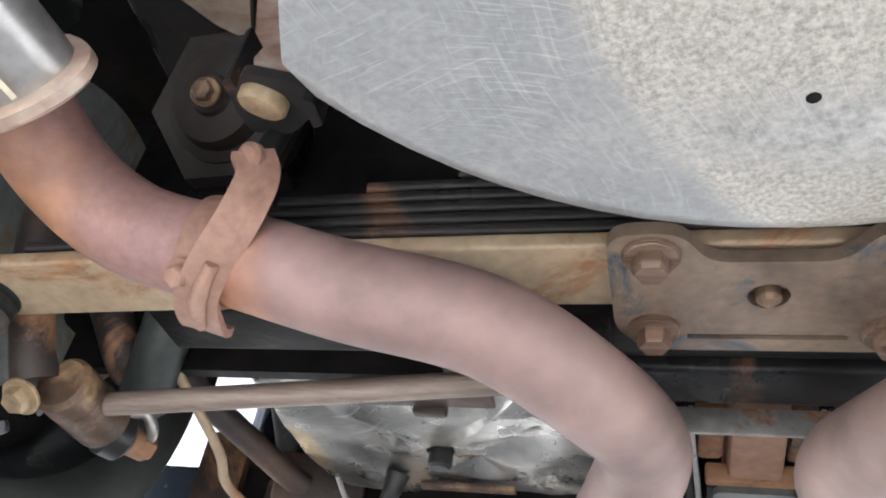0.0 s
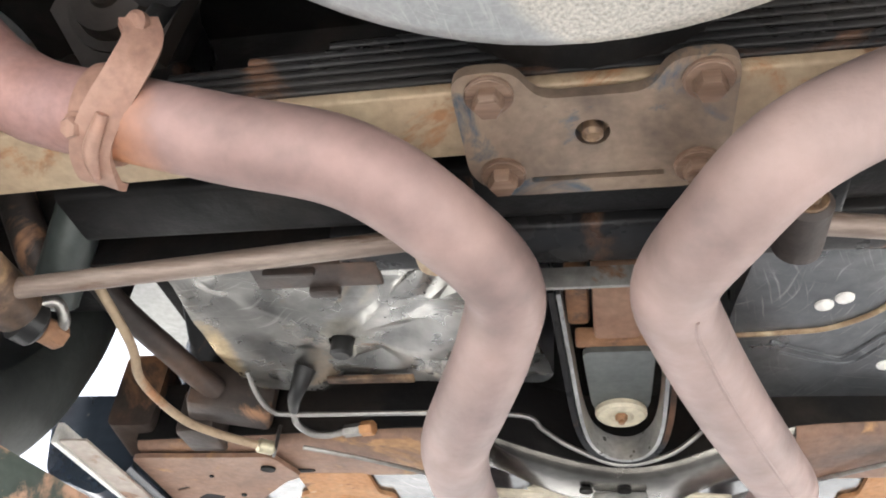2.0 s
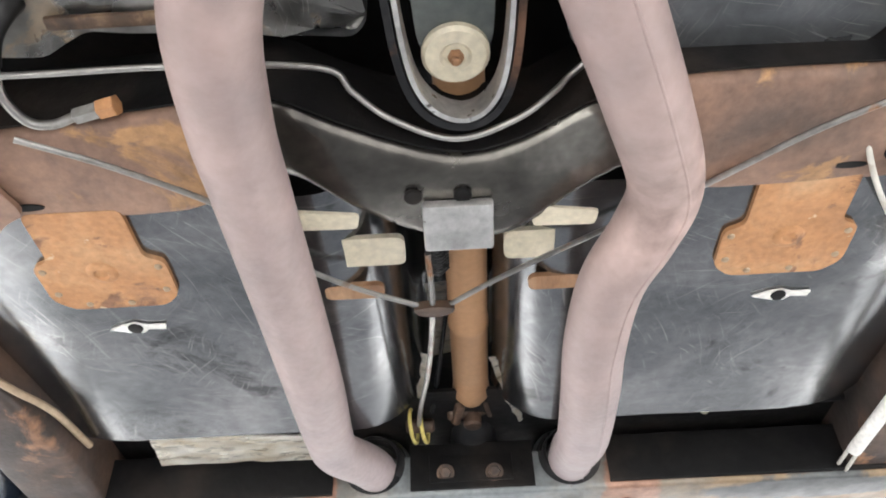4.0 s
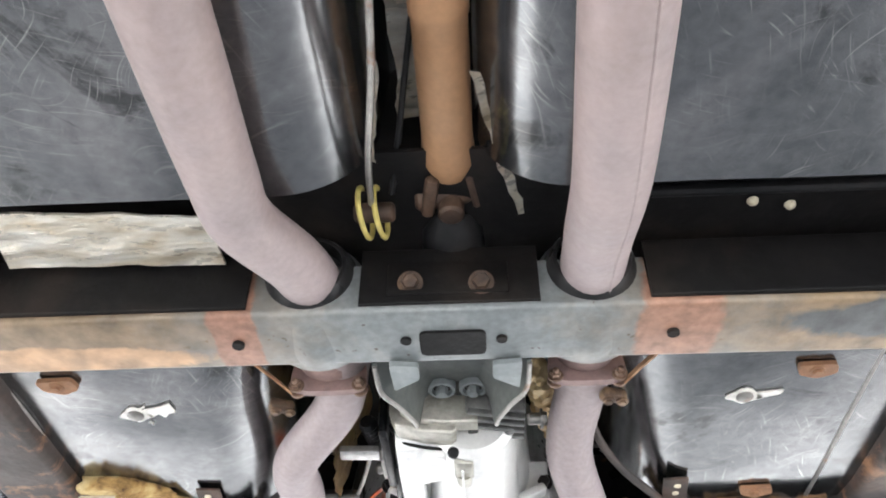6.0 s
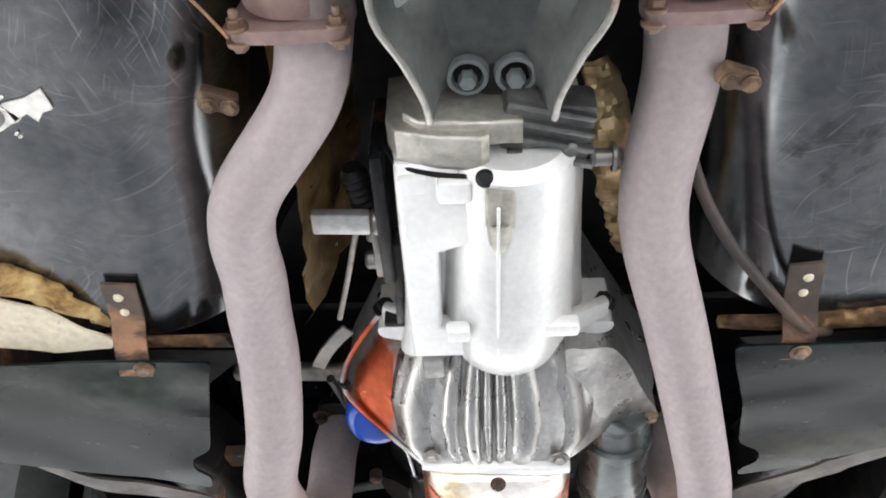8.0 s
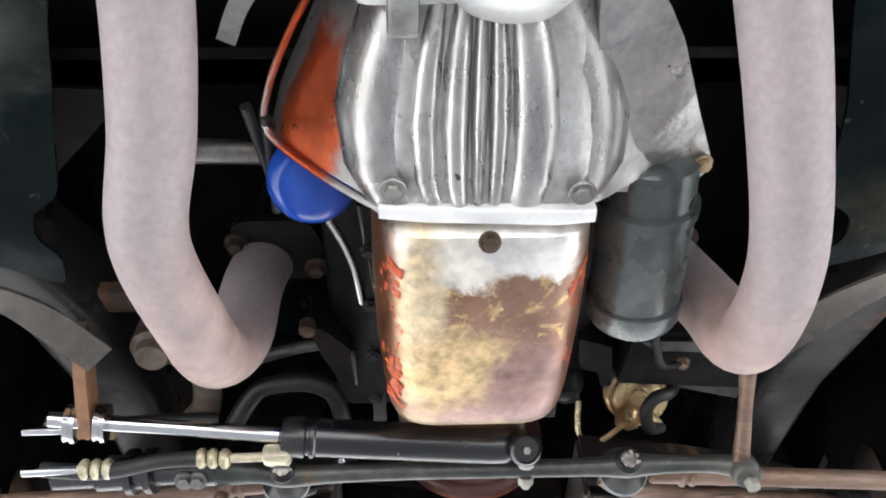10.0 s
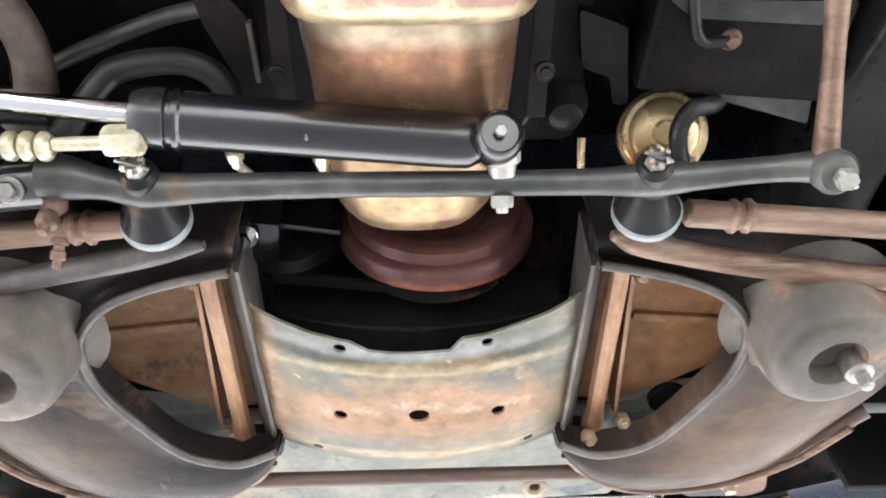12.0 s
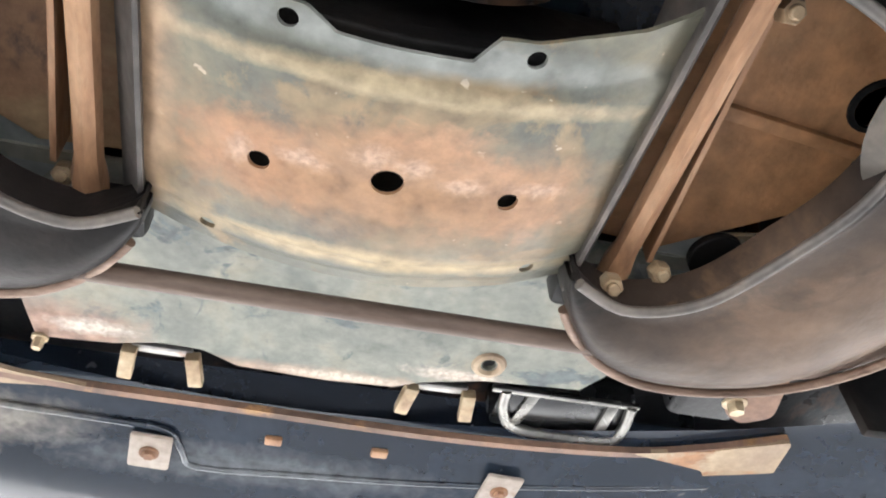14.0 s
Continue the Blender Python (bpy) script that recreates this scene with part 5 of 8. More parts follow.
bm = B()
loops = []
for y, w, z in ((0.042, 0.078, 1.752), (0.060, 0.078, 1.750), (0.092, 0.076, 1.750), (0.125, 0.060, 1.752), (0.160, 0.047, 1.756), (0.182, 0.044, 1.762)):
    loops.append([(x - 0.004, y, zz) for x, zz in ((-w - 0.004, z), (-w + 0.001, z), (-w * 0.86, z + 0.035), (-w * 0.55, z + 0.052), (w * 0.55, z + 0.052), (w * 0.86, z + 0.035), (w - 0.001, z), (w + 0.004, z), (w + 0.004, z + 0.004), (w * 0.95, z + 0.04), (w * 0.6, z + 0.058), (-w * 0.6, z + 0.058), (-w * 0.95, z + 0.04), (-w - 0.004, z + 0.004))])
rings(bm, loops)
part("cradle", bm, M_MOUNT, t)
for s in (-1, 1):
    bm = B()
    sweep(bm, [(s * w - 0.004, y, z - 0.001) for y, w, z in ((0.046, 0.080, 1.752), (0.092, 0.078, 1.750), (0.125, 0.062, 1.752), (0.160, 0.049, 1.756), (0.184, 0.046, 1.762))], 0.0028, 8, 4)
    # brighter steel along the flange imitates its lit edge
    part("rim", bm, M_STEEL, t, "bright rim standing for the lit edge")
for s in (-1, 1):
    bm = B()
    slab(bm, rounded([(s * 0.068, 0.035), (s * 0.038, 0.038), (s * 0.038, 0.062), (s * 0.066, 0.082)], 0.004, 3), 1.744, 1.750)
    part("ear", bm, M_GREY, t)
    bm = B()
    x = -0.021 if s < 0 else 0.016
    lathe(bm, (x, 0.172, 1.812), (x, 0.170, 1.7), [(0, 0.0170), (0.010, 0.0165), (0.012, 0.0155), (0.012, 0.0125), (0.004, 0.0115), (0.004, 0.0)], 28)
    ring = part("washer", bm, M_GREY, t, "grey cupped washer")
    bm = B()
    cyl(bm, (x, 0.172, 1.808), (x, 0.1718, 1.8055), 0.0112, 20, 0.0005)
    part("recess", bm, M_DARK, ring)
    bm = B()
    hexbolt(bm, (x, 0.174, 1.806), (0, 0, -1), 0.0075, 0.011, False)
    part("bolt", bm, M_GREY, t)
bm = B()
cyl(bm, (-0.003, 0.075, 1.806), (-0.003, 0.075, 1.798), 0.009, 16)
part("stud", bm, M_STEEL, t)

t = thing("transmission", "bright cast aluminium manual transmission case", "transmission", (0, 0.33, 1.76))
bm = B()
loops = []
for y, w, zb, rr in ((0.205, 0.060, 1.786, 0.02), (0.215, 0.072, 1.780, 0.02), (0.26, 0.080, 1.778, 0.02), (0.34, 0.083, 1.777, 0.02), (0.42, 0.088, 1.777, 0.02), (0.47, 0.094, 1.779, 0.02), (0.49, 0.098, 1.782, 0.02)):
    loops.append([(x, y, z) for x, z in rounded([(-w, zb), (w * 0.7, zb + 0.01), (w, zb + 0.05), (w * 0.95, zb + 0.2), (-w * 0.95, zb + 0.2)], rr, 4)])
rings(bm, loops)
part("case", bm, M_ALU, t)
bm = B()
loft(bm, [(-0.072, 0.192, 0.212, 1.786, 1.86), (-0.06, 0.192, 0.214, 1.775, 1.86), (-0.02, 0.192, 0.214, 1.770, 1.86), (0.02, 0.192, 0.214, 1.770, 1.86)], 0.004)
M_CASTDARK = surf("dark_cast_aluminium", [(0.07, 0.072, 0.072), (0.13, 0.132, 0.13), (0.22, 0.22, 0.21)], 18, (0.3, 0.5), 0.7, 0.2, 120)
M_YELLOWED = surf("yellowed_aluminium", [(0.26, 0.25, 0.205), (0.44, 0.43, 0.38), (0.60, 0.58, 0.52)], 22, (0.3, 0.5), 0.6, 0.2, 120)
part("tail_block", bm, M_YELLOWED, t)
bm = B()
loft(bm, [(-0.086, 0.200, 0.226, 1.790, 1.85), (-0.078, 0.199, 0.228, 1.772, 1.85), (-0.045, 0.199, 0.231, 1.763, 1.85), (-0.012, 0.199, 0.231, 1.759, 1.85), (-0.006, 0.199, 0.229, 1.764, 1.85)], 0.004)
part("tail_flange", bm, M_YELLOWED, t, "cream cast flange")
bm = B()
sweep(bm, [(-0.088, 0.229, 1.79), (-0.076, 0.231, 1.770), (-0.045, 0.234, 1.761), (-0.008, 0.234, 1.757)], 0.0022, 8)
part("gasket", bm, M_DARK, t)
for x, y, z, w, d, h in ((-0.034, 0.246, 1.757, 0.028, 0.022, 0.014), (-0.066, 0.244, 1.764, 0.026, 0.020, 0.014)):
    bm = B()
    box(bm, (x, y, z), (w, d, h), bev=0.004)
    part("bolt_boss", bm, M_ALU, t)
bm = B()
box(bm, (0.002, 0.256, 1.750), (0.024, 0.040, 0.022), bev=0.004)
sweep(bm, [(0.002, 0.27, 1.748), (0.002, 0.295, 1.748), (0.002, 0.312, 1.752)], [0.012, 0.010, 0.004], 14, 4)
part("drain_boss", bm, M_YELLOWED, t, "stained drain boss")
bm = B()
cyl(bm, (-0.010, 0.238, 1.760), (-0.010, 0.228, 1.748), 0.0075, 16)
part("drain_plug", bm, M_BLACK, t)
bm = B()
box(bm, (0.040, 0.212, 1.795), (0.072, 0.056, 0.032), (0, 0, 6), bev=0.006)
for k in range(4):
    box(bm, (0.042, 0.188 + 0.015 * k, 1.777), (0.070, 0.005, 0.008), (0, 0, 14), bev=0.0015)
cyl(bm, (0.058, 0.225, 1.784), (0.058, 0.225, 1.772), 0.007, 12)
part("adapter", bm, M_CASTDARK, t, "dark ribbed cast adapter")
# round lower body with a tapered nose
bm = B()
lathe(bm, (0.012, 0.225, 1.797), (0.010, 0.60, 1.797), [(0.0, 0.045), (0.008, 0.054), (0.05, 0.056), (0.14, 0.060), (0.19, 0.0625), (0.225, 0.060), (0.25, 0.052), (0.268, 0.036), (0.274, 0.01)], 40)
part("lower_body", bm, M_ALUGREY, t)
bm = B()
rings(bm, [[(x, y, z) for x, z in rounded([(-0.083, zb + 0.02), (-0.080, zb), (xr, zb), (xr + 0.002, zb + 0.02)], 0.005, 3)] for y, zb, xr in ((0.228, 1.768, -0.02), (0.24, 1.758, -0.02), (0.30, 1.752, -0.018), (0.312, 1.752, -0.050), (0.41, 1.752, -0.052), (0.425, 1.754, -0.03), (0.455, 1.756, -0.03), (0.468, 1.768, -0.03))])
part("side_rib", bm, M_ALU, t)
bm = B()
box(bm, (0.0, 0.35, 1.7385), (0.003, 0.20, 0.005), bev=0.0012)
part("casting_seam", bm, M_ALU, t)
bm = B()
slab(bm, rounded([(-0.12, 0.463), (0.12, 0.463), (0.118, 0.478), (0.07, 0.492), (-0.07, 0.492), (-0.118, 0.478)], 0.008, 3), 1.80, 1.86)
for s in (-1, 1):
    box(bm, (s * 0.085, 0.455, 1.80), (0.06, 0.03, 0.012), (0, s * -25, 0), bev=0.004)
part("flange", bm, M_ALU, t)
for s in (-1, 1):
    bm = B()
    hexbolt(bm, (s * 0.112, 0.466, 1.828), (0, -1, 0), 0.009, 0.01)
    part("flange_bolt", bm, M_BLACK, t)
for x, y in ((-0.036, 0.425), (0.05, 0.43)):
    bm = B()
    box(bm, (x, y - 0.02, 1.744 if x < 0 else 1.752), (0.022 if x < 0 else 0.05, 0.016, 0.016), bev=0.004)
    part("boss", bm, M_ALU, t)
bm = B()
cyl(bm, (0.082, 0.265, 1.815), (0.105, 0.265, 1.815), 0.008, 14)
hexbolt(bm, (0.10, 0.265, 1.815), (1, 0, 0), 0.009, 0.008)
part("filler_plug", bm, M_STEEL, t)
# shift linkage on the left
bm = B()
box(bm, (-0.098, 0.31, 1.83), (0.012, 0.15, 0.09), bev=0.004)
part("side_cover", bm, M_BLACK, t)
bm = B()
box(bm, (-0.137, 0.318, 1.802), (0.052, 0.024, 0.010), (0, 0, 3), bev=0.002)
part("shift_bracket", bm, M_BELL, t, "worn steel shift bracket")
bm = B()
lathe(bm, (-0.124, 0.272, 1.822), (-0.114, 0.335, 1.822), [(0, 0.009)] + [(0.004 + 0.004 * k, 0.0125 if k % 2 else 0.0105) for k in range(14)] + [(0.062, 0.009)], 16)
part("detent_spring", bm, M_BLACK, t, "black coiled detent spring")
bm = B()
box(bm, (-0.091, 0.392, 1.802), (0.008, 0.11, 0.026), (0, 0, 3), bev=0.002)
box(bm, (-0.099, 0.447, 1.802), (0.022, 0.008, 0.026), bev=0.002)
part("linkage_plate", bm, M_BLACK, t)
bm = B()
cyl(bm, (-0.11, 0.318, 1.802), (-0.092, 0.318, 1.802), 0.013, 16)
cyl(bm, (-0.122, 0.375, 1.81), (-0.095, 0.375, 1.81), 0.009, 14)
cyl(bm, (-0.118, 0.345, 1.812), (-0.095, 0.345, 1.812), 0.007, 12)
box(bm, (-0.108, 0.36, 1.81), (0.008, 0.06, 0.02), bev=0.002)
part("shift_lever", bm, M_STEEL, t)
bm = B()
sweep(bm, [(-0.125, 0.33, 1.803), (-0.135, 0.37, 1.80), (-0.15, 0.43, 1.81), (-0.16, 0.47, 1.82)], 0.003, 8)
part("shift_rod", bm, M_STEEL, t)

# ---- bell housing ----
t = thing("bell_housing", "ribbed cast aluminium bell housing with orange overspray", "bell housing", (0, 0.56, 1.75))


def bell_sec(y, k):
    """Half-hexagon section that widens forwards; k from 0 (rear) to 1 (front)."""
    w0, w1 = 0.07 + 0.008 * k, 0.105 + 0.07 * k
    zb = 1.79 - 0.046 * math.sin(k * math.pi / 2)
    zs = 1.86 - 0.02 * k
    return [(x, y, z) for x, z in rounded([(-w1, zs + 0.12), (-w1, zs), (-w0, zb), (w0 - 0.005, zb - 0.004), (w1 + 0.014 * k, zs - 0.008), (w1 + 0.014 * k, zs + 0.12)], 0.022, 4)]


bm = B()
rings(bm, [bell_sec(0.488 + 0.142 * k, k) for k in (0, 0.12, 0.28, 0.45, 0.62, 0.8, 0.92, 1.0)])
part("shell", bm, M_BELL, t)
STATIONS = ((0.066, 0.474, 1.800, 0.012), (0.080, 0.500, 1.781, 0.019), (0.092, 0.530, 1.763, 0.024), (0.099, 0.565, 1.750, 0.026), (0.094, 0.605, 1.744, 0.016), (0.084, 0.622, 1.744, 0.009), (0.078, 0.632, 1.746, 0.006))


def band(f0, f1, proud):
    """One shallow domed rib of the housing between two dark grooves."""
    bm = B()
    out = []
    for w, y, z, c in STATIONS:
        loop = []
        for u in (0.02, 0.08, 0.22, 0.40, 0.60, 0.78, 0.92, 0.98):
            f = f0 + (f1 - f0) * u
            loop.append((f * w - 0.004, y, z + c * f * f + 0.003 - (proud + 0.002) * min(1.0, math.sin(math.pi * u) * 1.25)))
        for f in (f1 - 0.02, f0 + 0.02):
            loop.append((f * w - 0.004, y, z + c * f * f + 0.024))
        out.append(loop)
    rings(bm, out)
    part("rib", bm, M_RIB, t)


for f0, f1, proud in ((-1.12, -0.60, 0.010), (-0.60, -0.35, 0.008), (-0.35, -0.13, 0.009), (-0.13, 0.0, 0.007), (0.0, 0.17, 0.007), (0.17, 0.59, 0.010), (0.59, 1.13, 0.010)):
    band(f0, f1, proud)
bm = B()
sweep(bm, [(-0.122, 0.490, 1.842), (-0.150, 0.540, 1.846), (-0.172, 0.590, 1.846), (-0.174, 0.622, 1.836), (-0.128, 0.633, 1.790), (-0.082, 0.635, 1.748)], 0.0032, 10, 5)
part("rim", bm, M_BELL, t, "worn rim of the housing")
bm = B()
slab(bm, rounded([(0.068, 0.476), (0.116, 0.484), (0.138, 0.520), (0.160, 0.575), (0.186, 0.632), (0.176, 0.650), (0.125, 0.650), (0.088, 0.640)], 0.010, 3), 0.0, 0.03, bend=lambda c: V(c.x, c.y, 1.772 + c.z + 0.30 * max(0.0, c.x - 0.085) + 0.05 * abs(c.y - 0.60) + 0.004 * noise.noise(V(c.x * 30, c.y * 30, 2))), cuts=3)
ear = part("starter_pad", bm, M_BELL, t, "pale cast pad over the starter")
bm = B()
hexbolt(bm, (0.176, 0.630, 1.798), (0.2, 0.1, -1), 0.006, 0.007)
part("bolt", bm, M_BOLT, ear)
bm = B()
loft(bm, [(-0.083, 0.626, 0.638, 1.739, 1.752), (-0.05, 0.626, 0.640, 1.736, 1.752), (0.05, 0.626, 0.640, 1.731, 1.752), (0.078, 0.626, 0.638, 1.732, 1.752)], 0.003)
part("lip", bm, M_ALU, t, "bright machined lip")
for x, y, z in ((-0.072, 0.612, 1.742), (0.066, 0.612, 1.736)):
    bm = B()
    hexbolt(bm, (x, y, z), (0, 0, -1), 0.007, 0.006)
    part("bolt", bm, M_STEEL, t)
bm = B()
box(bm, (-0.063, 0.492, 1.776), (0.022, 0.03, 0.02), bev=0.004)
part("boss", bm, M_CAST, t)

# ---- engine oil pan ----
t = thing("oil_pan", "heat-browned bronze steel oil pan with orange paint", "oil pan", (0, 0.78, 1.73))
bm = B()
loops = []
for y, w, zb, r in ((0.642, 0.074, 1.748, 0.012), (0.65, 0.080, 1.731, 0.02), (0.69, 0.082, 1.726, 0.022), (0.76, 0.083, 1.725, 0.022), (0.84, 0.081, 1.725, 0.024), (0.862, 0.079, 1.727, 0.024), (0.876, 0.077, 1.734, 0.022), (0.886, 0.075, 1.745, 0.022), (0.891, 0.073, 1.76, 0.02), (0.896, 0.072, 1.778, 0.02), (0.906, 0.072, 1.790, 0.02), (0.96, 0.071, 1.803, 0.025), (1.03, 0.068, 1.815, 0.03), (1.085, 0.062, 1.825, 0.03), (1.105, 0.054, 1.838, 0.03), (1.112, 0.04, 1.86, 0.03)):
    loops.append([(x, y, z) for x, z in rounded([(-w * 0.98, zb), (w * 0.98, zb), (w * 1.19, zb + max(0.10, 1.86 - zb)), (-w * 1.19, zb + max(0.10, 1.86 - zb))], r * 1.7, 5)])
rings(bm, loops)
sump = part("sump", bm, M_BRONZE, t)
for s in (-1, 1):
    bm = B()
    loft(bm, [(s * 0.094 - 0.007, 0.66, 1.0, 1.837, 1.842), (s * 0.094 + 0.007, 0.66, 1.0, 1.837, 1.842)], 0.002)
    part("flange", bm, M_DARK, t)
    for k in range(5):
        bm = B()
        hexbolt(bm, (s * 0.098, 0.68 + 0.07 * k, 1.836), (0, 0, -1), 0.005, 0.005)
        part("bolt", bm, M_BLACK, t)
bm = B()
sweep(bm, [(-0.104, 0.70, 1.84), (-0.094, 0.80, 1.839), (-0.081, 0.891, 1.839), (-0.073, 0.957, 1.839), (-0.068, 0.998, 1.84)], 0.0024, 8, 4)
part("rail_edge", bm, M_RELAY, t, "thin bright edge of the pan rail")
bm = B()
hexbolt(bm, (0.0, 0.653, 1.730), (0, -0.45, -1), 0.006, 0.008)
part("drain_plug", bm, M_CLEVIS, sump)
random.seed(4)
for s in (-1, 1):
    for k in range(29 if s < 0 else 17):
        y = 0.680 + 0.0058 * k if s < 0 else 0.690 + 0.0066 * k
        long = 0.715 < y < 0.80
        q = radians(random.uniform(48, 66) if long else random.uniform(44, 64))
        bm = B()
        box(bm, (0, 0, 0), (random.uniform(0.012, 0.024), random.uniform(0.007, 0.016) if long else random.uniform(0.004, 0.009), 0.0012), bev=0.0005, segs=1)
        for v in bm.verts:
            v.co.y += 0.003 * noise.noise(v.co * 160 + V(k, s, 0))
        bmesh.ops.rotate(bm, verts=bm.verts, matrix=Matrix.Rotation(random.uniform(-0.6, 0.0) * s, 3, "Z"))
        bmesh.ops.rotate(bm, verts=bm.verts, matrix=Matrix.Rotation(-s * q, 3, "Y"))
        bmesh.ops.translate(bm, verts=bm.verts, vec=(s * (0.0445 + 0.0388 * math.sin(q)), y, 1.7635 - 0.0388 * math.cos(q)))
        part("paint_streak", bm, M_RED, sump)

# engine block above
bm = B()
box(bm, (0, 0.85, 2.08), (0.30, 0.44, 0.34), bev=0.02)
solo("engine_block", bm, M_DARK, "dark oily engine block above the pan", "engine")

# starter motor
t = thing("starter_motor", "grey-black cylindrical starter motor", "starter", (0.135, 0.72, 1.8))
bm = B()
lathe(bm, (0.140, 0.625, 1.812), (0.149, 0.812, 1.806), [(0, 0.03), (0.006, 0.038), (0.045, 0.039), (0.047, 0.044), (0.057, 0.044), (0.059, 0.0415), (0.150, 0.0415), (0.151, 0.0405), (0.153, 0.0405), (0.154, 0.044), (0.172, 0.044), (0.180, 0.040), (0.184, 0.030), (0.185, 0.0)], 36)
part("body", bm, surf("starter_paint", [(0.05, 0.06, 0.06), (0.10, 0.115, 0.115), (0.2, 0.21, 0.2)], 9, (0.2, 0.38), 0.4, 0.1, 100), t)
bm = B()
sweep(bm, [(0.160, 0.812, 1.80), (0.176, 0.846, 1.862), (0.200, 0.888, 1.872), (0.213, 0.927, 1.872), (0.219, 0.948, 1.872), (0.228, 0.956, 1.872), (0.242, 0.954, 1.872)], 0.0045, 10)
part("cable", bm, M_RUBBER, t, "black cable")

# oil filter
bm = B()
lathe(bm, (-0.143, 0.662, 1.812), (-0.140, 0.69, 1.91), [(0, 0.0), (0.001, 0.022), (0.006, 0.031), (0.014, 0.037), (0.026, 0.039), (0.10, 0.039)], 36)
solo("oil_filter", bm, M_BLUE, "glossy blue oil filter canister", "oil filter")

# ---- front crossmember ----
t = thing("front_crossmember", "grey-green pressed front crossmember with rust blooms and holes", "crossmember", (0, 1.3, 1.82))
bm = B()
top = [(-0.158, 1.176), (-0.146, 1.190), (-0.126, 1.197), (-0.095, 1.206), (-0.083, 1.207), (-0.060, 1.210), (-0.044, 1.2235), (0.029, 1.2235), (0.040, 1.206), (0.077, 1.201), (0.12, 1.192), (0.145, 1.180), (0.157, 1.172)]


def dish(x, y, v):
    edge = 1.425 - 0.5 * x * x
    z = 1.8225 + 1.5 * x * x + (1.75 * (y - 1.316) ** 2 if y > 1.316 else -0.14 * (1.316 - y))
    z += 0.005 * (0.5 + 0.5 * math.tanh((1.244 - y - 0.9 * x * x) / 0.003))
    z += 0.004 * (0.5 + 0.5 * math.tanh((y - edge + 0.036) / 0.003)) + 0.004 * (0.5 + 0.5 * math.tanh((y - edge + 0.016) / 0.003))
    return z + 0.0012 * noise.noise(V(x * 25, y * 25, 4))


tl = []
for k in range(90):
    x = -0.157 + 0.313 * k / 89
    for a, b in zip(top, top[1:]):
        if a[0] <= x <= b[0] + 1e-6:
            tl.append(V(x, a[1] + (b[1] - a[1]) * (x - a[0]) / (b[0] - a[0]), 0))
            break
bl = [V(-0.153 + 0.306 * k / 89, 1.425 - 0.5 * (-0.153 + 0.306 * k / 89) ** 2, 0) for k in range(90)]
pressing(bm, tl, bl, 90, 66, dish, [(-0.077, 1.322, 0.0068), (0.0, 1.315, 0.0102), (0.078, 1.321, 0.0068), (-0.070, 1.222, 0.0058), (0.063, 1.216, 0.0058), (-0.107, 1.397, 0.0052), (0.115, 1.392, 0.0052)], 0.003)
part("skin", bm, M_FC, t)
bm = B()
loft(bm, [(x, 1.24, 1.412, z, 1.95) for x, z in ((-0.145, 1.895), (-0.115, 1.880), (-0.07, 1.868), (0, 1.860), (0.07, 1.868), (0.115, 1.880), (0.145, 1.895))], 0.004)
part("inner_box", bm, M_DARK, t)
for s in (-1, 1):
    bm = B()
    loops = []
    for y, z in ((1.135, 1.824), (1.20, 1.831), (1.30, 1.843), (1.412, 1.857)):
        loops.append([(s * x, y, zz) for x, zz in ((0.150, z), (0.153, z - 0.001), (0.171, z + 0.031), (0.158, 1.905), (0.153, 1.905))])
    rings(bm, loops)
    part("side_flange", bm, M_LIP, t, "grey worn side flange")
    bm = B()
    slab(bm, [(s * x, y) for x, y in ((0.165, 1.165), (0.34, 1.18), (0.365, 1.25), (0.352, 1.31), (0.34, 1.327), (0.232, 1.392), (0.165, 1.388))], 1.905, 1.915)
    tower = part("spring_tower", bm, M_TOWER, t, "rusty orange spring tower face")
    bm = B()
    lathe(bm, (s * 0.330, 1.240, 1.906), (s * 0.330, 1.240, 1.88), [(0, 0.022), (0.003, 0.021), (0.004, 0.017), (0.001, 0.016), (0.001, 0.0)], 22)
    part("access_hole", bm, M_DARK, tower, "dark round access hole")
    bm = B()
    ribbon(bm, [(s * 0.200, 1.165, 1.878), (s * 0.206, 1.28, 1.885), (s * 0.213, 1.385, 1.893)], 0.004, 0.036, (1, 0, 0))
    part("tower_flange", bm, M_SHAFT, t)
    bm = B()
    box(bm, (s * 0.285, 1.272, 1.904), (0.13, 0.012, 0.010), (0, 0, s * 6), bev=0.004)
    part("rib", bm, M_TOWER, t)


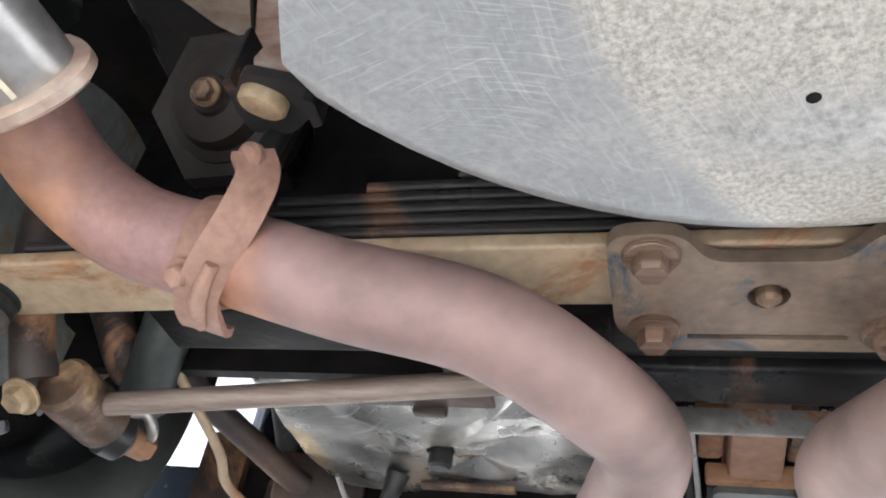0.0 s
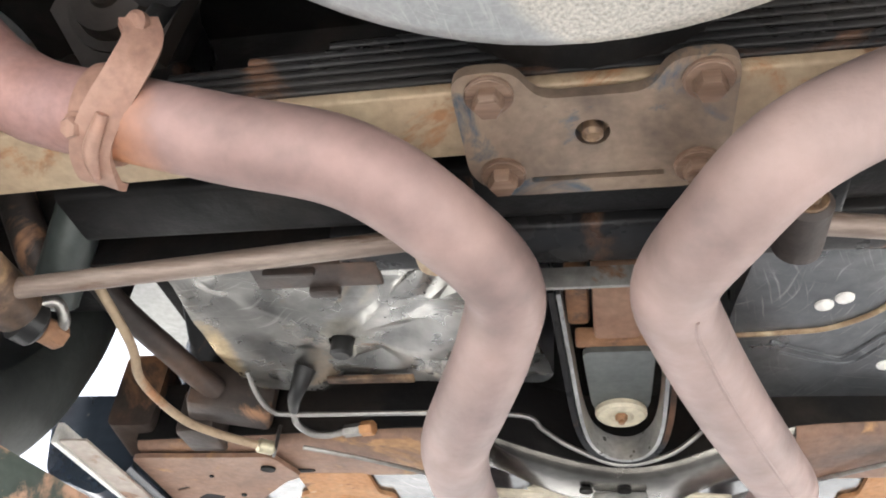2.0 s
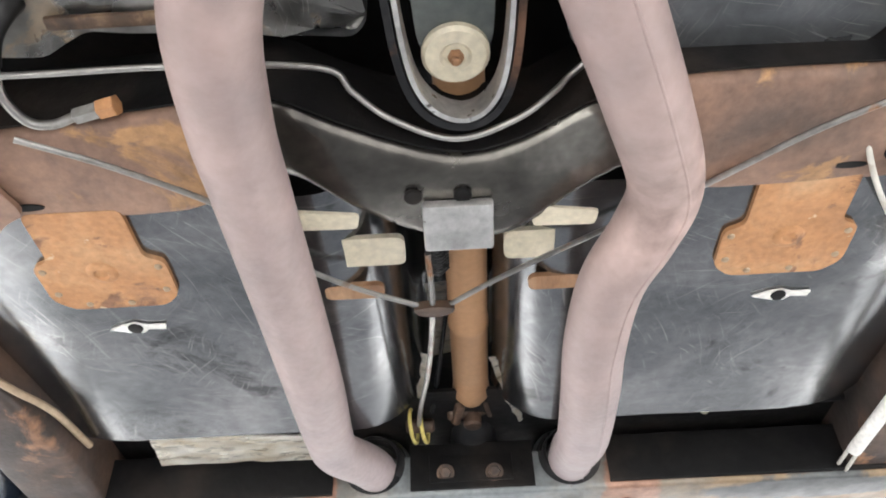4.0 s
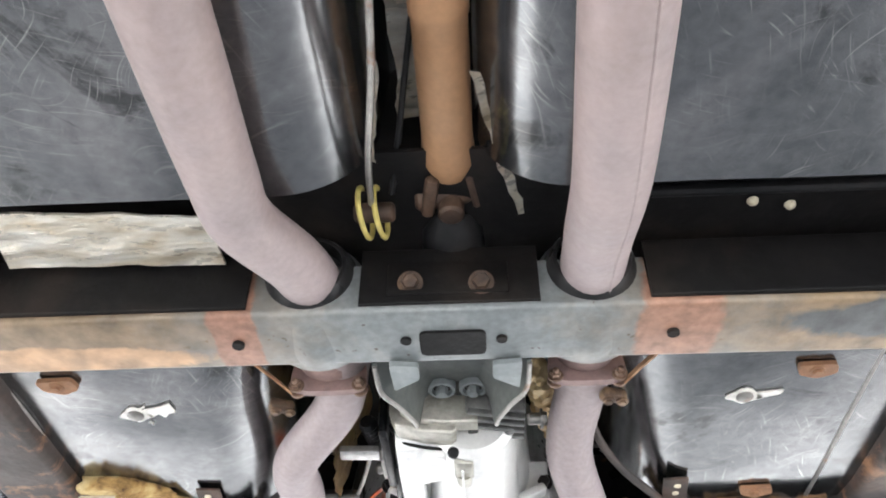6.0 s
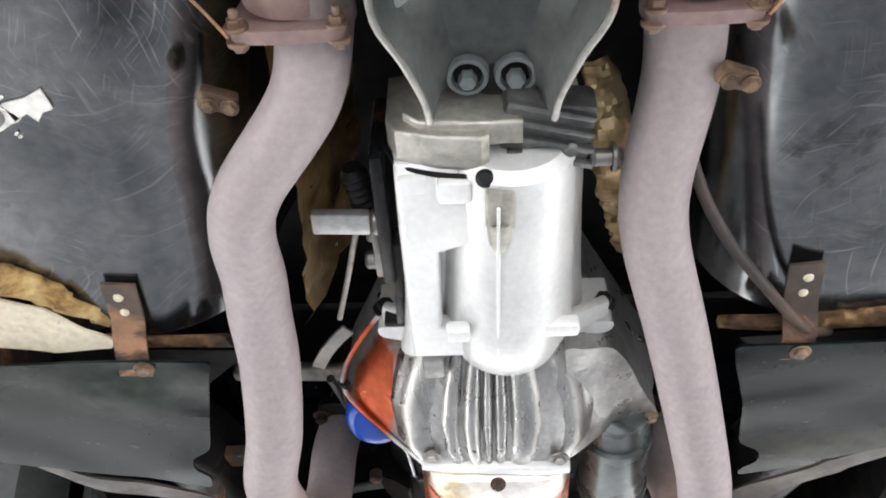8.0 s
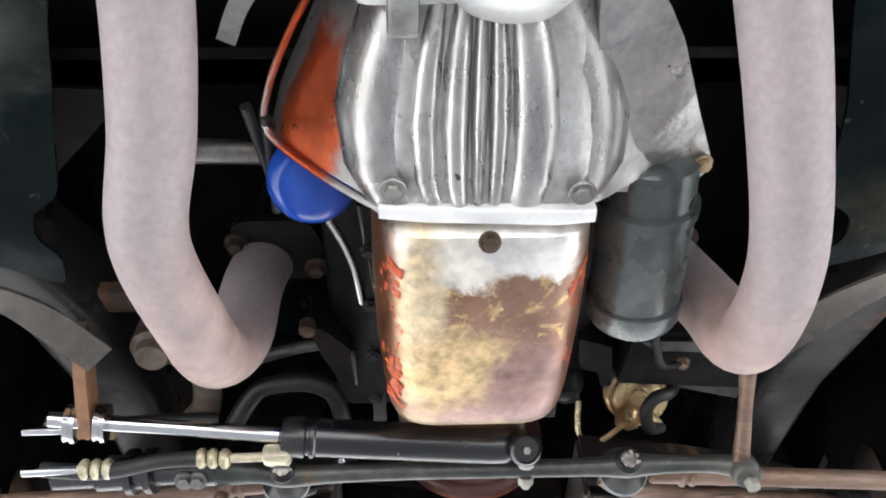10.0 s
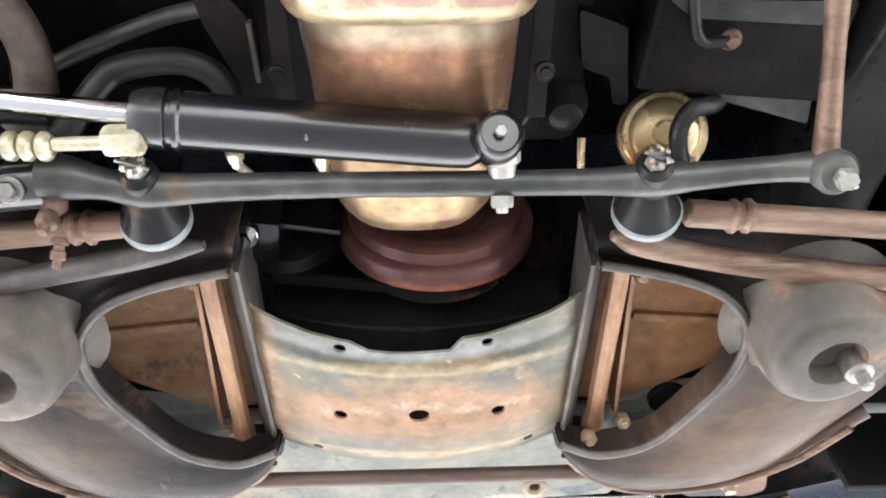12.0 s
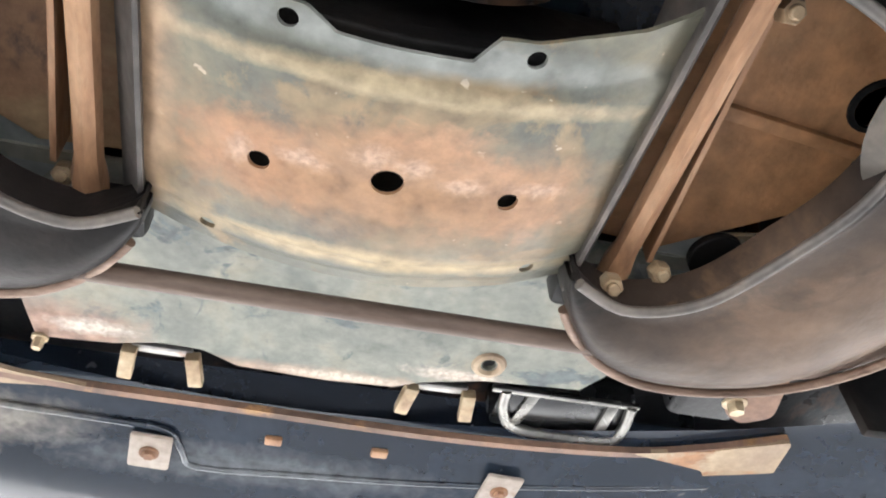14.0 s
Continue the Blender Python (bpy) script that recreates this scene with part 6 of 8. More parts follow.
# lower control arms
def control_arm(s):
    t = thing("lower_control_arm", "black stamped lower control arm around a rusty opening", "control arm", (s * 0.25, 1.3, 1.83), "lower control arms")
    bm = B()
    outer = [(0.148, 1.096), (0.20, 1.104), (0.28, 1.120), (0.37, 1.150), (0.47, 1.20), (0.52, 1.26), (0.51, 1.34), (0.46, 1.42), (0.425, 1.463), (0.38, 1.493), (0.335, 1.508), (0.285, 1.514), (0.24, 1.508), (0.195, 1.481), (0.166, 1.445), (0.150, 1.413), (0.146, 1.392)]
    hole = [(0.158, 1.386), (0.188, 1.399), (0.222, 1.392), (0.249, 1.373), (0.276, 1.328), (0.298, 1.282), (0.305, 1.236), (0.296, 1.199), (0.270, 1.170), (0.235, 1.1525), (0.197, 1.141), (0.174, 1.136)]
    inner = resample([(0.158, 1.133)] + hole[::-1] + [(0.148, 1.380)], 64)
    rim = resample(outer, 64)
    prof = ((0.0, 1.856), (0.0, 1.822), (0.012, 1.8185), (0.035, 1.820), (0.06, 1.830), (0.12, 1.834), (0.25, 1.832), (0.45, 1.829), (0.62, 1.829), (0.78, 1.834), (0.90, 1.844), (0.97, 1.858), (1.0, 1.885))
    loops = []
    for v, z in prof:
        row = []
        for a, b in zip(inner, rim):
            p = a.lerp(b, v)
            zz = z + 0.0015 * noise.noise(V(p.x * 18, p.y * 18, s)) + 0.010 * min(1.0, max(0.0, (p.x - 0.36) / 0.1)) + 0.055 * max(0.0, p.y - 1.20)
            row.append((s * p.x, p.y, zz))
        loops.append(row)
    rings(bm, loops, False, False)
    bmesh.ops.recalc_face_normals(bm, faces=bm.faces)
    bmesh.ops.solidify(bm, geom=bm.faces[:], thickness=0.003)
    part("arm", bm, M_ARM, t, angle=60)
    bm = B()
    sweep(bm, [(s * p.x, p.y, 1.8205 + 0.055 * max(0.0, p.y - 1.20)) for p in inner[::3]], 0.0042, 12, 2)
    part("lip", bm, M_LIP, t, "worn rolled edge")
    bm = B()
    sweep(bm, [(s * p.x, p.y, 1.851 + 0.055 * max(0.0, p.y - 1.20)) for p in rim[36:62:2]], 0.0045, 10, 2)
    # lighter brown than the arm, to draw the highlight on its lower edge
    part("lower_edge", bm, M_ROD, t, "brown lower edge with a painted highlight")
    bm = B()
    lathe(bm, (s * 0.362, 1.207, 1.842), (s * 0.365, 1.209, 1.75), [(0, 0.082), (0.010, 0.070), (0.020, 0.064), (0.060, 0.057), (0.068, 0.051), (0.070, 0.044), (0.070, 0.026), (0.050, 0.022), (0.045, 0.0)], 40)
    part("spring_cup", bm, surf("greyed_cup", [(0.038, 0.033, 0.028), (0.078, 0.066, 0.054), (0.14, 0.11, 0.085)], 8, (0.42, 0.6), 0.1, 0.12, 100, patch=((0.25, 0.16, 0.1), 8, 0.15, 0.0)), t, "worn grey-brown shock absorber cup")
    bm = B()
    cyl(bm, (s * 0.388, 1.222, 1.80), (s * 0.390, 1.224, 1.772), 0.014, 18)
    cyl(bm, (s * 0.390, 1.224, 1.774), (s * 0.391, 1.225, 1.758), 0.006, 12)
    part("shock_bush", bm, M_STEEL, t, "pale rubber shock bush with nut")
    # cross shaft and bolts
    bm = B()
    lathe(bm, (s * 0.183, 1.13, 1.846), (s * 0.190, 1.42, 1.877), [(0, 0.011), (0.02, 0.0125), (0.035, 0.0098), (0.245, 0.0098), (0.262, 0.0125), (0.29, 0.0125)], 8)
    part("shaft", bm, M_SHAFT, t, "rusty brown pivot shaft")
    for y in (1.150, 1.425):
        bm = B()
        box(bm, (s * 0.178, y + (0.008 if y > 1.3 else -0.026), 1.852 if y < 1.3 else 1.892), (0.05, 0.03, 0.03), bev=0.007)
        part("bushing", bm, M_RUBBER, t)
    bm = B()
    sweep(bm, [(s * 0.49, 1.27, 1.845), (s * 0.56, 1.26, 1.87), (s * 0.62, 1.245, 1.95), (s * 0.70, 1.24, 2.0)], [0.03, 0.026, 0.03, 0.035], 14)
    part("spindle", bm, M_RAIL, t, "dark steering knuckle")
    for x, y, z in (((0.172, 1.413, 1.876), (0.210, 1.406, 1.893), (0.203, 1.172, 1.862)) if s < 0 else ((0.181, 1.397, 1.858), (0.221, 1.391, 1.875), (0.206, 1.175, 1.862))):
        bm = B()
        hexbolt(bm, (s * x, y, z), (0, -0.35, -1), 0.0092 if x < 0.2 else 0.0085, 0.013, False, 0.004)
        part("bolt", bm, M_BOLT, t)
    return t


for s in (-1, 1):
    control_arm(s)

# sway bar
t = thing("sway_bar", "rusty brown sway bar across the nose", "sway bar", (0, 1.485, 1.87))
bm = B()
sweep(bm, [(-0.50, 1.40, 1.885), (-0.42, 1.46, 1.878), (-0.34, 1.475, 1.872), (0, 1.477, 1.87), (0.34, 1.475, 1.872), (0.42, 1.46, 1.878), (0.50, 1.40, 1.885)], 0.0088, 14, 6)
part("bar", bm, M_SWAY, t)
for x in (-0.31, 0.31):
    bm = B()
    lathe(bm, (x - 0.016, 1.4755, 1.871), (x + 0.016, 1.4755, 1.871), [(0, 0.0095), (0.001, 0.0165), (0.031, 0.0165), (0.032, 0.0095)], 18)
    part("bushing", bm, M_RUBBER, t)

# lower front panel
t = thing("front_valance_panel", "grey-green lower panel with rusty wavy edge", "valance panel", (0, 1.58, 1.93))
bm = B()
slab(bm, [(-0.30, 1.40), (0.30, 1.40), (0.265, 1.56), (0.240, 1.594), (0.145, 1.600), (0.088, 1.614), (0.064, 1.6255), (0.0, 1.629), (-0.082, 1.625), (-0.113, 1.610), (-0.150, 1.608), (-0.190, 1.617), (-0.256, 1.621), (-0.264, 1.58)], 1.925, 1.930, [(0.145, 1.577, 0.007)], bend=lambda c: V(c.x, c.y, c.z - 0.02 * max(0, (1.5 - c.y) / 0.1)))
part("panel", bm, surf("green_grey_valance", [(0.15, 0.16, 0.14), (0.22, 0.225, 0.19), (0.29, 0.265, 0.2)], 12, (0.4, 0.6), 0.15, 0.15, 100, patch=((0.10, 0.12, 0.12), 16, 0.2, 0.05), zones=(((0.0, 1.635, 1.93), (0.14, 0.018, 0.05), (0.36, 0.25, 0.18), 1.2, 30, 0.1), ((-0.24, 1.605, 1.93), (0.06, 0.026, 0.05), (0.30, 0.19, 0.14), 1.4, 40, 0.15), ((0.02, 1.622, 1.93), (0.05, 0.005, 0.05), (0.50, 0.42, 0.34), 2.0, 110, 0.15), ((-0.21, 1.600, 1.93), (0.025, 0.007, 0.05), (0.52, 0.45, 0.38), 2.2, 110, 0.15), ((0.12, 1.598, 1.93), (0.035, 0.006, 0.05), (0.50, 0.42, 0.35), 2.2, 110, 0.15))), t)
bm = B()
lathe(bm, (0.145, 1.577, 1.9255), (0.145, 1.577, 1.90), [(0, 0.017), (0.003, 0.015), (0.004, 0.011), (0.001, 0.008)], 22, cap=False)
part("dimple", bm, M_TAN, t, "rusted dimple round the hole")
for x, y, r in ((0.278, 1.391, 0.022),):
    bm = B()
    cyl(bm, (x, y, 1.907), (x, y, 1.899), r, 24, 0.001)
    part("drain_hole", bm, M_DARK, t, "round black opening")
for s in (-1, 1):
    bm = B()
    slab(bm, rounded([(s * 0.20, 1.385), (s * 0.36, 1.36), (s * 0.38, 1.44), (s * 0.25, 1.45)], 0.01, 3), 1.908, 1.912)
    part("side_panel", bm, M_DISC, t, "pale blue-grey side panel")


# bumper fascia
t = thing("front_fascia", "dark blue front fascia with rusty support bar and clips", "bumper", (0, 1.75, 1.95))
bm = B()
loops = []
for x in np.linspace(-0.75, 0.75, 19):
    y = 1.735 - 0.30 * x * x
    loops.append([(x, y - 0.02, 1.955), (x, y + 0.004, 1.953), (x, y + 0.014, 1.946), (x, y + 0.040, 1.944), (x, y + 0.050, 1.937), (x, y + 0.095, 1.933), (x, y + 0.104, 1.926), (x, y + 0.19, 1.922), (x, y + 0.27, 1.935), (x, y + 0.31, 2.0), (x, y + 0.31, 2.3)])
rings(bm, loops, False, False)
part("skin", bm, M_BODY, t)
bm = B()
ribbon(bm, [(-0.55, 1.60, 1.948), (-0.437, 1.662, 1.946), (-0.30, 1.700, 1.944), (-0.089, 1.710, 1.944), (0.145, 1.716, 1.944), (0.331, 1.704, 1.944), (0.42, 1.682, 1.945), (0.503, 1.652, 1.948)], 0.008, 0.008, (0.1, 1, 0), 6)
part("support_bar", bm, M_FRAMEBRN, t)
bm = B()
slab(bm, rounded([(-0.48, 1.632), (-0.406, 1.659), (-0.284, 1.694), (-0.215, 1.703), (-0.30, 1.713), (-0.372, 1.719), (-0.42, 1.716), (-0.47, 1.70)], 0.006, 3), 1.940, 1.945)
part("end_plate", bm, M_TAN, t, "brown rusted end plate")
bm = B()
slab(bm, rounded([(0.34, 1.700), (0.416, 1.682), (0.504, 1.647), (0.512, 1.722), (0.473, 1.743), (0.447, 1.757), (0.43, 1.715)], 0.008, 3), 1.940, 1.945)
part("end_plate", bm, M_TAN, t, "brown rusted end plate")
bm = B()
sweep(bm, [(-0.44, 1.712, 1.944), (-0.334, 1.742, 1.941), (-0.20, 1.752, 1.941), (-0.145, 1.757, 1.940), (-0.128, 1.782, 1.936), (-0.110, 1.806, 1.934), (0.0, 1.800, 1.934), (0.12, 1.792, 1.935), (0.25, 1.776, 1.936), (0.36, 1.757, 1.937), (0.445, 1.739, 1.938)], 0.0036, 10, 4)
part("fold", bm, M_BODY, t, "sharp fold catching the light")
for x, y in ((-0.037, 1.757), (0.075, 1.757)):
    bm = B()
    box(bm, (x, y, 1.943), (0.018, 0.012, 0.006), bev=0.002)
    part("rivet_tab", bm, M_SHAFT, t)
for x in (-0.153, 0.1155):
    for d in (-0.031, 0.031):
        bm = B()
        box(bm, (x + d, 1.662, 1.944), (0.014, 0.040, 0.012), (0, 0, 7 * (1 if d < 0 else -1)), bev=0.002)
        part("clip", bm, M_BOLT, t, "pale metal clip")
    bm = B()
    box(bm, (x, 1.645, 1.950), (0.056, 0.010, 0.006), bev=0.002)
    box(bm, (x, 1.652, 1.953), (0.036, 0.006, 0.004), bev=0.001)
    part("clip_bridge", bm, M_STEEL, t)
for x in (-0.159, 0.214):
    bm = B()
    box(bm, (x, 1.784, 1.932), (0.042, 0.056, 0.006), (0, 0, 4), bev=0.003)
    clip = part("clip_plate", bm, M_SILLTAN, t, "pale rusty clip plate")
    bm = B()
    hexbolt(bm, (x, 1.782, 1.929), (0, 0, -1), 0.007, 0.006)
    part("clip_bolt", bm, M_RUST, clip)
bm = B()
box(bm, (0.0, 1.66, 2.02), (1.3, 0.12, 0.05), bev=0.01)
part("inner_panel", bm, M_BLACK, t)

# crankshaft balancer and pulley
t = thing("crankshaft_balancer", "maroon iron crankshaft balancer and black pulley", "balancer", (0.023, 1.16, 1.99))
bm = B()
lathe(bm, (0.020, 1.150, 1.950), (0.020, 1.25, 1.950), [(0.016, 0.0), (0.016, 0.050), (0.002, 0.062), (0.0, 0.066), (0.0, 0.080), (0.003, 0.085), (0.014, 0.0865), (0.0165, 0.0945), (0.020, 0.097), (0.036, 0.097), (0.040, 0.092), (0.040, 0.0)], 56)
part("balancer", bm, M_BALANCER, t)
bm = B()
lathe(bm, (0.020, 1.193, 1.950), (0.020, 1.25, 1.950), [(0, 0.05), (0.002, 0.078), (0.010, 0.066), (0.018, 0.080), (0.022, 0.080), (0.024, 0.0)], 40)
part("pulley", bm, M_BLACK, t)

# ---- steering ----
t = thing("power_steering_cylinder", "satin black power steering ram with bright rod", "steering ram", (-0.06, 0.975, 1.78))
bm = B()
a, b = V(-0.198, 0.9735, 1.800), V(0.052, 0.998, 1.798)
lathe(bm, a, b, [(0, 0.012), (0.003, 0.0195), (0.010, 0.0215), (0.026, 0.0225), (0.028, 0.020), (0.031, 0.020), (0.032, 0.0225), (0.036, 0.0225), (0.038, 0.0205), (0.222, 0.0202), (0.240, 0.0196), (0.25, 0.014)], 32)
part("barrel", bm, M_GLOSS, t)
bm = B()
lathe(bm, b + V(0.006, 0.020, 0.020), b + V(0.009, -0.022, -0.022), [(0, 0.010), (0.004, 0.014), (0.016, 0.0165), (0.028, 0.0185), (0.050, 0.0185), (0.055, 0.0165), (0.057, 0.0145), (0.054, 0.013), (0.054, 0.0)], 28)
socket = part("ball_socket", bm, M_GLOSS, t)
bm = B()
hexbolt(bm, b + V(0.0088, -0.019, -0.019), (0.03, -0.7, -0.7), 0.0045, 0.006, False)
part("grease_nipple", bm, M_STEEL, socket)
bm = B()
lathe(bm, (0.0635, 1.002, 1.797), (0.065, 1.022, 1.790), [(0, 0.011), (0.003, 0.0145), (0.010, 0.0145), (0.013, 0.011), (0.021, 0.0095)], 24)
part("stud_collar", bm, M_YELLOWED, t, "pale greenish stud collar")
bm = B()
hexbolt(bm, (0.065, 1.034, 1.784), (0, 0.75, -0.5), 0.0085, 0.010, False, 0.004)
part("stud_nut", bm, M_YELLOWED, t)
bm = B()
cyl(bm, (-0.43, 0.9395, 1.802), (-0.196, 0.9725, 1.80), 0.0085, 18)
part("piston_rod", bm, M_CHROME, t, "bright polished rod")
bm = B()
box(bm, (-0.200, 0.983, 1.783), (0.030, 0.020, 0.018), bev=0.005)
cyl(bm, (-0.250, 0.985, 1.782), (-0.20, 0.984, 1.782), 0.005, 12)
for k in range(3):
    cyl(bm, (-0.284 + 0.012 * k, 0.987, 1.784 - 0.0006 * k), (-0.2735 + 0.012 * k, 0.987, 1.784 - 0.0006 * k), 0.0105, 14)
part("hose_fitting", bm, M_ZINC, t, "yellow zinc hose fitting")
bm = B()
sweep(bm, [(-0.28, 0.987, 1.784), (-0.32, 0.988, 1.783), (-0.36, 1.000, 1.783), (-0.40, 1.008, 1.785), (-0.45, 1.008, 1.79)], 0.0085, 12)
part("hose", bm, M_RUBBER, t)

t = thing("relay_rod", "black forged steering relay rod with ball joints", "steering rod", (0, 1.02, 1.79))
bm = B()
sweep(bm, [(-0.268, 1.015, 1.790), (-0.252, 1.017, 1.790), (-0.222, 1.024, 1.790), (-0.196, 1.029, 1.790), (-0.150, 1.028, 1.790), (-0.068, 1.027, 1.790), (0.063, 1.028, 1.790), (0.140, 1.028, 1.790), (0.177, 1.027, 1.790), (0.215, 1.022, 1.787), (0.262, 1.013, 1.780), (0.294, 1.005, 1.770)], [0.0165, 0.0165, 0.0115, 0.0135, 0.011, 0.0098, 0.0098, 0.0105, 0.0135, 0.0105, 0.0098, 0.0125], 18, 4)
part("rod", bm, M_RELAY, t)
for x, k in ((-0.198, -0.006), (0.176, 0.012)):
    bm = B()
    lathe(bm, (x, 1.010, 1.786), (x + k, 1.096, 1.822), [(0, 0.010), (0.004, 0.0145), (0.026, 0.0155), (0.030, 0.013), (0.034, 0.0155), (0.047, 0.0210), (0.060, 0.0265), (0.063, 0.0250)], 32)
    joint = part("ball_joint", bm, M_BLACK, t)
    bm = B()
    d = V(k, 0.086, 0.036).normalized()
    lathe(bm, V(x, 1.010, 1.786) + d * 0.060, V(x, 1.010, 1.786) + d * 0.07, [(0, 0.0262), (0.002, 0.0278), (0.008, 0.0278), (0.011, 0.0245), (0.012, 0.0)], 32)
    part("boot_rim", bm, M_GREY, joint, "pale greasy boot rim")
    bm = B()
    hexbolt(bm, (x, 1.011, 1.7865), (0, -0.85, -0.5), 0.0085, 0.009, False)
    for q in range(6):
        g = q * math.pi / 3 + 0.5
        box(bm, (x + 0.007 * math.cos(g), 1.001 - 0.0035 * math.sin(g), 1.7805 + 0.006 * math.sin(g)), (0.004, 0.005, 0.004), (30, 0, 0), bev=0.0008)
    box(bm, (x, 1.001, 1.780), (0.024, 0.0025, 0.0025), (0, 0, 20), bev=0.0006)
    part("castle_nut", bm, M_STEEL, joint)
bm = B()
lathe(bm, (0.296, 1.009, 1.779), (0.296, 1.0, 1.748), [(0, 0.012), (0.004, 0.0155), (0.022, 0.0165), (0.027, 0.013), (0.030, 0.0)], 22)
part("end_eye", bm, M_RELAY, t)
bm = B()
hexbolt(bm, (0.296, 1.0, 1.748), (0, -0.2, -1), 0.008, 0.01, False)
box(bm, (0.296, 0.998, 1.742), (0.022, 0.003, 0.003), (0, 0, 40), bev=0.0006)
part("castle_nut", bm, M_YELLOWED, t, "bright castle nut with split pin")

t = thing("pitman_arm", "rusty brown forged idler arm", "steering arm", (0.285, 0.93, 1.79))
bm = B()
sweep(bm, [(0.280, 0.872, 1.806), (0.286, 0.93, 1.79), (0.293, 1.0, 1.772)], [0.0095, 0.0075, 0.0095], 14)
part("arm", bm, M_ROD, t)
bm = B()
lathe(bm, (0.279, 0.864, 1.84), (0.279, 0.858, 1.78), [(0, 0.018), (0.03, 0.019), (0.032, 0.0225), (0.044, 0.0225), (0.044, 0.018), (0.04, 0.017), (0.04, 0.0)], 26)
part("eye", bm, M_TAN, t)

# left forged steering arm
t = thing("steering_gear_arm", "brown forged steering gear arm", "steering arm", (-0.30, 0.95, 1.85))
bm = B()
sweep(bm, [(-0.325, 0.90, 1.868), (-0.300, 0.905, 1.86), (-0.282, 0.94, 1.858), (-0.285, 0.985, 1.855), (-0.30, 1.01, 1.85)], [0.02, 0.017, 0.015, 0.016, 0.018], 14)
part("arm", bm, M_GEARARM, t)
bm = B()
lathe(bm, (-0.326, 0.90, 1.885), (-0.326, 0.895, 1.84), [(0, 0.024), (0.03, 0.024), (0.034, 0.018), (0.044, 0.016), (0.045, 0.0)], 22)
part("socket", bm, M_GEARARM, t)

# tie rods
for s in (-1, 1):
    t = thing("tie_rod", "rusty tie rod with threaded sleeve", "tie rod", (s * 0.3, 1.06, 1.80), "tie rods")
    bm = B()
    cyl(bm, (s * 0.215, 1.072, 1.81), (s * 0.62, 1.112, 1.812), 0.0115, 16)
    part("rod", bm, M_ROD, t)
    bm = B()
    for x in (0.25, 0.262):
        cyl(bm, (s * x, 1.0755, 1.81), (s * (x + 0.008), 1.0765, 1.81), 0.0145, 16)
    if s < 0:
        lathe(bm, (-0.276, 1.078, 1.806), (-0.279, 1.098, 1.786), [(0, 0.004), (0.004, 0.007), (0.009, 0.007), (0.010, 0.0045), (0.014, 0.0045), (0.015, 0.006), (0.021, 0.006), (0.022, 0.0035), (0.028, 0.0035)], 10)
    part("clamp", bm, M_ROD, t)

# fuel pump
t = thing("fuel_pump", "gold zinc-plated mechanical fuel pump", "fuel pump", (0.215, 1.04, 1.89))
bm = B()
p, q = V(0.230, 1.097, 1.973), V(0.222, 1.055, 1.908)
lathe(bm, p, q, [(0, 0.02), (0.02, 0.03), (0.040, 0.034), (0.044, 0.0385), (0.051, 0.0405), (0.056, 0.0395), (0.058, 0.035), (0.061, 0.035), (0.063, 0.0385), (0.069, 0.0385), (0.071, 0.036), (0.071, 0.032), (0.074, 0.030), (0.076, 0.027), (0.077, 0.012), (0.080, 0.010), (0.080, 0.0)], 40)
part("housing", bm, M_GOLD, t)
bm = B()
sweep(bm, [(0.258, 1.020, 1.90), (0.246, 1.015, 1.882), (0.228, 1.014, 1.874), (0.220, 1.030, 1.872), (0.223, 1.051, 1.872), (0.232, 1.071, 1.874), (0.248, 1.080, 1.882)], 0.0078, 14)
part("hose", bm, M_RUBBER, t, "black rubber hose loop")
bm = B()
box(bm, (0.206, 1.073, 1.888), (0.024, 0.020, 0.018), (20, 0, 35), bev=0.003)
cyl(bm, (0.215, 1.066, 1.900), (0.206, 1.073, 1.888), 0.009, 14)
cyl(bm, (0.232, 1.072, 1.896), (0.246, 1.080, 1.880), 0.0085, 14)
part("port", bm, M_GOLD, t, "gold hexagonal port blocks")
bm = B()
sweep(bm, [(0.205, 1.074, 1.886), (0.193, 1.081, 1.880), (0.182, 1.096, 1.880), (0.168, 1.112, 1.882), (0.154, 1.108, 1.888), (0.148, 1.088, 1.896), (0.148, 1.06, 1.91)], 0.0036, 8)
part("fuel_line", bm, M_GOLD, t)

# ---- rear wheel on the left ----
t = thing("wheel", "black tyre on a dark steel wheel", "wheel", (-0.74, -1.045, 1.958))
c = V(-0.74, -1.045, 1.958)
bm = B()
lathe(bm, c + V(0.10, 0, 0), c + V(-0.2, 0, 0), [(0.012, 0.235), (0.0, 0.245), (-0.004, 0.262), (-0.001, 0.29), (0.012, 0.322), (0.034, 0.345), (0.17, 0.345), (0.19, 0.31), (0.20, 0.25), (0.19, 0.235)], 80, cap=False)
part("tyre", bm, surf("dusty_tyre", [(0.022, 0.025, 0.024), (0.04, 0.045, 0.042), (0.06, 0.064, 0.058)], 7, (0.5, 0.7), 0.0, 0.12, 120), t)
bm = B()
lathe(bm, c + V(0.095, 0, 0), c + V(-0.2, 0, 0), [(0.0, 0.250), (0.004, 0.238), (0.02, 0.228), (0.05, 0.222), (0.15, 0.215)], 72, cap=False)
part("rim", bm, surf("grey_rim_paint", [(0.03, 0.034, 0.034), (0.07, 0.075, 0.075)], 7, (0.25, 0.4), 0.4, 0.05, 90), t, "dark grey rim barrel")
bm = B()
lathe(bm, c + V(0.10, 0, 0), c + V(-0.2, 0, 0), [(0.0, 0.05), (0.002, 0.158), (0.016, 0.16), (0.02, 0.05)], 56)
part("brake_disc", bm, M_DISC, t, "grey brake disc")
bm = B()
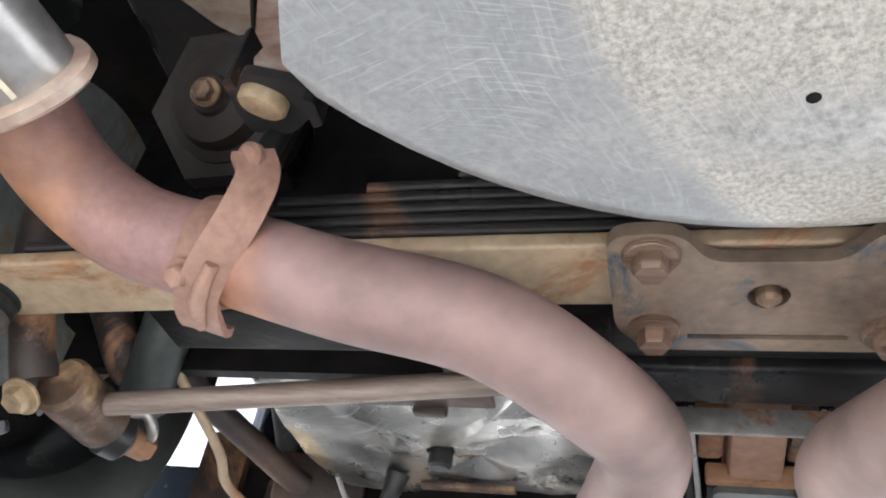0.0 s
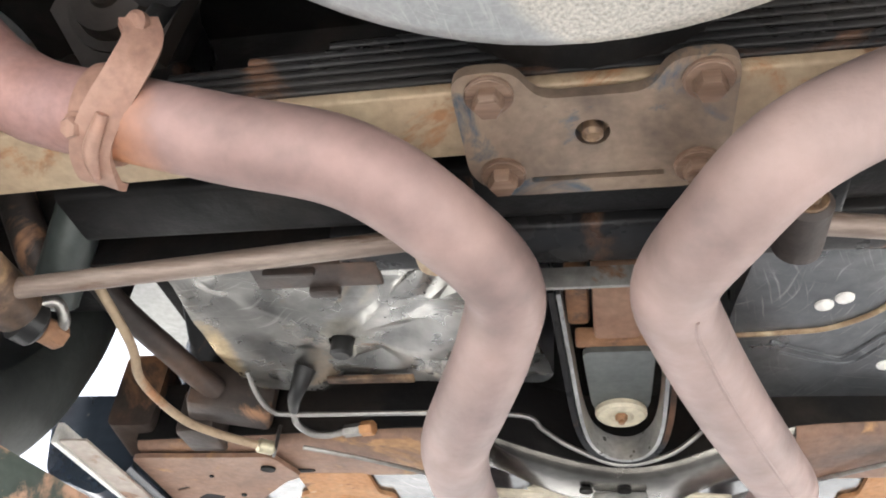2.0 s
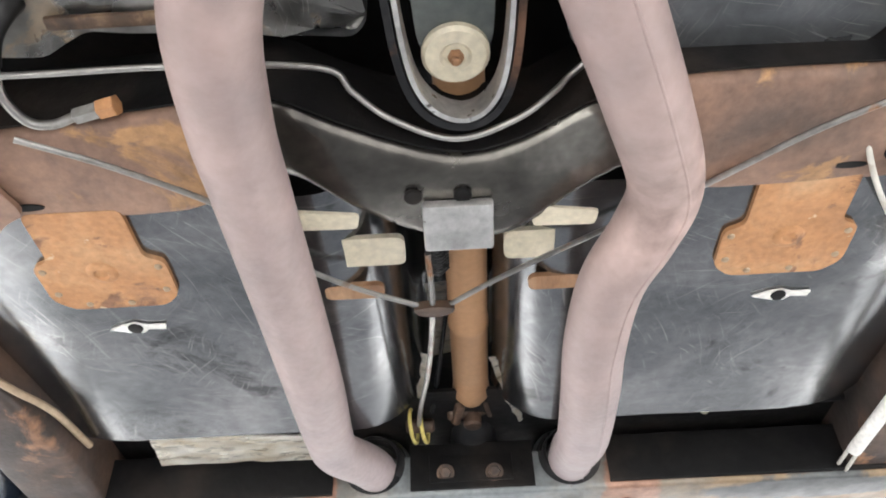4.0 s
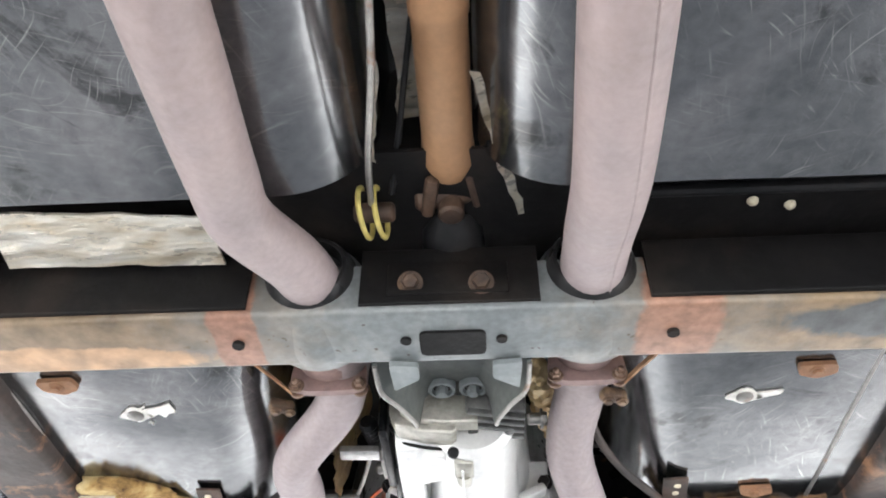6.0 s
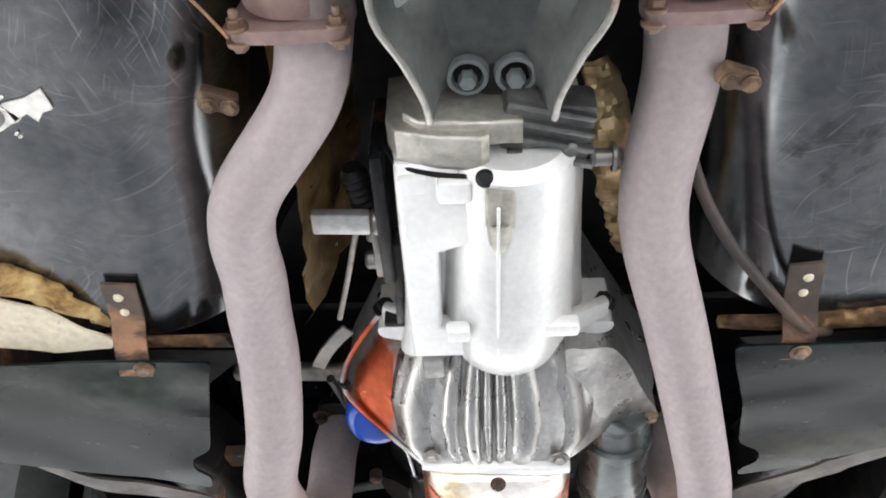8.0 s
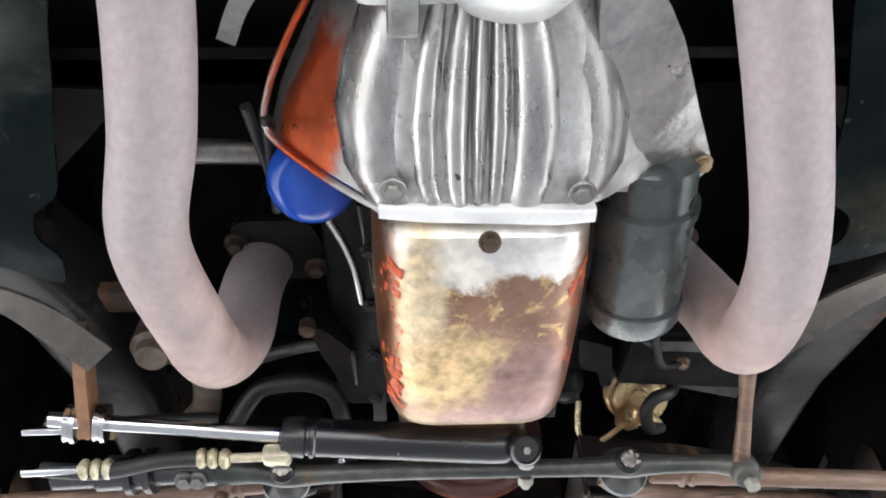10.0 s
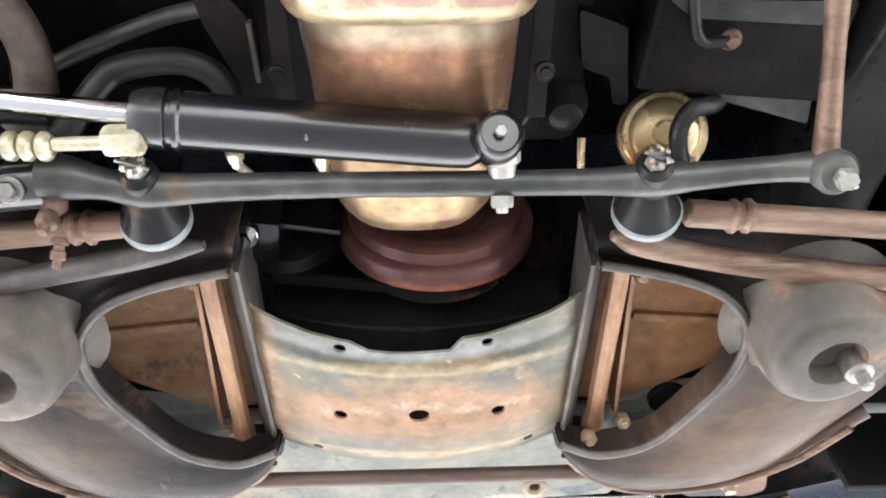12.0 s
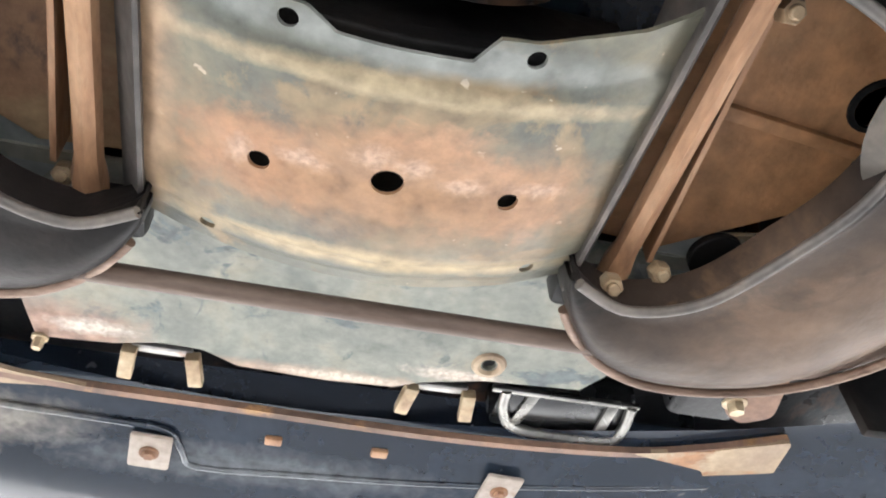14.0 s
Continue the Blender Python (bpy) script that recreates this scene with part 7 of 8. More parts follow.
lathe(bm, c + V(0.13, 0, 0), c + V(-0.2, 0, 0), [(0.0, 0.0), (0.0, 0.045), (0.05, 0.06), (0.06, 0.0)], 30)
part("hub", bm, M_RUST, t)
bm = B()
holes = []
for k in range(10):
    a0 = 36 * k
    holes.append(rounded(arc(0, 0, 0.204, a0, a0 + 25, 6) + arc(0, 0, 0.190, a0 + 25, a0, 6), 0.005, 2))
slab(bm, arc(0, 0, 0.219, 0, 350, 35), 0.0, 0.006, holes)
for v in bm.verts:
    v.co = c + V(0.0 + v.co.z, v.co.x, v.co.y)
part("wheel_face", bm, M_BLACK, t, "slotted steel wheel face")

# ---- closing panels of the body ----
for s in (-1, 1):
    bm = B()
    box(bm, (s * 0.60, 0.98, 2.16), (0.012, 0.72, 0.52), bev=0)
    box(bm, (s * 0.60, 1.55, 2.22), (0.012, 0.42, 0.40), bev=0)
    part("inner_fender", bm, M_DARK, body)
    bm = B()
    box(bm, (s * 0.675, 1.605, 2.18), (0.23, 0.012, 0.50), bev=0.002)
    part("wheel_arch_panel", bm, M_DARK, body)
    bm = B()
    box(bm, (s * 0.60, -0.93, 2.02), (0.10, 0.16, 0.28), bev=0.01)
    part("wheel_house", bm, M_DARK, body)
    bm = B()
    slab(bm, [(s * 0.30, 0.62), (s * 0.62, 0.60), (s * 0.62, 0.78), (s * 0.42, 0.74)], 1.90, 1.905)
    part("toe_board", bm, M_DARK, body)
bm = B()
box(bm, (0, 1.46, 2.17), (1.2, 0.02, 0.46), bev=0.002)
part("radiator_support", bm, M_BLACK, body, "black radiator support panel")

# ---- muffler and hangers ----
t = thing("muffler", "bright steel muffler with a rusted end seam", "muffler", (-0.47, -1.31, 1.85))
ax, u, w = V(-0.161, -0.987, 0.010), V(0.979, -0.160, -0.1245), V(0.124, -0.011, 0.992)
o = V(-0.478, -1.336, 1.82)


def oval(s, k):
    return [o + ax * s + u * (0.110 * k * math.cos(a)) + w * (0.044 * k * math.sin(a)) for a in (2 * math.pi * i / 40 for i in range(40))]


bm = B()
rings(bm, [oval(s, k) for s, k in ((0.0, 0.92), (0.004, 0.96), (0.03, 0.975), (0.10, 0.98), (0.46, 0.98), (0.50, 0.9))])
part("shell", bm, surf("bright_muffler_steel", [(0.30, 0.295, 0.29), (0.46, 0.45, 0.44), (0.58, 0.565, 0.55)], 9, (0.24, 0.4), 0.7, 0.08, 80, scratch=0.2), t)
bm = B()
rings(bm, [oval(s, k) for s, k in ((-0.004, 0.90), (-0.006, 1.0), (-0.003, 1.045), (0.003, 1.045), (0.006, 0.97))])
part("end_seam", bm, surf("seam_rust", [(0.38, 0.25, 0.19), (0.5, 0.38, 0.3), (0.55, 0.48, 0.42)], 14, (0.4, 0.6), 0.4, 0.15, 100), t, "rusty folded end seam")

bm = B()
ribbon(bm, [oval(s, 0.985)[36] for s in (0.01, 0.12, 0.30, 0.45)], 0.009, 0.003, (0.8, 0, -0.6))
part("lock_seam", bm, M_CREAM, bpy.data.objects["muffler"], "cream lock seam")

t = thing("exhaust_hanger", "rust-brown exhaust hanger clamp and strap", "hanger clamp", (-0.345, -1.19, 1.80))
bm = B()
pd = V(0.075, 0.02, -0.014).normalized()
pc = V(-0.350, -1.2175, 1.7945)
lathe(bm, pc - pd * 0.012, pc + pd * 0.02, [(0, 0.027), (0, 0.0335), (0.004, 0.035), (0.022, 0.035), (0.026, 0.0335), (0.026, 0.027)], 34)
part("band", bm, M_HANGER, t)
bm = B()
ribbon(bm, [(-0.319, -1.264, 1.834), (-0.313, -1.259, 1.818), (-0.318, -1.255, 1.790), (-0.335, -1.241, 1.767), (-0.349, -1.222, 1.756), (-0.355, -1.197, 1.754), (-0.356, -1.184, 1.762)], 0.026, 0.006, (0.86, 0.52, 0), 6)
sweep(bm, [(-0.331, -1.245, 1.764), (-0.345, -1.226, 1.751), (-0.352, -1.203, 1.748)], [0.004, 0.0055, 0.003], 10, 5)
part("strap", bm, M_HANGER, t)
bm = B()
cyl(bm, (-0.318, -1.259, 1.834), (-0.320, -1.268, 1.828), 0.009, 16)
part("bolt", bm, M_HANGER, t)
bm = B()
cyl(bm, (-0.319, -1.254, 1.832), (-0.312, -1.250, 1.885), 0.008, 12)
part("link", bm, M_RUBBER, t, "black rubber link")
bm = B()
hexbolt(bm, (-0.354, -1.2355, 1.764), (-0.2, -0.6, -0.7), 0.0075, 0.009)
part("bolt", bm, M_HANGER, t)
t = thing("tub_bracket", "rusty tub support bracket with a pale oval bolt", "bracket", (-0.31, -1.28, 1.86))
bm = B()
slab(bm, rounded([(-0.317, -1.306), (-0.283, -1.294), (-0.279, -1.273), (-0.303, -1.255), (-0.329, -1.258), (-0.333, -1.280)], 0.006, 3), 1.858, 1.866)
slab(bm, rounded([(-0.282, -1.290), (-0.276, -1.286), (-0.276, -1.268), (-0.283, -1.266)], 0.002, 2), 1.850, 1.880)
slab(bm, rounded([(-0.335, -1.296), (-0.328, -1.300), (-0.326, -1.262), (-0.333, -1.260)], 0.002, 2), 1.862, 1.91)
part("foot", bm, M_BLACK, t, "oily black folded foot")
bm = B()
o3 = [(0.0125 * math.cos(a) + 0.003 * math.copysign(1, math.cos(a)), 0.0085 * math.sin(a)) for a in (2 * math.pi * (k + 0.5) / 24 for k in range(24))]
rings(bm, [[(-0.309 + (x * 0.8 - y * 0.6) * k, -1.286 + (x * 0.6 + y * 0.8) * k, z) for x, y in o3] for k, z in ((1.0, 1.860), (1.0, 1.851), (0.85, 1.848), (0.3, 1.847))])
part("bolt", bm, M_BOLT, t, "pale tarnished oval bolt head")
bm = B()
ribbon(bm, [(-0.311, -1.286, 1.878), (-0.324, -1.279, 1.914), (-0.337, -1.2715, 1.95), (-0.359, -1.264, 2.02), (-0.372, -1.26, 2.06)], 0.021, 0.005, (0.98, 0.17, 0), 5)
part("strap", bm, surf("mottled_copper_paint", [(0.22, 0.115, 0.085), (0.36, 0.24, 0.19), (0.5, 0.43, 0.37)], 30, (0.5, 0.7), 0.2, 0.2, 110), t, "mottled copper strap")
bm = B()
slab(bm, rounded([(-0.44, -1.335), (-0.358, -1.320), (-0.356, -1.290), (-0.376, -1.237), (-0.397, -1.254), (-0.421, -1.288)], 0.006, 3), 1.98, 1.988)
part("strut", bm, surf("mottled_beige_paint", [(0.20, 0.13, 0.095), (0.34, 0.27, 0.21), (0.42, 0.36, 0.30)], 22, (0.5, 0.7), 0.1, 0.2, 110), t, "mottled beige upper plate")

t = thing("half_shaft_flange", "dark oily half-shaft flange and joint", "half shaft", (-0.40, -1.22, 1.94))
bm = B()
lathe(bm, (-0.393, -1.236, 1.925), (-0.386, -1.131, 1.985), [(0, 0.014), (0.004, 0.016), (0.006, 0.034), (0.018, 0.038), (0.019, 0.046), (0.026, 0.048)], 30)
lathe(bm, (-0.393, -1.236, 1.925), (-0.386, -1.131, 1.985), [(0.021, 0.03), (0.021, 0.064), (0.036, 0.068), (0.06, 0.05), (0.10, 0.03)], 6)
part("flange", bm, surf("oily_iron", [(0.012, 0.010, 0.009), (0.034, 0.025, 0.020)], 12, (0.35, 0.6), 0.3, 0.2, 80), t)
bm = B()
hexbolt(bm, (-0.393, -1.239, 1.923), (0.05, -0.87, -0.5), 0.008, 0.008)
part("bolt", bm, M_CLEVIS, t)

# shock absorber
t = thing("shock_absorber", "dark grey-green rear shock absorber tube", "shock absorber", (-0.5, -1.0, 1.84))
bm = B()
cyl(bm, (-0.475, -1.075, 1.90), (-0.535, -0.985, 1.80), 0.023, 22, 0.005)
part("tube", bm, surf("shock_paint", [(0.03, 0.038, 0.036), (0.055, 0.065, 0.06)], 8, (0.3, 0.45), 0.1, 0.05, 90), t)
bm = B()
cyl(bm, (-0.455, -1.105, 1.93), (-0.475, -1.075, 1.90), 0.012, 14)
part("rod", bm, M_STEEL, t)

# trailing arm, knuckle
t = thing("rear_knuckle", "rusty cast rear knuckle with tan clevis and bolt", "knuckle", (-0.55, -1.08, 1.77))
bm = B()
sweep(bm, [(-0.585, -1.13, 1.92), (-0.578, -1.125, 1.86), (-0.565, -1.108, 1.80), (-0.556, -1.092, 1.768)], [0.026, 0.02, 0.017, 0.019], 14)
part("casting", bm, M_RAIL, t)
bm = B()
sweep(bm, [(-0.60, -1.05, 1.93), (-0.56, -1.03, 1.86), (-0.545, -1.0, 1.83), (-0.54, -0.96, 1.86)], 0.018, 12)
part("caliper_arm", bm, M_RAIL, t)
bm = B()
hexbolt(bm, (-0.556, -1.098, 1.752), (0, -0.5, -0.85), 0.011, 0.012, True)
part("nut", bm, M_BOLT, t)
bm = B()
sweep(bm, [(-0.553, -1.078, 1.762), (-0.545, -1.055, 1.762), (-0.535, -1.025, 1.763)], [0.009, 0.0115, 0.0105], 14)
part("clevis", bm, M_CLEVIS, t)
bm = B()
cyl(bm, (-0.536, -1.022, 1.764), (-0.526, -1.0, 1.765), 0.021, 20, 0.004)
part("bush", bm, M_RUBBER, t)
bm = B()
cyl(bm, (-0.526, -1.0, 1.765), (-0.516, -0.978, 1.767), 0.0125, 16, 0.003)
hexbolt(bm, (-0.521, -0.99, 1.766), (0.4, 0.9, 0.05), 0.013, 0.014, False)
part("bolt", bm, M_RUST, t)
bm = B()
sweep(bm, [(-0.525, -1.02, 1.775), (-0.51, -1.01, 1.785), (-0.507, -0.995, 1.776), (-0.515, -0.985, 1.768)], 0.0055, 10)
part("clip", bm, M_STEEL, t)
bm = B()
sweep(bm, [(-0.56, -1.0, 1.93), (-0.545, -0.92, 1.872), (-0.49, -0.81, 1.838), (-0.465, -0.76, 1.828)], 0.014, 12)
part("trailing_arm", bm, M_RAIL, t, "dark rusty trailing arm")
bm = B()
box(bm, (-0.455, -0.735, 1.835), (0.10, 0.05, 0.06), (0, 0, 20), bev=0.008)
box(bm, (-0.50, -0.70, 1.82), (0.05, 0.06, 0.06), bev=0.008)
part("pivot_bracket", bm, M_RAIL, t)

# ---- exhaust flanges ----
for s, c, z in ((-1, -0.143, 1.808), (1, 0.142, 1.812)):
    t = thing("exhaust_flange", "rust-brown exhaust joint flange with bolts", "exhaust flange", (c, 0.11, z), "exhaust flanges")
    bm = B()
    o2 = rounded([(c - 0.040, z - 0.044), (c - 0.02, z - 0.047), (c + 0.02, z - 0.047), (c + 0.040, z - 0.044), (c + 0.043, z - 0.028), (c + 0.032, z + 0.033), (c, z + 0.048), (c - 0.032, z + 0.033), (c - 0.043, z - 0.028)], 0.012, 4)
    rings(bm, [[(x, y, zz) for x, zz in o2] for y in (0.104, 0.114)])
    plate = part("plate", bm, M_DULLRED, t)
    bm = B()
    lathe(bm, (c, 0.055, z - 0.002), (c, 0.12, z), [(0, 0.029), (0.012, 0.0335), (0.03, 0.0372), (0.045, 0.0365), (0.05, 0.029)], 30)
    part("donut", bm, M_DULLRED, t)
    for d in (-1, 1):
        x = c + d * 0.035
        bm = B()
        hexbolt(bm, (x, 0.114, z - 0.040), (0, 1, 0), 0.006, 0.007)
        hexbolt(bm, (x, 0.104, z - 0.040), (0, -1, 0), 0.006, 0.008, True, 0.006)
        part("bolt", bm, M_ROD, plate)
    bm = B()
    ribbon(bm, [(c + s * 0.040, 0.108, z - 0.046), (c + s * 0.058, 0.085, z - 0.04), (c + s * 0.085, 0.058, z - 0.03)], 0.010 if s > 0 else 0.005, 0.002, (0, 0.6, 0.8))
    part("strap", bm, M_SHAFT, t)

# ---- tunnel insulation and cables ----


def sheet(name, pts_low, pts_high, mat, label, amp=0.008):
    bm = B()
    lo, hi = [Vector(p) for p in spline(pts_low, 8)], [Vector(p) for p in spline(pts_high, 8)]
    rows = []
    for k in range(9):
        f = k / 8
        rows.append([a.lerp(b, f) + V(1, 0.3, 0.3) * amp * (noise.noise(a.lerp(b, f) * 38) + 0.6 * noise.noise(a.lerp(b, f) * 90)) for a, b in zip(lo, hi)])
    rings(bm, rows, False, False)
    ex = bmesh.ops.solidify(bm, geom=bm.faces[:], thickness=0.0015)
    return solo(name, bm, mat, label, "insulation", angle=20)


M_TANFOIL = surf("tan_tunnel_foil", [(0.22, 0.13, 0.06), (0.48, 0.34, 0.17), (0.74, 0.60, 0.36)], 18, (0.25, 0.45), 0.6, 0.7, 35)
sheet("tunnel_foil", [(-0.175, 0.12, 1.83), (-0.172, 0.30, 1.80), (-0.185, 0.45, 1.795)], [(-0.13, 0.12, 2.0), (-0.14, 0.30, 1.99), (-0.15, 0.47, 1.97)], M_TANFOIL, "crinkled tan foil insulation on the tunnel wall")
bm = B()
sweep(bm, [(0.088, 0.20, 1.868), (0.102, 0.25, 1.862), (0.114, 0.31, 1.86), (0.126, 0.37, 1.862), (0.136, 0.43, 1.872)], [0.010, 0.019, 0.021, 0.018, 0.010], 22, 10, 0.7)
for v in bm.verts:
    v.co += V(1, 0.6, 1) * (0.008 * noise.noise(v.co * 55) + 0.005 * noise.noise(v.co * 130))
solo("tunnel_foil", bm, M_TANFOIL, "crumpled golden foil insulation beside the transmission", "insulation", angle=20)
sheet("tunnel_foil", [(0.024, -0.255, 1.838), (0.044, -0.165, 1.838), (0.067, -0.080, 1.840)], [(0.033, -0.25, 1.842), (0.053, -0.16, 1.842), (0.075, -0.076, 1.846)], M_FOIL, "torn bright foil edge in the tunnel", 0.004)
sheet("tunnel_foil", [(-0.052, -0.268, 1.838), (-0.058, -0.21, 1.838), (-0.066, -0.155, 1.840)], [(-0.060, -0.268, 1.842), (-0.066, -0.21, 1.842), (-0.072, -0.155, 1.844)], M_FOIL, "torn bright foil edge beside the cable", 0.004)
sheet("tunnel_foil", [(-0.055, -0.27, 1.95), (-0.05, -0.20, 1.94), (-0.05, -0.14, 1.92)], [(0.0, -0.27, 1.955), (0.005, -0.2, 1.95), (0.0, -0.14, 1.93)], M_FOIL, "crinkled foil on the tunnel roof", 0.006)


def wool(name, pts, r, label, flat=0.6):
    bm = B()
    sweep(bm, pts, r, 18, 10, flat)
    for v in bm.verts:
        v.co += V(1, 1, 0.8) * (0.010 * noise.noise(v.co * 45) + 0.006 * noise.noise(v.co * 120))
    return solo(name, bm, M_SEAMWOOL if "brown glass" in label and "yellow" not in label else M_FOAM, label, "insulation", angle=60)


wool("insulation_wool", [(-0.515, 0.350, 1.782), (-0.465, 0.350, 1.779), (-0.43, 0.366, 1.779), (-0.40, 0.396, 1.781), (-0.38, 0.428, 1.786)], [0.016, 0.019, 0.017, 0.013, 0.007], "yellow-brown glass wool bursting from the floor seam")
wool("insulation_wool", [(-0.395, 0.452, 1.785), (-0.34, 0.458, 1.786), (-0.26, 0.462, 1.788)], [0.01, 0.008, 0.009], "brown glass wool along the floor seam")
wool("insulation_wool", [(0.215, 0.456, 1.79), (0.28, 0.455, 1.786), (0.36, 0.45, 1.785), (0.42, 0.45, 1.786), (0.50, 0.45, 1.79)], [0.008, 0.011, 0.012, 0.014, 0.01], "brown glass wool along the floor seam")
bm = B()
slab(bm, [(-0.525, 0.362), (-0.47, 0.366), (-0.425, 0.388), (-0.395, 0.418), (-0.372, 0.438), (-0.378, 0.448), (-0.433, 0.450), (-0.506, 0.438)], 1.770, 1.773, bend=lambda c: V(c.x, c.y, c.z + 0.004 * noise.noise(c * 30)))
solo("insulation_backing", bm, M_CREAM, "torn cream paper backing of the insulation", "insulation")
for x, y, z in ((0.178, 0.170, 1.787), (-0.211, 0.174, 1.787)):
    bm = B()
    box(bm, (x, y, z), (0.03, 0.018, 0.012), (0, 0, 20), bev=0.004)
    hexbolt(bm, (x - 0.006, y, z - 0.006), (0, 0, -1), 0.005, 0.005)
    hexbolt(bm, (x + 0.010, y + 0.003, z - 0.006), (0, 0, -1), 0.005, 0.005)
    solo("floor_clip", bm, M_CLEVIS, "small rusty clip with screws on the floor edge", "clip")


def tube(name, pts, r, mat, label, category="cable", n=6):
    bm = B()
    sweep(bm, pts, r, 10, n)
    return solo(name, bm, mat, label, category)


tube("speedometer_cable", [(0.150, 0.20, 1.85), (0.165, 0.265, 1.80), (0.200, 0.332, 1.784), (0.247, 0.392, 1.775), (0.292, 0.442, 1.768), (0.33, 0.475, 1.79)], 0.0055, M_RAIL, "brown-black cable curving beside the floor")

# parking brake equaliser
t = thing("brake_equalizer", "black parking brake equaliser with cables", "brake equaliser", (-0.036, -0.45, 1.78))
bm = B()
slab(bm, [(-0.036 + 0.021 * math.cos(a), -0.45 + 0.010 * math.sin(a) * (1.2 if math.sin(a) > 0 else 0.5)) for a in (2 * math.pi * k / 24 for k in range(24))], 1.772, 1.782)
part("yoke", bm, M_JOINT, t)
bm = B()
sweep(bm, [(-0.039, -0.52, 1.79), (-0.038, -0.45, 1.777), (-0.050, -0.30, 1.795), (-0.066, -0.19, 1.808), (-0.072, -0.12, 1.822)], 0.0032, 8)
part("pull_rod", bm, M_STEEL, t, "pale steel pull rod")
for a in ((-0.053, -0.452, 1.778), (-0.019, -0.452, 1.778)):
    s = -1 if a[0] < -0.036 else 1
    bm = B()
    sweep(bm, [a, (s * 0.085 - 0.045, -0.488, 1.785), (s * 0.19 - 0.03, -0.56, 1.79), (s * 0.22, -0.60, 1.788), (s * 0.30, -0.66, 1.786), (s * 0.37, -0.70, 1.784)], 0.0028, 8)
    part("cable", bm, M_STEEL, t)
bm = B()
for k in range(14):
    y = -0.54 + 0.0052 * k
    sweep(bm, [(-0.030 + 0.011 * math.cos(q), y + 0.0008 * q, 1.815 + 0.011 * math.sin(q)) for q in (0, 1.57, 3.14, 4.71, 6.28)], 0.0016, 6, 3)
part("return_spring", bm, M_BLACK, t)
for x in (-0.081, -0.066):
    bm = B()
    sweep(bm, [(x + 0.004 * math.cos(q), -0.098 + 0.027 * math.cos(q), 1.832 + 0.022 * math.sin(q)) for q in (2 * math.pi * k / 10 for k in range(11))], 0.0028, 8, 3)
    part("pulley_ring", bm, surf("yellow_pulley", [(0.55, 0.45, 0.10), (0.66, 0.56, 0.2)], 14, (0.35, 0.5), 0.1, 0.05, 100), t, "yellow pulley rim")
bm = B()
cyl(bm, (-0.092, -0.098, 1.832), (-0.052, -0.098, 1.832), 0.010, 16)
part("pulley_hub", bm, M_JOINT, t)
tube("tunnel_rod", [(-0.018, -0.30, 1.93), (-0.030, -0.24, 1.90), (-0.045, -0.16, 1.86), (-0.055, -0.11, 1.845)], 0.003, M_BLACK, "thin dark rod in the tunnel", "rod")
for x, y, z in ((-0.150, -0.140, 1.846), (0.097, -0.136, 1.846), (0.297, -0.082, 1.846), (0.335, -0.075, 1.846), (0.262, -0.10, 1.846)):
    bm = B()
    lathe(bm, (x, y, z), (x, y, z - 0.1), [(0, 0.006), (0.003, 0.005), (0.005, 0.002)], 12)
    solo("panel_screw", bm, M_CREAM, "pale round screw head in the black panel", "screw")

# ---- brake lines and cables at the kick-up ----
tube("brake_line", [(-0.40, -0.825, 1.815), (-0.397, -0.795, 1.803), (-0.391, -0.762, 1.80), (-0.365, -0.752, 1.80), (-0.226, -0.752, 1.80), (-0.112, -0.743, 1.80), (-0.088, -0.723, 1.792), (-0.058, -0.702, 1.781), (-0.007, -0.691, 1.766), (0.0425, -0.705, 1.77), (0.075, -0.718, 1.787), (0.088, -0.722, 1.80), (0.12, -0.745, 1.81)], 0.0028, M_STEEL, "thin steel brake line over the crossmember", "brake line")
t = thing("brake_hose", "black brake hose with steel tube and brass nut", "brake hose", (-0.36, -0.74, 1.82))
bm = B()
sweep(bm, [(-0.345, -0.800, 1.832), (-0.350, -0.795, 1.815), (-0.358, -0.782, 1.805), (-0.3655, -0.760, 1.802)], [0.013, 0.010, 0.008, 0.006], 12)
part("hose", bm, M_RUBBER, t)
bm = B()
sweep(bm, [(-0.3655, -0.760, 1.802), (-0.370, -0.732, 1.799), (-0.361, -0.706, 1.799), (-0.342, -0.701, 1.799), (-0.318, -0.7085, 1.80)], 0.0042, 10)
part("steel_tube", bm, M_STEEL, t)
bm = B()
cyl(bm, (-0.320, -0.7078, 1.80), (-0.298, -0.7135, 1.80), 0.0075, 6, 0.001)
part("fitting", bm, M_STEEL, t)
bm = B()
cyl(bm, (-0.298, -0.7135, 1.80), (-0.282, -0.7175, 1.80), 0.009, 6, 0.001)
part("nut", bm, M_ORANGE, t)
t = thing("parking_brake_cable", "tan sheathed parking brake cable", "cable", (-0.45, -0.75, 1.78))
bm = B()
sweep(bm, [(-0.50, -1.0, 1.83), (-0.478, -0.93, 1.79), (-0.489, -0.875, 1.778), (-0.480, -0.800, 1.775), (-0.455, -0.760, 1.775), (-0.412, -0.721, 1.776)], 0.0048, 10)
part("sheath", bm, M_TAN, t)
bm = B()
cyl(bm, (-0.417, -0.725, 1.776), (-0.400, -0.712, 1.777), 0.0085, 12)
part("ferrule", bm, M_ZINC, t)
bm = B()
box(bm, (-0.402, -0.705, 1.79), (0.004, 0.03, 0.03), (0, 0, 25), bev=0.001)
part("clip", bm, M_BLACK, t)
t = thing("parking_brake_cable", "pale sheathed parking brake cable", "cable", (0.42, -0.73, 1.78))
bm = B()
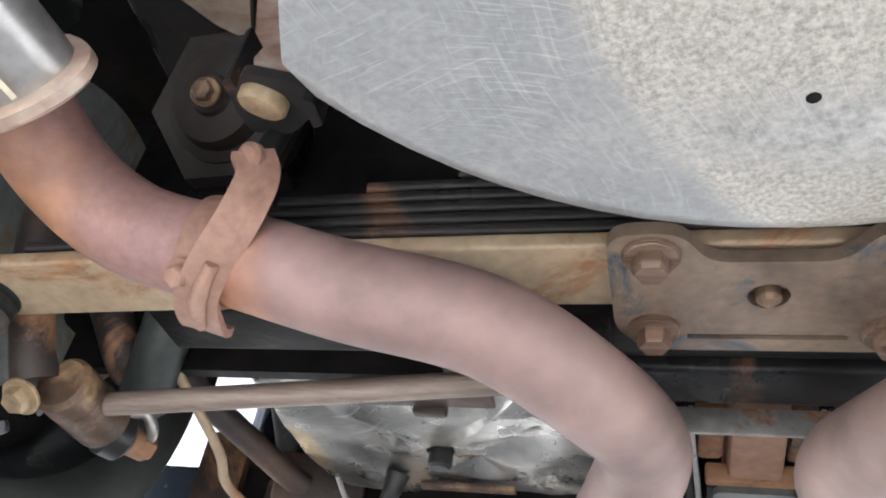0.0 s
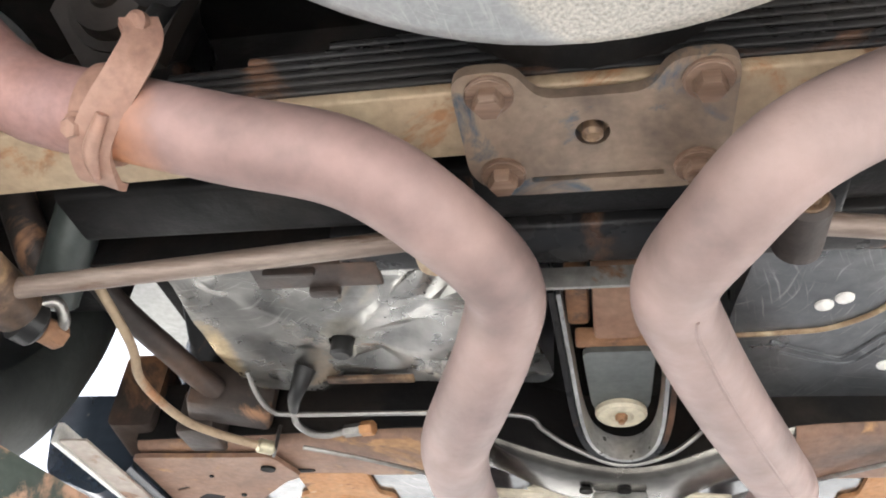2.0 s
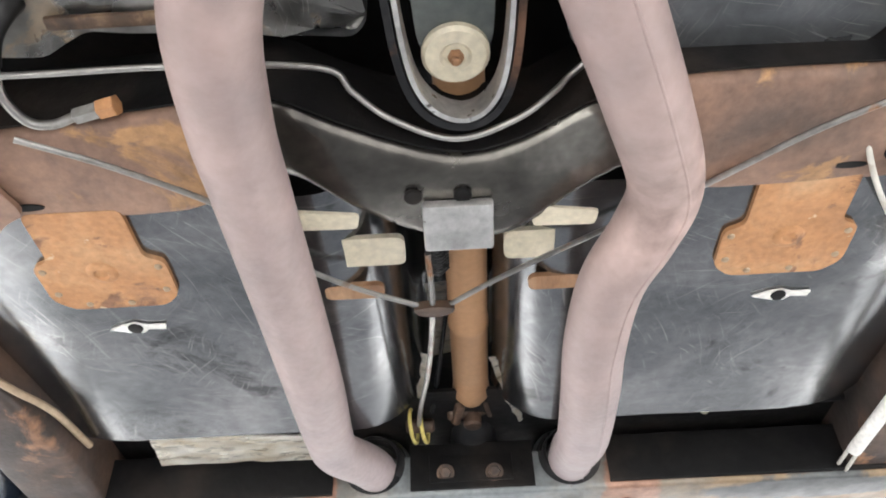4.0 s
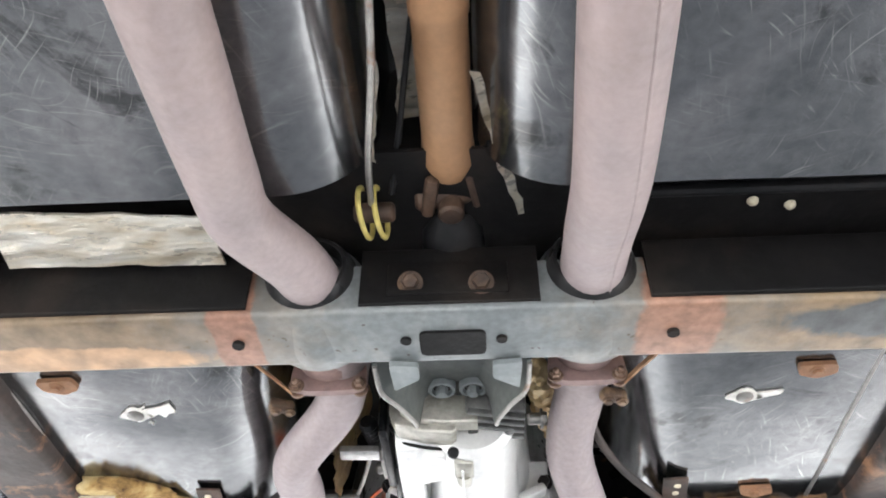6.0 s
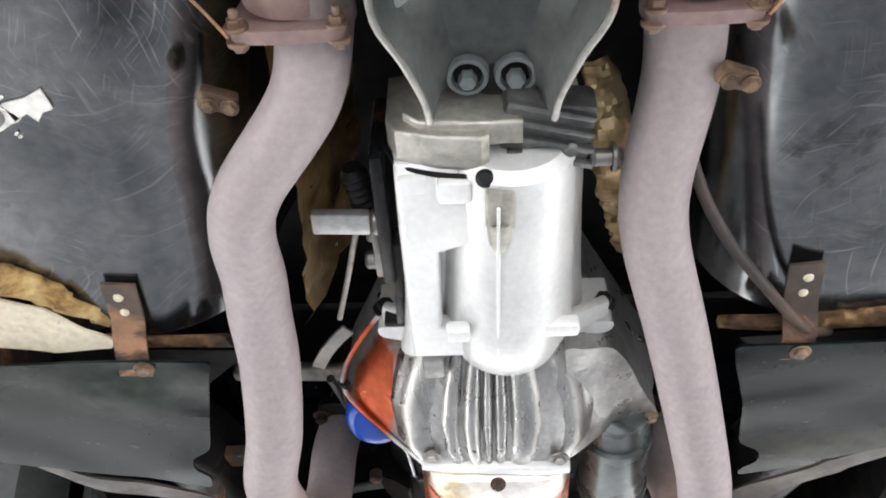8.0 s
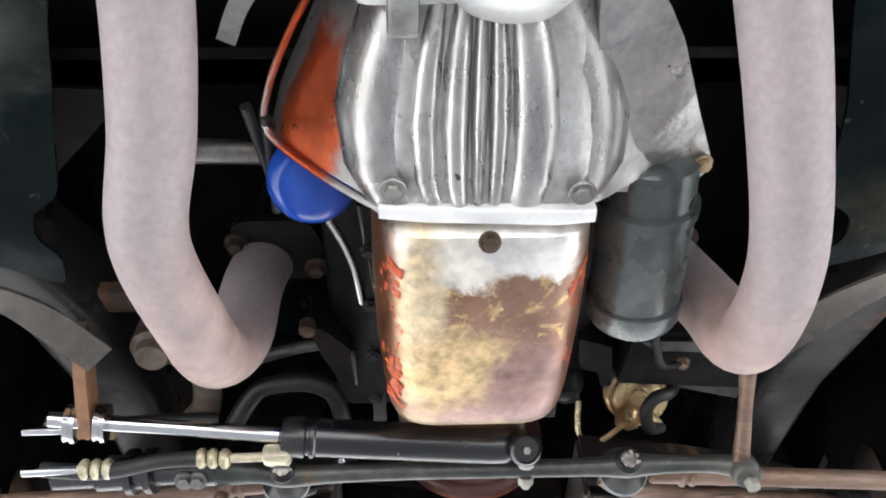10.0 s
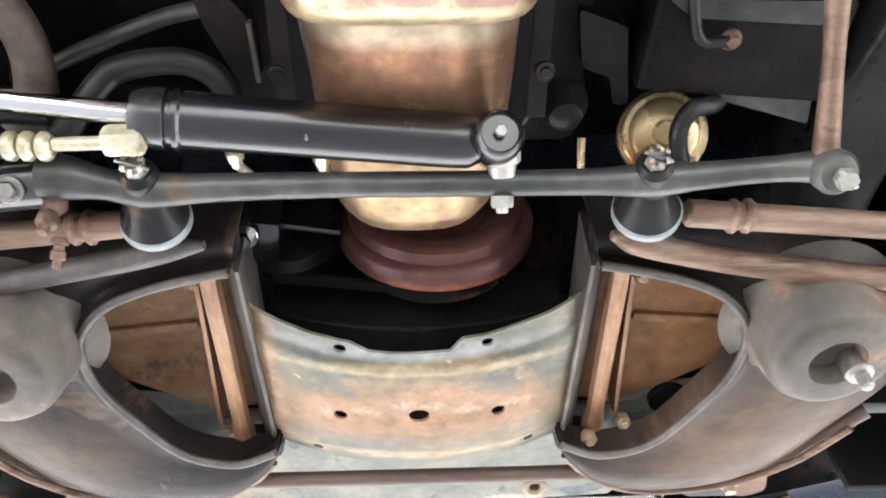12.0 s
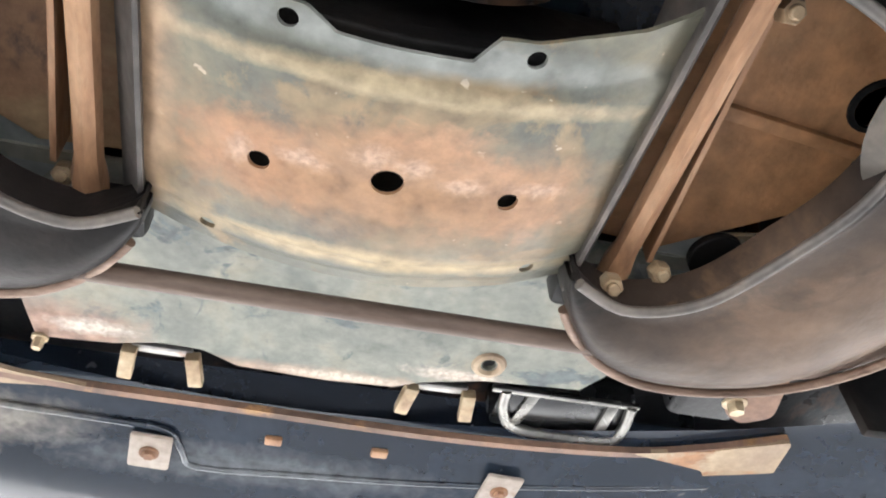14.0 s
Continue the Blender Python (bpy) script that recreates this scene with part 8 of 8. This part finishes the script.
sweep(bm, [(0.55, -0.80, 1.80), (0.47, -0.745, 1.783), (0.418, -0.732, 1.779), (0.378, -0.720, 1.779)], 0.0062, 10)
part("sheath", bm, M_TAN, t)
bm = B()
cyl(bm, (0.38, -0.721, 1.779), (0.362, -0.712, 1.779), 0.0085, 12)
part("ferrule", bm, M_ZINC, t)
bm = B()
box(bm, (0.36, -0.715, 1.79), (0.004, 0.035, 0.03), (0, 0, -25), bev=0.001)
part("clip", bm, M_STEEL, t)
for pts in ([(0.355, -0.64, 1.80), (0.372, -0.599, 1.786), (0.398, -0.556, 1.781), (0.431, -0.513, 1.779), (0.497, -0.439, 1.774), (0.515, -0.395, 1.770), (0.516, -0.35, 1.769), (0.510, -0.20, 1.768), (0.508, 0.0, 1.768)], [(0.375, -0.64, 1.80), (0.391, -0.597, 1.786), (0.418, -0.558, 1.781), (0.447, -0.525, 1.779), (0.502, -0.455, 1.775), (0.524, -0.412, 1.771), (0.526, -0.35, 1.768), (0.519, -0.19, 1.763), (0.518, 0.0, 1.7605)]):
    tube("fuel_line", pts, 0.0028, M_SILL, "off-white fuel line along the frame rail", "fuel line")
tube("body_line", [(-0.548, -0.50, 1.806), (-0.560, -0.448, 1.79), (-0.560, -0.398, 1.782), (-0.537, -0.33, 1.782), (-0.516, -0.26, 1.79), (-0.512, -0.15, 1.80)], 0.0048, M_TAN, "tan sheathed line along the frame rail", "cable")
tube("fuel_line_sleeve", [(0.520, -0.352, 1.765), (0.517, -0.28, 1.764), (0.513, -0.19, 1.762), (0.511, -0.10, 1.762)], 0.0095, M_WHITE, "white plastic sleeve round the fuel lines", "sleeve")
bm = B()
box(bm, (-0.008, -0.602, 1.752), (0.062, 0.05, 0.012), (-10, 0, 0), bev=0.003)
solo("cable_guide", bm, M_BELL, "pale zinc cable guide bracket on the crossmember", "bracket")

# lift arm under the sill
t = thing("car_lift", "dark green car lift with flaking rusty paint", "car lift", (-1.95, -2.22, 0.0))
bm = B()
loops = []
path = [V(-0.39, -0.985, 1.597), V(-0.51, -1.15, 1.638), V(-0.63, -1.31, 1.675), V(-0.80, -1.50, 1.69), V(-1.30, -1.83, 1.69), V(-1.88, -2.17, 1.69)]
for i, p in enumerate(path):
    d = path[min(i + 1, 5)] - path[max(i - 1, 0)]
    n = V(d.y, -d.x, 0).normalized() * (0.09 if i < 3 else 0.12)
    loops.append([p + n * a + V(0, 0, b) for a, b in rounded([(0, -0.13), (1, -0.13), (1, 0), (0, 0)], 0.06, 2)])
rings(bm, loops)
part("arm", bm, surf("flaking_green_paint", [(0.035, 0.05, 0.042), (0.06, 0.075, 0.064), (0.09, 0.105, 0.09)], 6, (0.35, 0.55), 0.0, 0.15, 110, patch=((0.40, 0.25, 0.17), 11, 0.42, 0.0)), t)

bm = B()
box(bm, (-1.95, -2.22, 1.4), (0.32, 0.32, 2.8), (0, 0, 38), bev=0.02)
part("post", bm, M_RAIL, t)

# ---- engine bay clutter ----
t = thing("control_valve", "black power steering control valve with zinc fittings", "steering valve", (-0.33, 1.03, 1.80))
bm = B()
lathe(bm, (-0.262, 1.024, 1.80), (-0.46, 1.045, 1.806), [(0, 0.016), (0.006, 0.021), (0.05, 0.021), (0.052, 0.017), (0.075, 0.017), (0.077, 0.025), (0.085, 0.025), (0.087, 0.020), (0.096, 0.020), (0.098, 0.025), (0.106, 0.025), (0.108, 0.019), (0.14, 0.019), (0.142, 0.015), (0.19, 0.015)], 22)
part("body", bm, M_GLOSS, t)
bm = B()
lathe(bm, (-0.262, 1.035, 1.79), (-0.268, 1.05, 1.74), [(0, 0.008), (0.006, 0.0095), (0.014, 0.006), (0.018, 0.008), (0.024, 0.008), (0.026, 0.0045), (0.032, 0.004)], 14)
part("grease_stud", bm, M_CLEVIS, t)
bm = B()
for x in (-0.288, -0.302):
    hexbolt(bm, (x, 1.02, 1.78), (0, -0.5, -1), 0.007, 0.008)
part("fitting", bm, M_STEEL, t)

t = thing("ram_bracket", "rusty ram anchor bracket with washers", "bracket", (-0.39, 0.93, 1.80))
bm = B()
ribbon(bm, [(-0.392, 0.87, 1.90), (-0.391, 0.88, 1.85), (-0.389, 0.92, 1.815), (-0.388, 0.955, 1.795)], 0.03, 0.012, (0, 0.8, 0.6))
box(bm, (-0.39, 0.868, 1.905), (0.09, 0.03, 0.02), bev=0.004)
part("bracket", bm, M_RUST, t)
for x0, x1 in ((-0.382, -0.370), (-0.412, -0.400)):
    bm = B()
    lathe(bm, (x0, 0.9465, 1.8015), (x1, 0.948, 1.8015), [(0, 0.010), (0.001, 0.020), (0.006, 0.018), (0.008, 0.021), (0.012, 0.020)], 20)
    part("washer", bm, M_CHROME, t)

for x, y in ((-0.141, 1.018), (-0.073, 1.022)):
    bm = B()
    lathe(bm, (x, y - 0.004, 1.838), (x, y + 0.026, 1.846), [(0, 0.004), (0.002, 0.0065), (0.008, 0.0065), (0.009, 0.0045), (0.012, 0.0045), (0.013, 0.0075), (0.022, 0.0075), (0.023, 0.005), (0.03, 0.005)], 6)
    cyl(bm, (x, y + 0.024, 1.845), (x + 0.004, y + 0.05, 1.87), 0.004, 10)
    solo("pipe_fitting", bm, M_ZINC, "pale zinc pipe fitting under the engine", "pipe fitting", "pipe fittings")
tube("return_hose", [(-0.262, 1.005, 1.825), (-0.235, 0.975, 1.855), (-0.215, 0.965, 1.862), (-0.174, 0.961, 1.862), (-0.146, 0.975, 1.858), (-0.138, 1.005, 1.85), (-0.14, 1.03, 1.86)], 0.0105, M_RUBBER, "black rubber return hose loop", "hose")
tube("pressure_hose", [(-0.45, 0.985, 1.83), (-0.40, 0.98, 1.825), (-0.36, 0.98, 1.825), (-0.31, 0.985, 1.832), (-0.27, 0.99, 1.835)], 0.009, M_RUBBER, "black rubber pressure hose", "hose")
t = thing("hose_union", "yellow zinc hose union on bright pipe", "hose union", (-0.40, 0.98, 1.82))
bm = B()
for k in range(3):
    cyl(bm, (-0.405 + 0.012 * k, 0.975, 1.815), (-0.395 + 0.012 * k, 0.975, 1.815), 0.011, 14)
part("ferrule", bm, M_ZINC, t)
bm = B()
cyl(bm, (-0.47, 0.975, 1.815), (-0.405, 0.975, 1.815), 0.005, 12)
part("pipe", bm, M_CHROME, t)
t = thing("hose_union", "yellow zinc hose union on bright pipe", "hose union", (-0.40, 1.01, 1.79))
bm = B()
for k in range(3):
    cyl(bm, (-0.408 + 0.012 * k, 1.003, 1.785), (-0.398 + 0.012 * k, 1.003, 1.785), 0.011, 14)
part("ferrule", bm, M_ZINC, t)
bm = B()
cyl(bm, (-0.47, 1.006, 1.785), (-0.408, 1.003, 1.785), 0.005, 12)
part("pipe", bm, M_CHROME, t)

tube("dipstick_tube", [(-0.150, 0.70, 1.90), (-0.138, 0.728, 1.866), (-0.124, 0.754, 1.858), (-0.113, 0.784, 1.852), (-0.106, 0.822, 1.842)], 0.0042, M_CHROME, "bright dipstick tube beside the oil pan", "tube")
tube("drain_tube", [(0.134, 0.805, 1.88), (0.128, 0.821, 1.866), (0.126, 0.841, 1.86), (0.128, 0.858, 1.86), (0.138, 0.870, 1.866)], 0.003, M_CHROME, "thin bright steel tube beside the starter", "tube")
bm = B()
ribbon(bm, [(-0.150, 0.468, 1.803), (-0.161, 0.478, 1.80), (-0.176, 0.498, 1.798), (-0.188, 0.524, 1.80)], 0.014, 0.004, (0.7, 0.7, 0))
solo("clutch_fork", bm, M_STEEL, "pale steel clutch fork end", "clutch fork")
for x0, y0, x1, y1 in ((-0.190, 0.60, -0.178, 0.70), (-0.175, 0.61, -0.18, 0.72)):
    tube("linkage_rod", [(x0, y0, 1.84), ((x0 + x1) / 2, (y0 + y1) / 2, 1.85), (x1, y1, 1.86)], 0.005, M_BLACK, "thin black linkage rod", "rod")
bm = B()
cyl(bm, (-0.34, 0.70, 1.93), (-0.19, 0.70, 1.925), 0.0125, 16)
solo("cross_shaft", bm, M_STEEL, "dull steel clutch cross shaft", "shaft")

for s in (-1, 1):
    t = thing("exhaust_manifold", "dark brown iron exhaust manifold outlet", "manifold", (s * 0.2, 0.84, 1.96), "manifolds")
    bm = B()
    o2 = rounded([(s * 0.245, 0.80), (s * 0.165, 0.80), (s * 0.150, 0.84), (s * 0.165, 0.88), (s * 0.235, 0.885), (s * 0.255, 0.84)], 0.015, 3)
    slab(bm, o2, 1.945, 1.958)
    part("flange", bm, M_DARK, t)
    bm = B()
    sweep(bm, [(s * 0.20, 0.84, 1.955), (s * 0.19, 0.83, 2.02), (s * 0.17, 0.78, 2.06)], 0.038, 16)
    part("outlet", bm, M_DARK, t)
    for x, y in ((0.245, 0.83), (0.162, 0.865)):
        bm = B()
        hexbolt(bm, (s * x, y, 1.946), (0, 0, -1), 0.009, 0.012)
        part("nut", bm, M_JOINT, t)

# engine mount brackets
t = thing("engine_mount", "black pressed engine mount bracket", "engine mount", (0.25, 0.97, 1.88))
bm = B()
slab(bm, rounded([(0.195, 0.923), (0.325, 0.926), (0.335, 0.946), (0.215, 0.938)], 0.004, 2), 1.878, 1.884)
slab(bm, rounded([(0.205, 0.989), (0.333, 1.012), (0.336, 1.038), (0.249, 1.012)], 0.004, 2), 1.890, 1.896)
part("ledge", bm, M_RELAY, t)
bm = B()
box(bm, (0.265, 0.965, 1.915), (0.16, 0.09, 0.06), (0, 0, 5), bev=0.006)
part("bracket", bm, M_DARK, t)
bm = B()
hexbolt(bm, (0.247, 0.954, 1.875), (0, 0, -1), 0.006, 0.008)
part("bolt", bm, M_CLEVIS, t)
t = thing("engine_mount", "black pressed engine mount bracket with pale edge", "engine mount", (-0.2, 0.93, 1.9))
bm = B()
slab(bm, rounded([(-0.170, 0.893), (-0.150, 0.905), (-0.124, 0.936), (-0.121, 0.992), (-0.140, 0.985), (-0.158, 0.942)], 0.006, 3), 1.884, 1.96)
part("bracket", bm, M_DARK, t)
bm = B()
sweep(bm, [(-0.30, 0.984, 1.895), (-0.24, 0.958, 1.893), (-0.19, 0.939, 1.892), (-0.155, 0.931, 1.892)], 0.007, 10)
part("cross_bar", bm, M_RELAY, t)
bm = B()
box(bm, (-0.1225, 0.964, 1.884), (0.004, 0.05, 0.008), (0, 0, -2), bev=0.001)
part("edge", bm, M_LIP, t)
bm = B()
cyl(bm, (-0.170, 0.898, 1.895), (-0.170, 0.900, 1.876), 0.009, 12)
part("stud", bm, M_CLEVIS, t)
bm = B()
slab(bm, rounded([(0.132, 0.938), (0.172, 0.953), (0.181, 1.020), (0.168, 1.022), (0.163, 0.996), (0.139, 0.988)], 0.005, 3), 1.898, 1.96)
lathe(bm, (0.128, 1.028, 1.885), (0.126, 1.02, 1.95), [(0, 0.008), (0.003, 0.014), (0.010, 0.016), (0.02, 0.022), (0.06, 0.024)], 20)
solo("pump_casting", bm, M_BLACK, "black oily pump casting", "casting")

# pulley bracket and belt beside the balancer
t = thing("alternator_bracket", "black pulley bracket with belt", "bracket", (-0.13, 1.16, 1.93))
bm = B()
box(bm, (-0.150, 1.16, 1.94), (0.05, 0.05, 0.09), (0, 0, 6), bev=0.01)
box(bm, (-0.105, 1.155, 1.945), (0.07, 0.008, 0.07), (0, 0, 10), bev=0.003)
part("bracket", bm, M_GLOSS, t)
bm = B()
hexbolt(bm, (-0.155, 1.145, 1.888), (0, -0.3, -1), 0.008, 0.018)
part("bolt", bm, M_CHROME, t)
bm = B()
lathe(bm, (-0.13, 1.19, 1.96), (-0.13, 1.23, 1.96), [(0, 0.03), (0.002, 0.05), (0.01, 0.042), (0.018, 0.05), (0.02, 0.0)], 28)
part("pulley", bm, M_BLACK, t)
bm = B()
ribbon(bm, [(-0.14, 1.212, 1.910), (-0.06, 1.212, 1.898), (0.0, 1.212, 1.886)], 0.010, 0.006, (0, 1, 0))
part("belt", bm, M_RUBBER, t)

# strut bars beside the control arms
for s, pts, radii, m, label in (
        (-1, [(-0.172, 1.103, 1.82), (-0.212, 1.109, 1.82), (-0.275, 1.124, 1.82), (-0.365, 1.141, 1.82), (-0.48, 1.152, 1.82)], [0.004, 0.0115, 0.0105, 0.0105, 0.0105], M_LIP, "grey steel brace bar behind the control arm"),
        (1, [(0.162, 1.100, 1.82), (0.182, 1.106, 1.82), (0.222, 1.119, 1.82), (0.305, 1.137, 1.82), (0.48, 1.165, 1.822)], [0.004, 0.012, 0.0115, 0.0115, 0.0115], M_ROD, "rusty steel brace bar behind the control arm")):
    t = thing("brace_bar", label, "brace bar", pts[0])
    bm = B()
    sweep(bm, pts, radii, 16, 5)
    part("bar", bm, m, t)
    bm = B()
    lathe(bm, (s * 0.47, 1.15, 1.81), (s * 0.52, 1.152, 1.81), [(0, 0.012), (0.003, 0.02), (0.03, 0.02), (0.033, 0.012)], 18)
    part("bushing", bm, M_RUBBER, t)

# nose clutter
t = thing("headlamp_motor", "black headlamp motor with pale strips for its reflections", "headlamp motor", (0.25, 1.67, 1.96))
bm = B()
box(bm, (0.255, 1.675, 1.985), (0.15, 0.07, 0.05), bev=0.01)
part("housing", bm, M_GLOSS, t)
bm = B()
# pale strips modelled in place of white reflections on the glossy box
sweep(bm, [(0.185, 1.645, 1.957), (0.190, 1.675, 1.955), (0.215, 1.702, 1.955), (0.31, 1.702, 1.955), (0.325, 1.685, 1.956), (0.322, 1.645, 1.957)], 0.006, 10, 5)
box(bm, (0.212, 1.67, 1.958), (0.012, 0.05, 0.005), (0, 0, 10), bev=0.001)
box(bm, (0.302, 1.67, 1.958), (0.012, 0.05, 0.005), bev=0.001)
box(bm, (0.25, 1.645, 1.958), (0.16, 0.006, 0.006), bev=0.001)
part("frame", bm, M_SILVER, t, "pale strips shaped as reflections on the box")
for s in (-1, 1):
    bm = B()
    slab(bm, rounded([(s * 0.385, 1.540), (s * 0.435, 1.53), (s * 0.45, 1.60), (s * 0.42, 1.615), (s * 0.395, 1.60)], 0.010, 3), 1.928, 1.933)
    slab(bm, rounded([(s * 0.388, 1.545), (s * 0.395, 1.544), (s * 0.405, 1.60), (s * 0.398, 1.60)], 0.002, 2), 1.933, 1.985)
    slab(bm, rounded([(s * 0.426, 1.537), (s * 0.433, 1.536), (s * 0.445, 1.598), (s * 0.438, 1.60)], 0.002, 2), 1.933, 1.985)
    solo("bumper_bracket", bm, M_FRAMEBRN, "brown rusty bumper bracket at the frame end", "bracket")
for x, y in ((-0.340, 1.571), (0.391, 1.573), (-0.253, 1.623)):
    bm = B()
    hexbolt(bm, (x, y, 1.918 if y < 1.6 else 1.926), (0, 0.2, -1), 0.0085 if y < 1.6 else 0.005, 0.012)
    solo("nose_bolt", bm, M_BOLT, "tarnished yellow bolt under the nose", "bolt")

# right rear wheel
tagged(copy_thing(bpy.data.objects["wheel"], Matrix.Translation((0.74, -1.045, 1.958)) @ Matrix.Rotation(math.pi, 4, "Z")), "black rear tyre on a dark steel wheel", "wheel")
# front wheels
for s in (-1, 1):
    src = bpy.data.objects["wheel"]
    copy = copy_thing(src, Matrix.Translation((s * 0.78, 1.24, 2.02)) @ (Matrix.Identity(4) if s < 0 else Matrix.Rotation(math.pi, 4, "Z")))
    tagged(copy, "black front tyre on a dark steel wheel", "wheel")

tube("vacuum_line", [(0.082, 0.80, 1.85), (0.094, 0.90, 1.855), (0.098, 0.955, 1.858), (0.096, 0.995, 1.86), (0.082, 1.022, 1.862), (0.06, 1.03, 1.87)], 0.0032, M_GLOSS, "thin glossy black line beside the oil pan", "line")
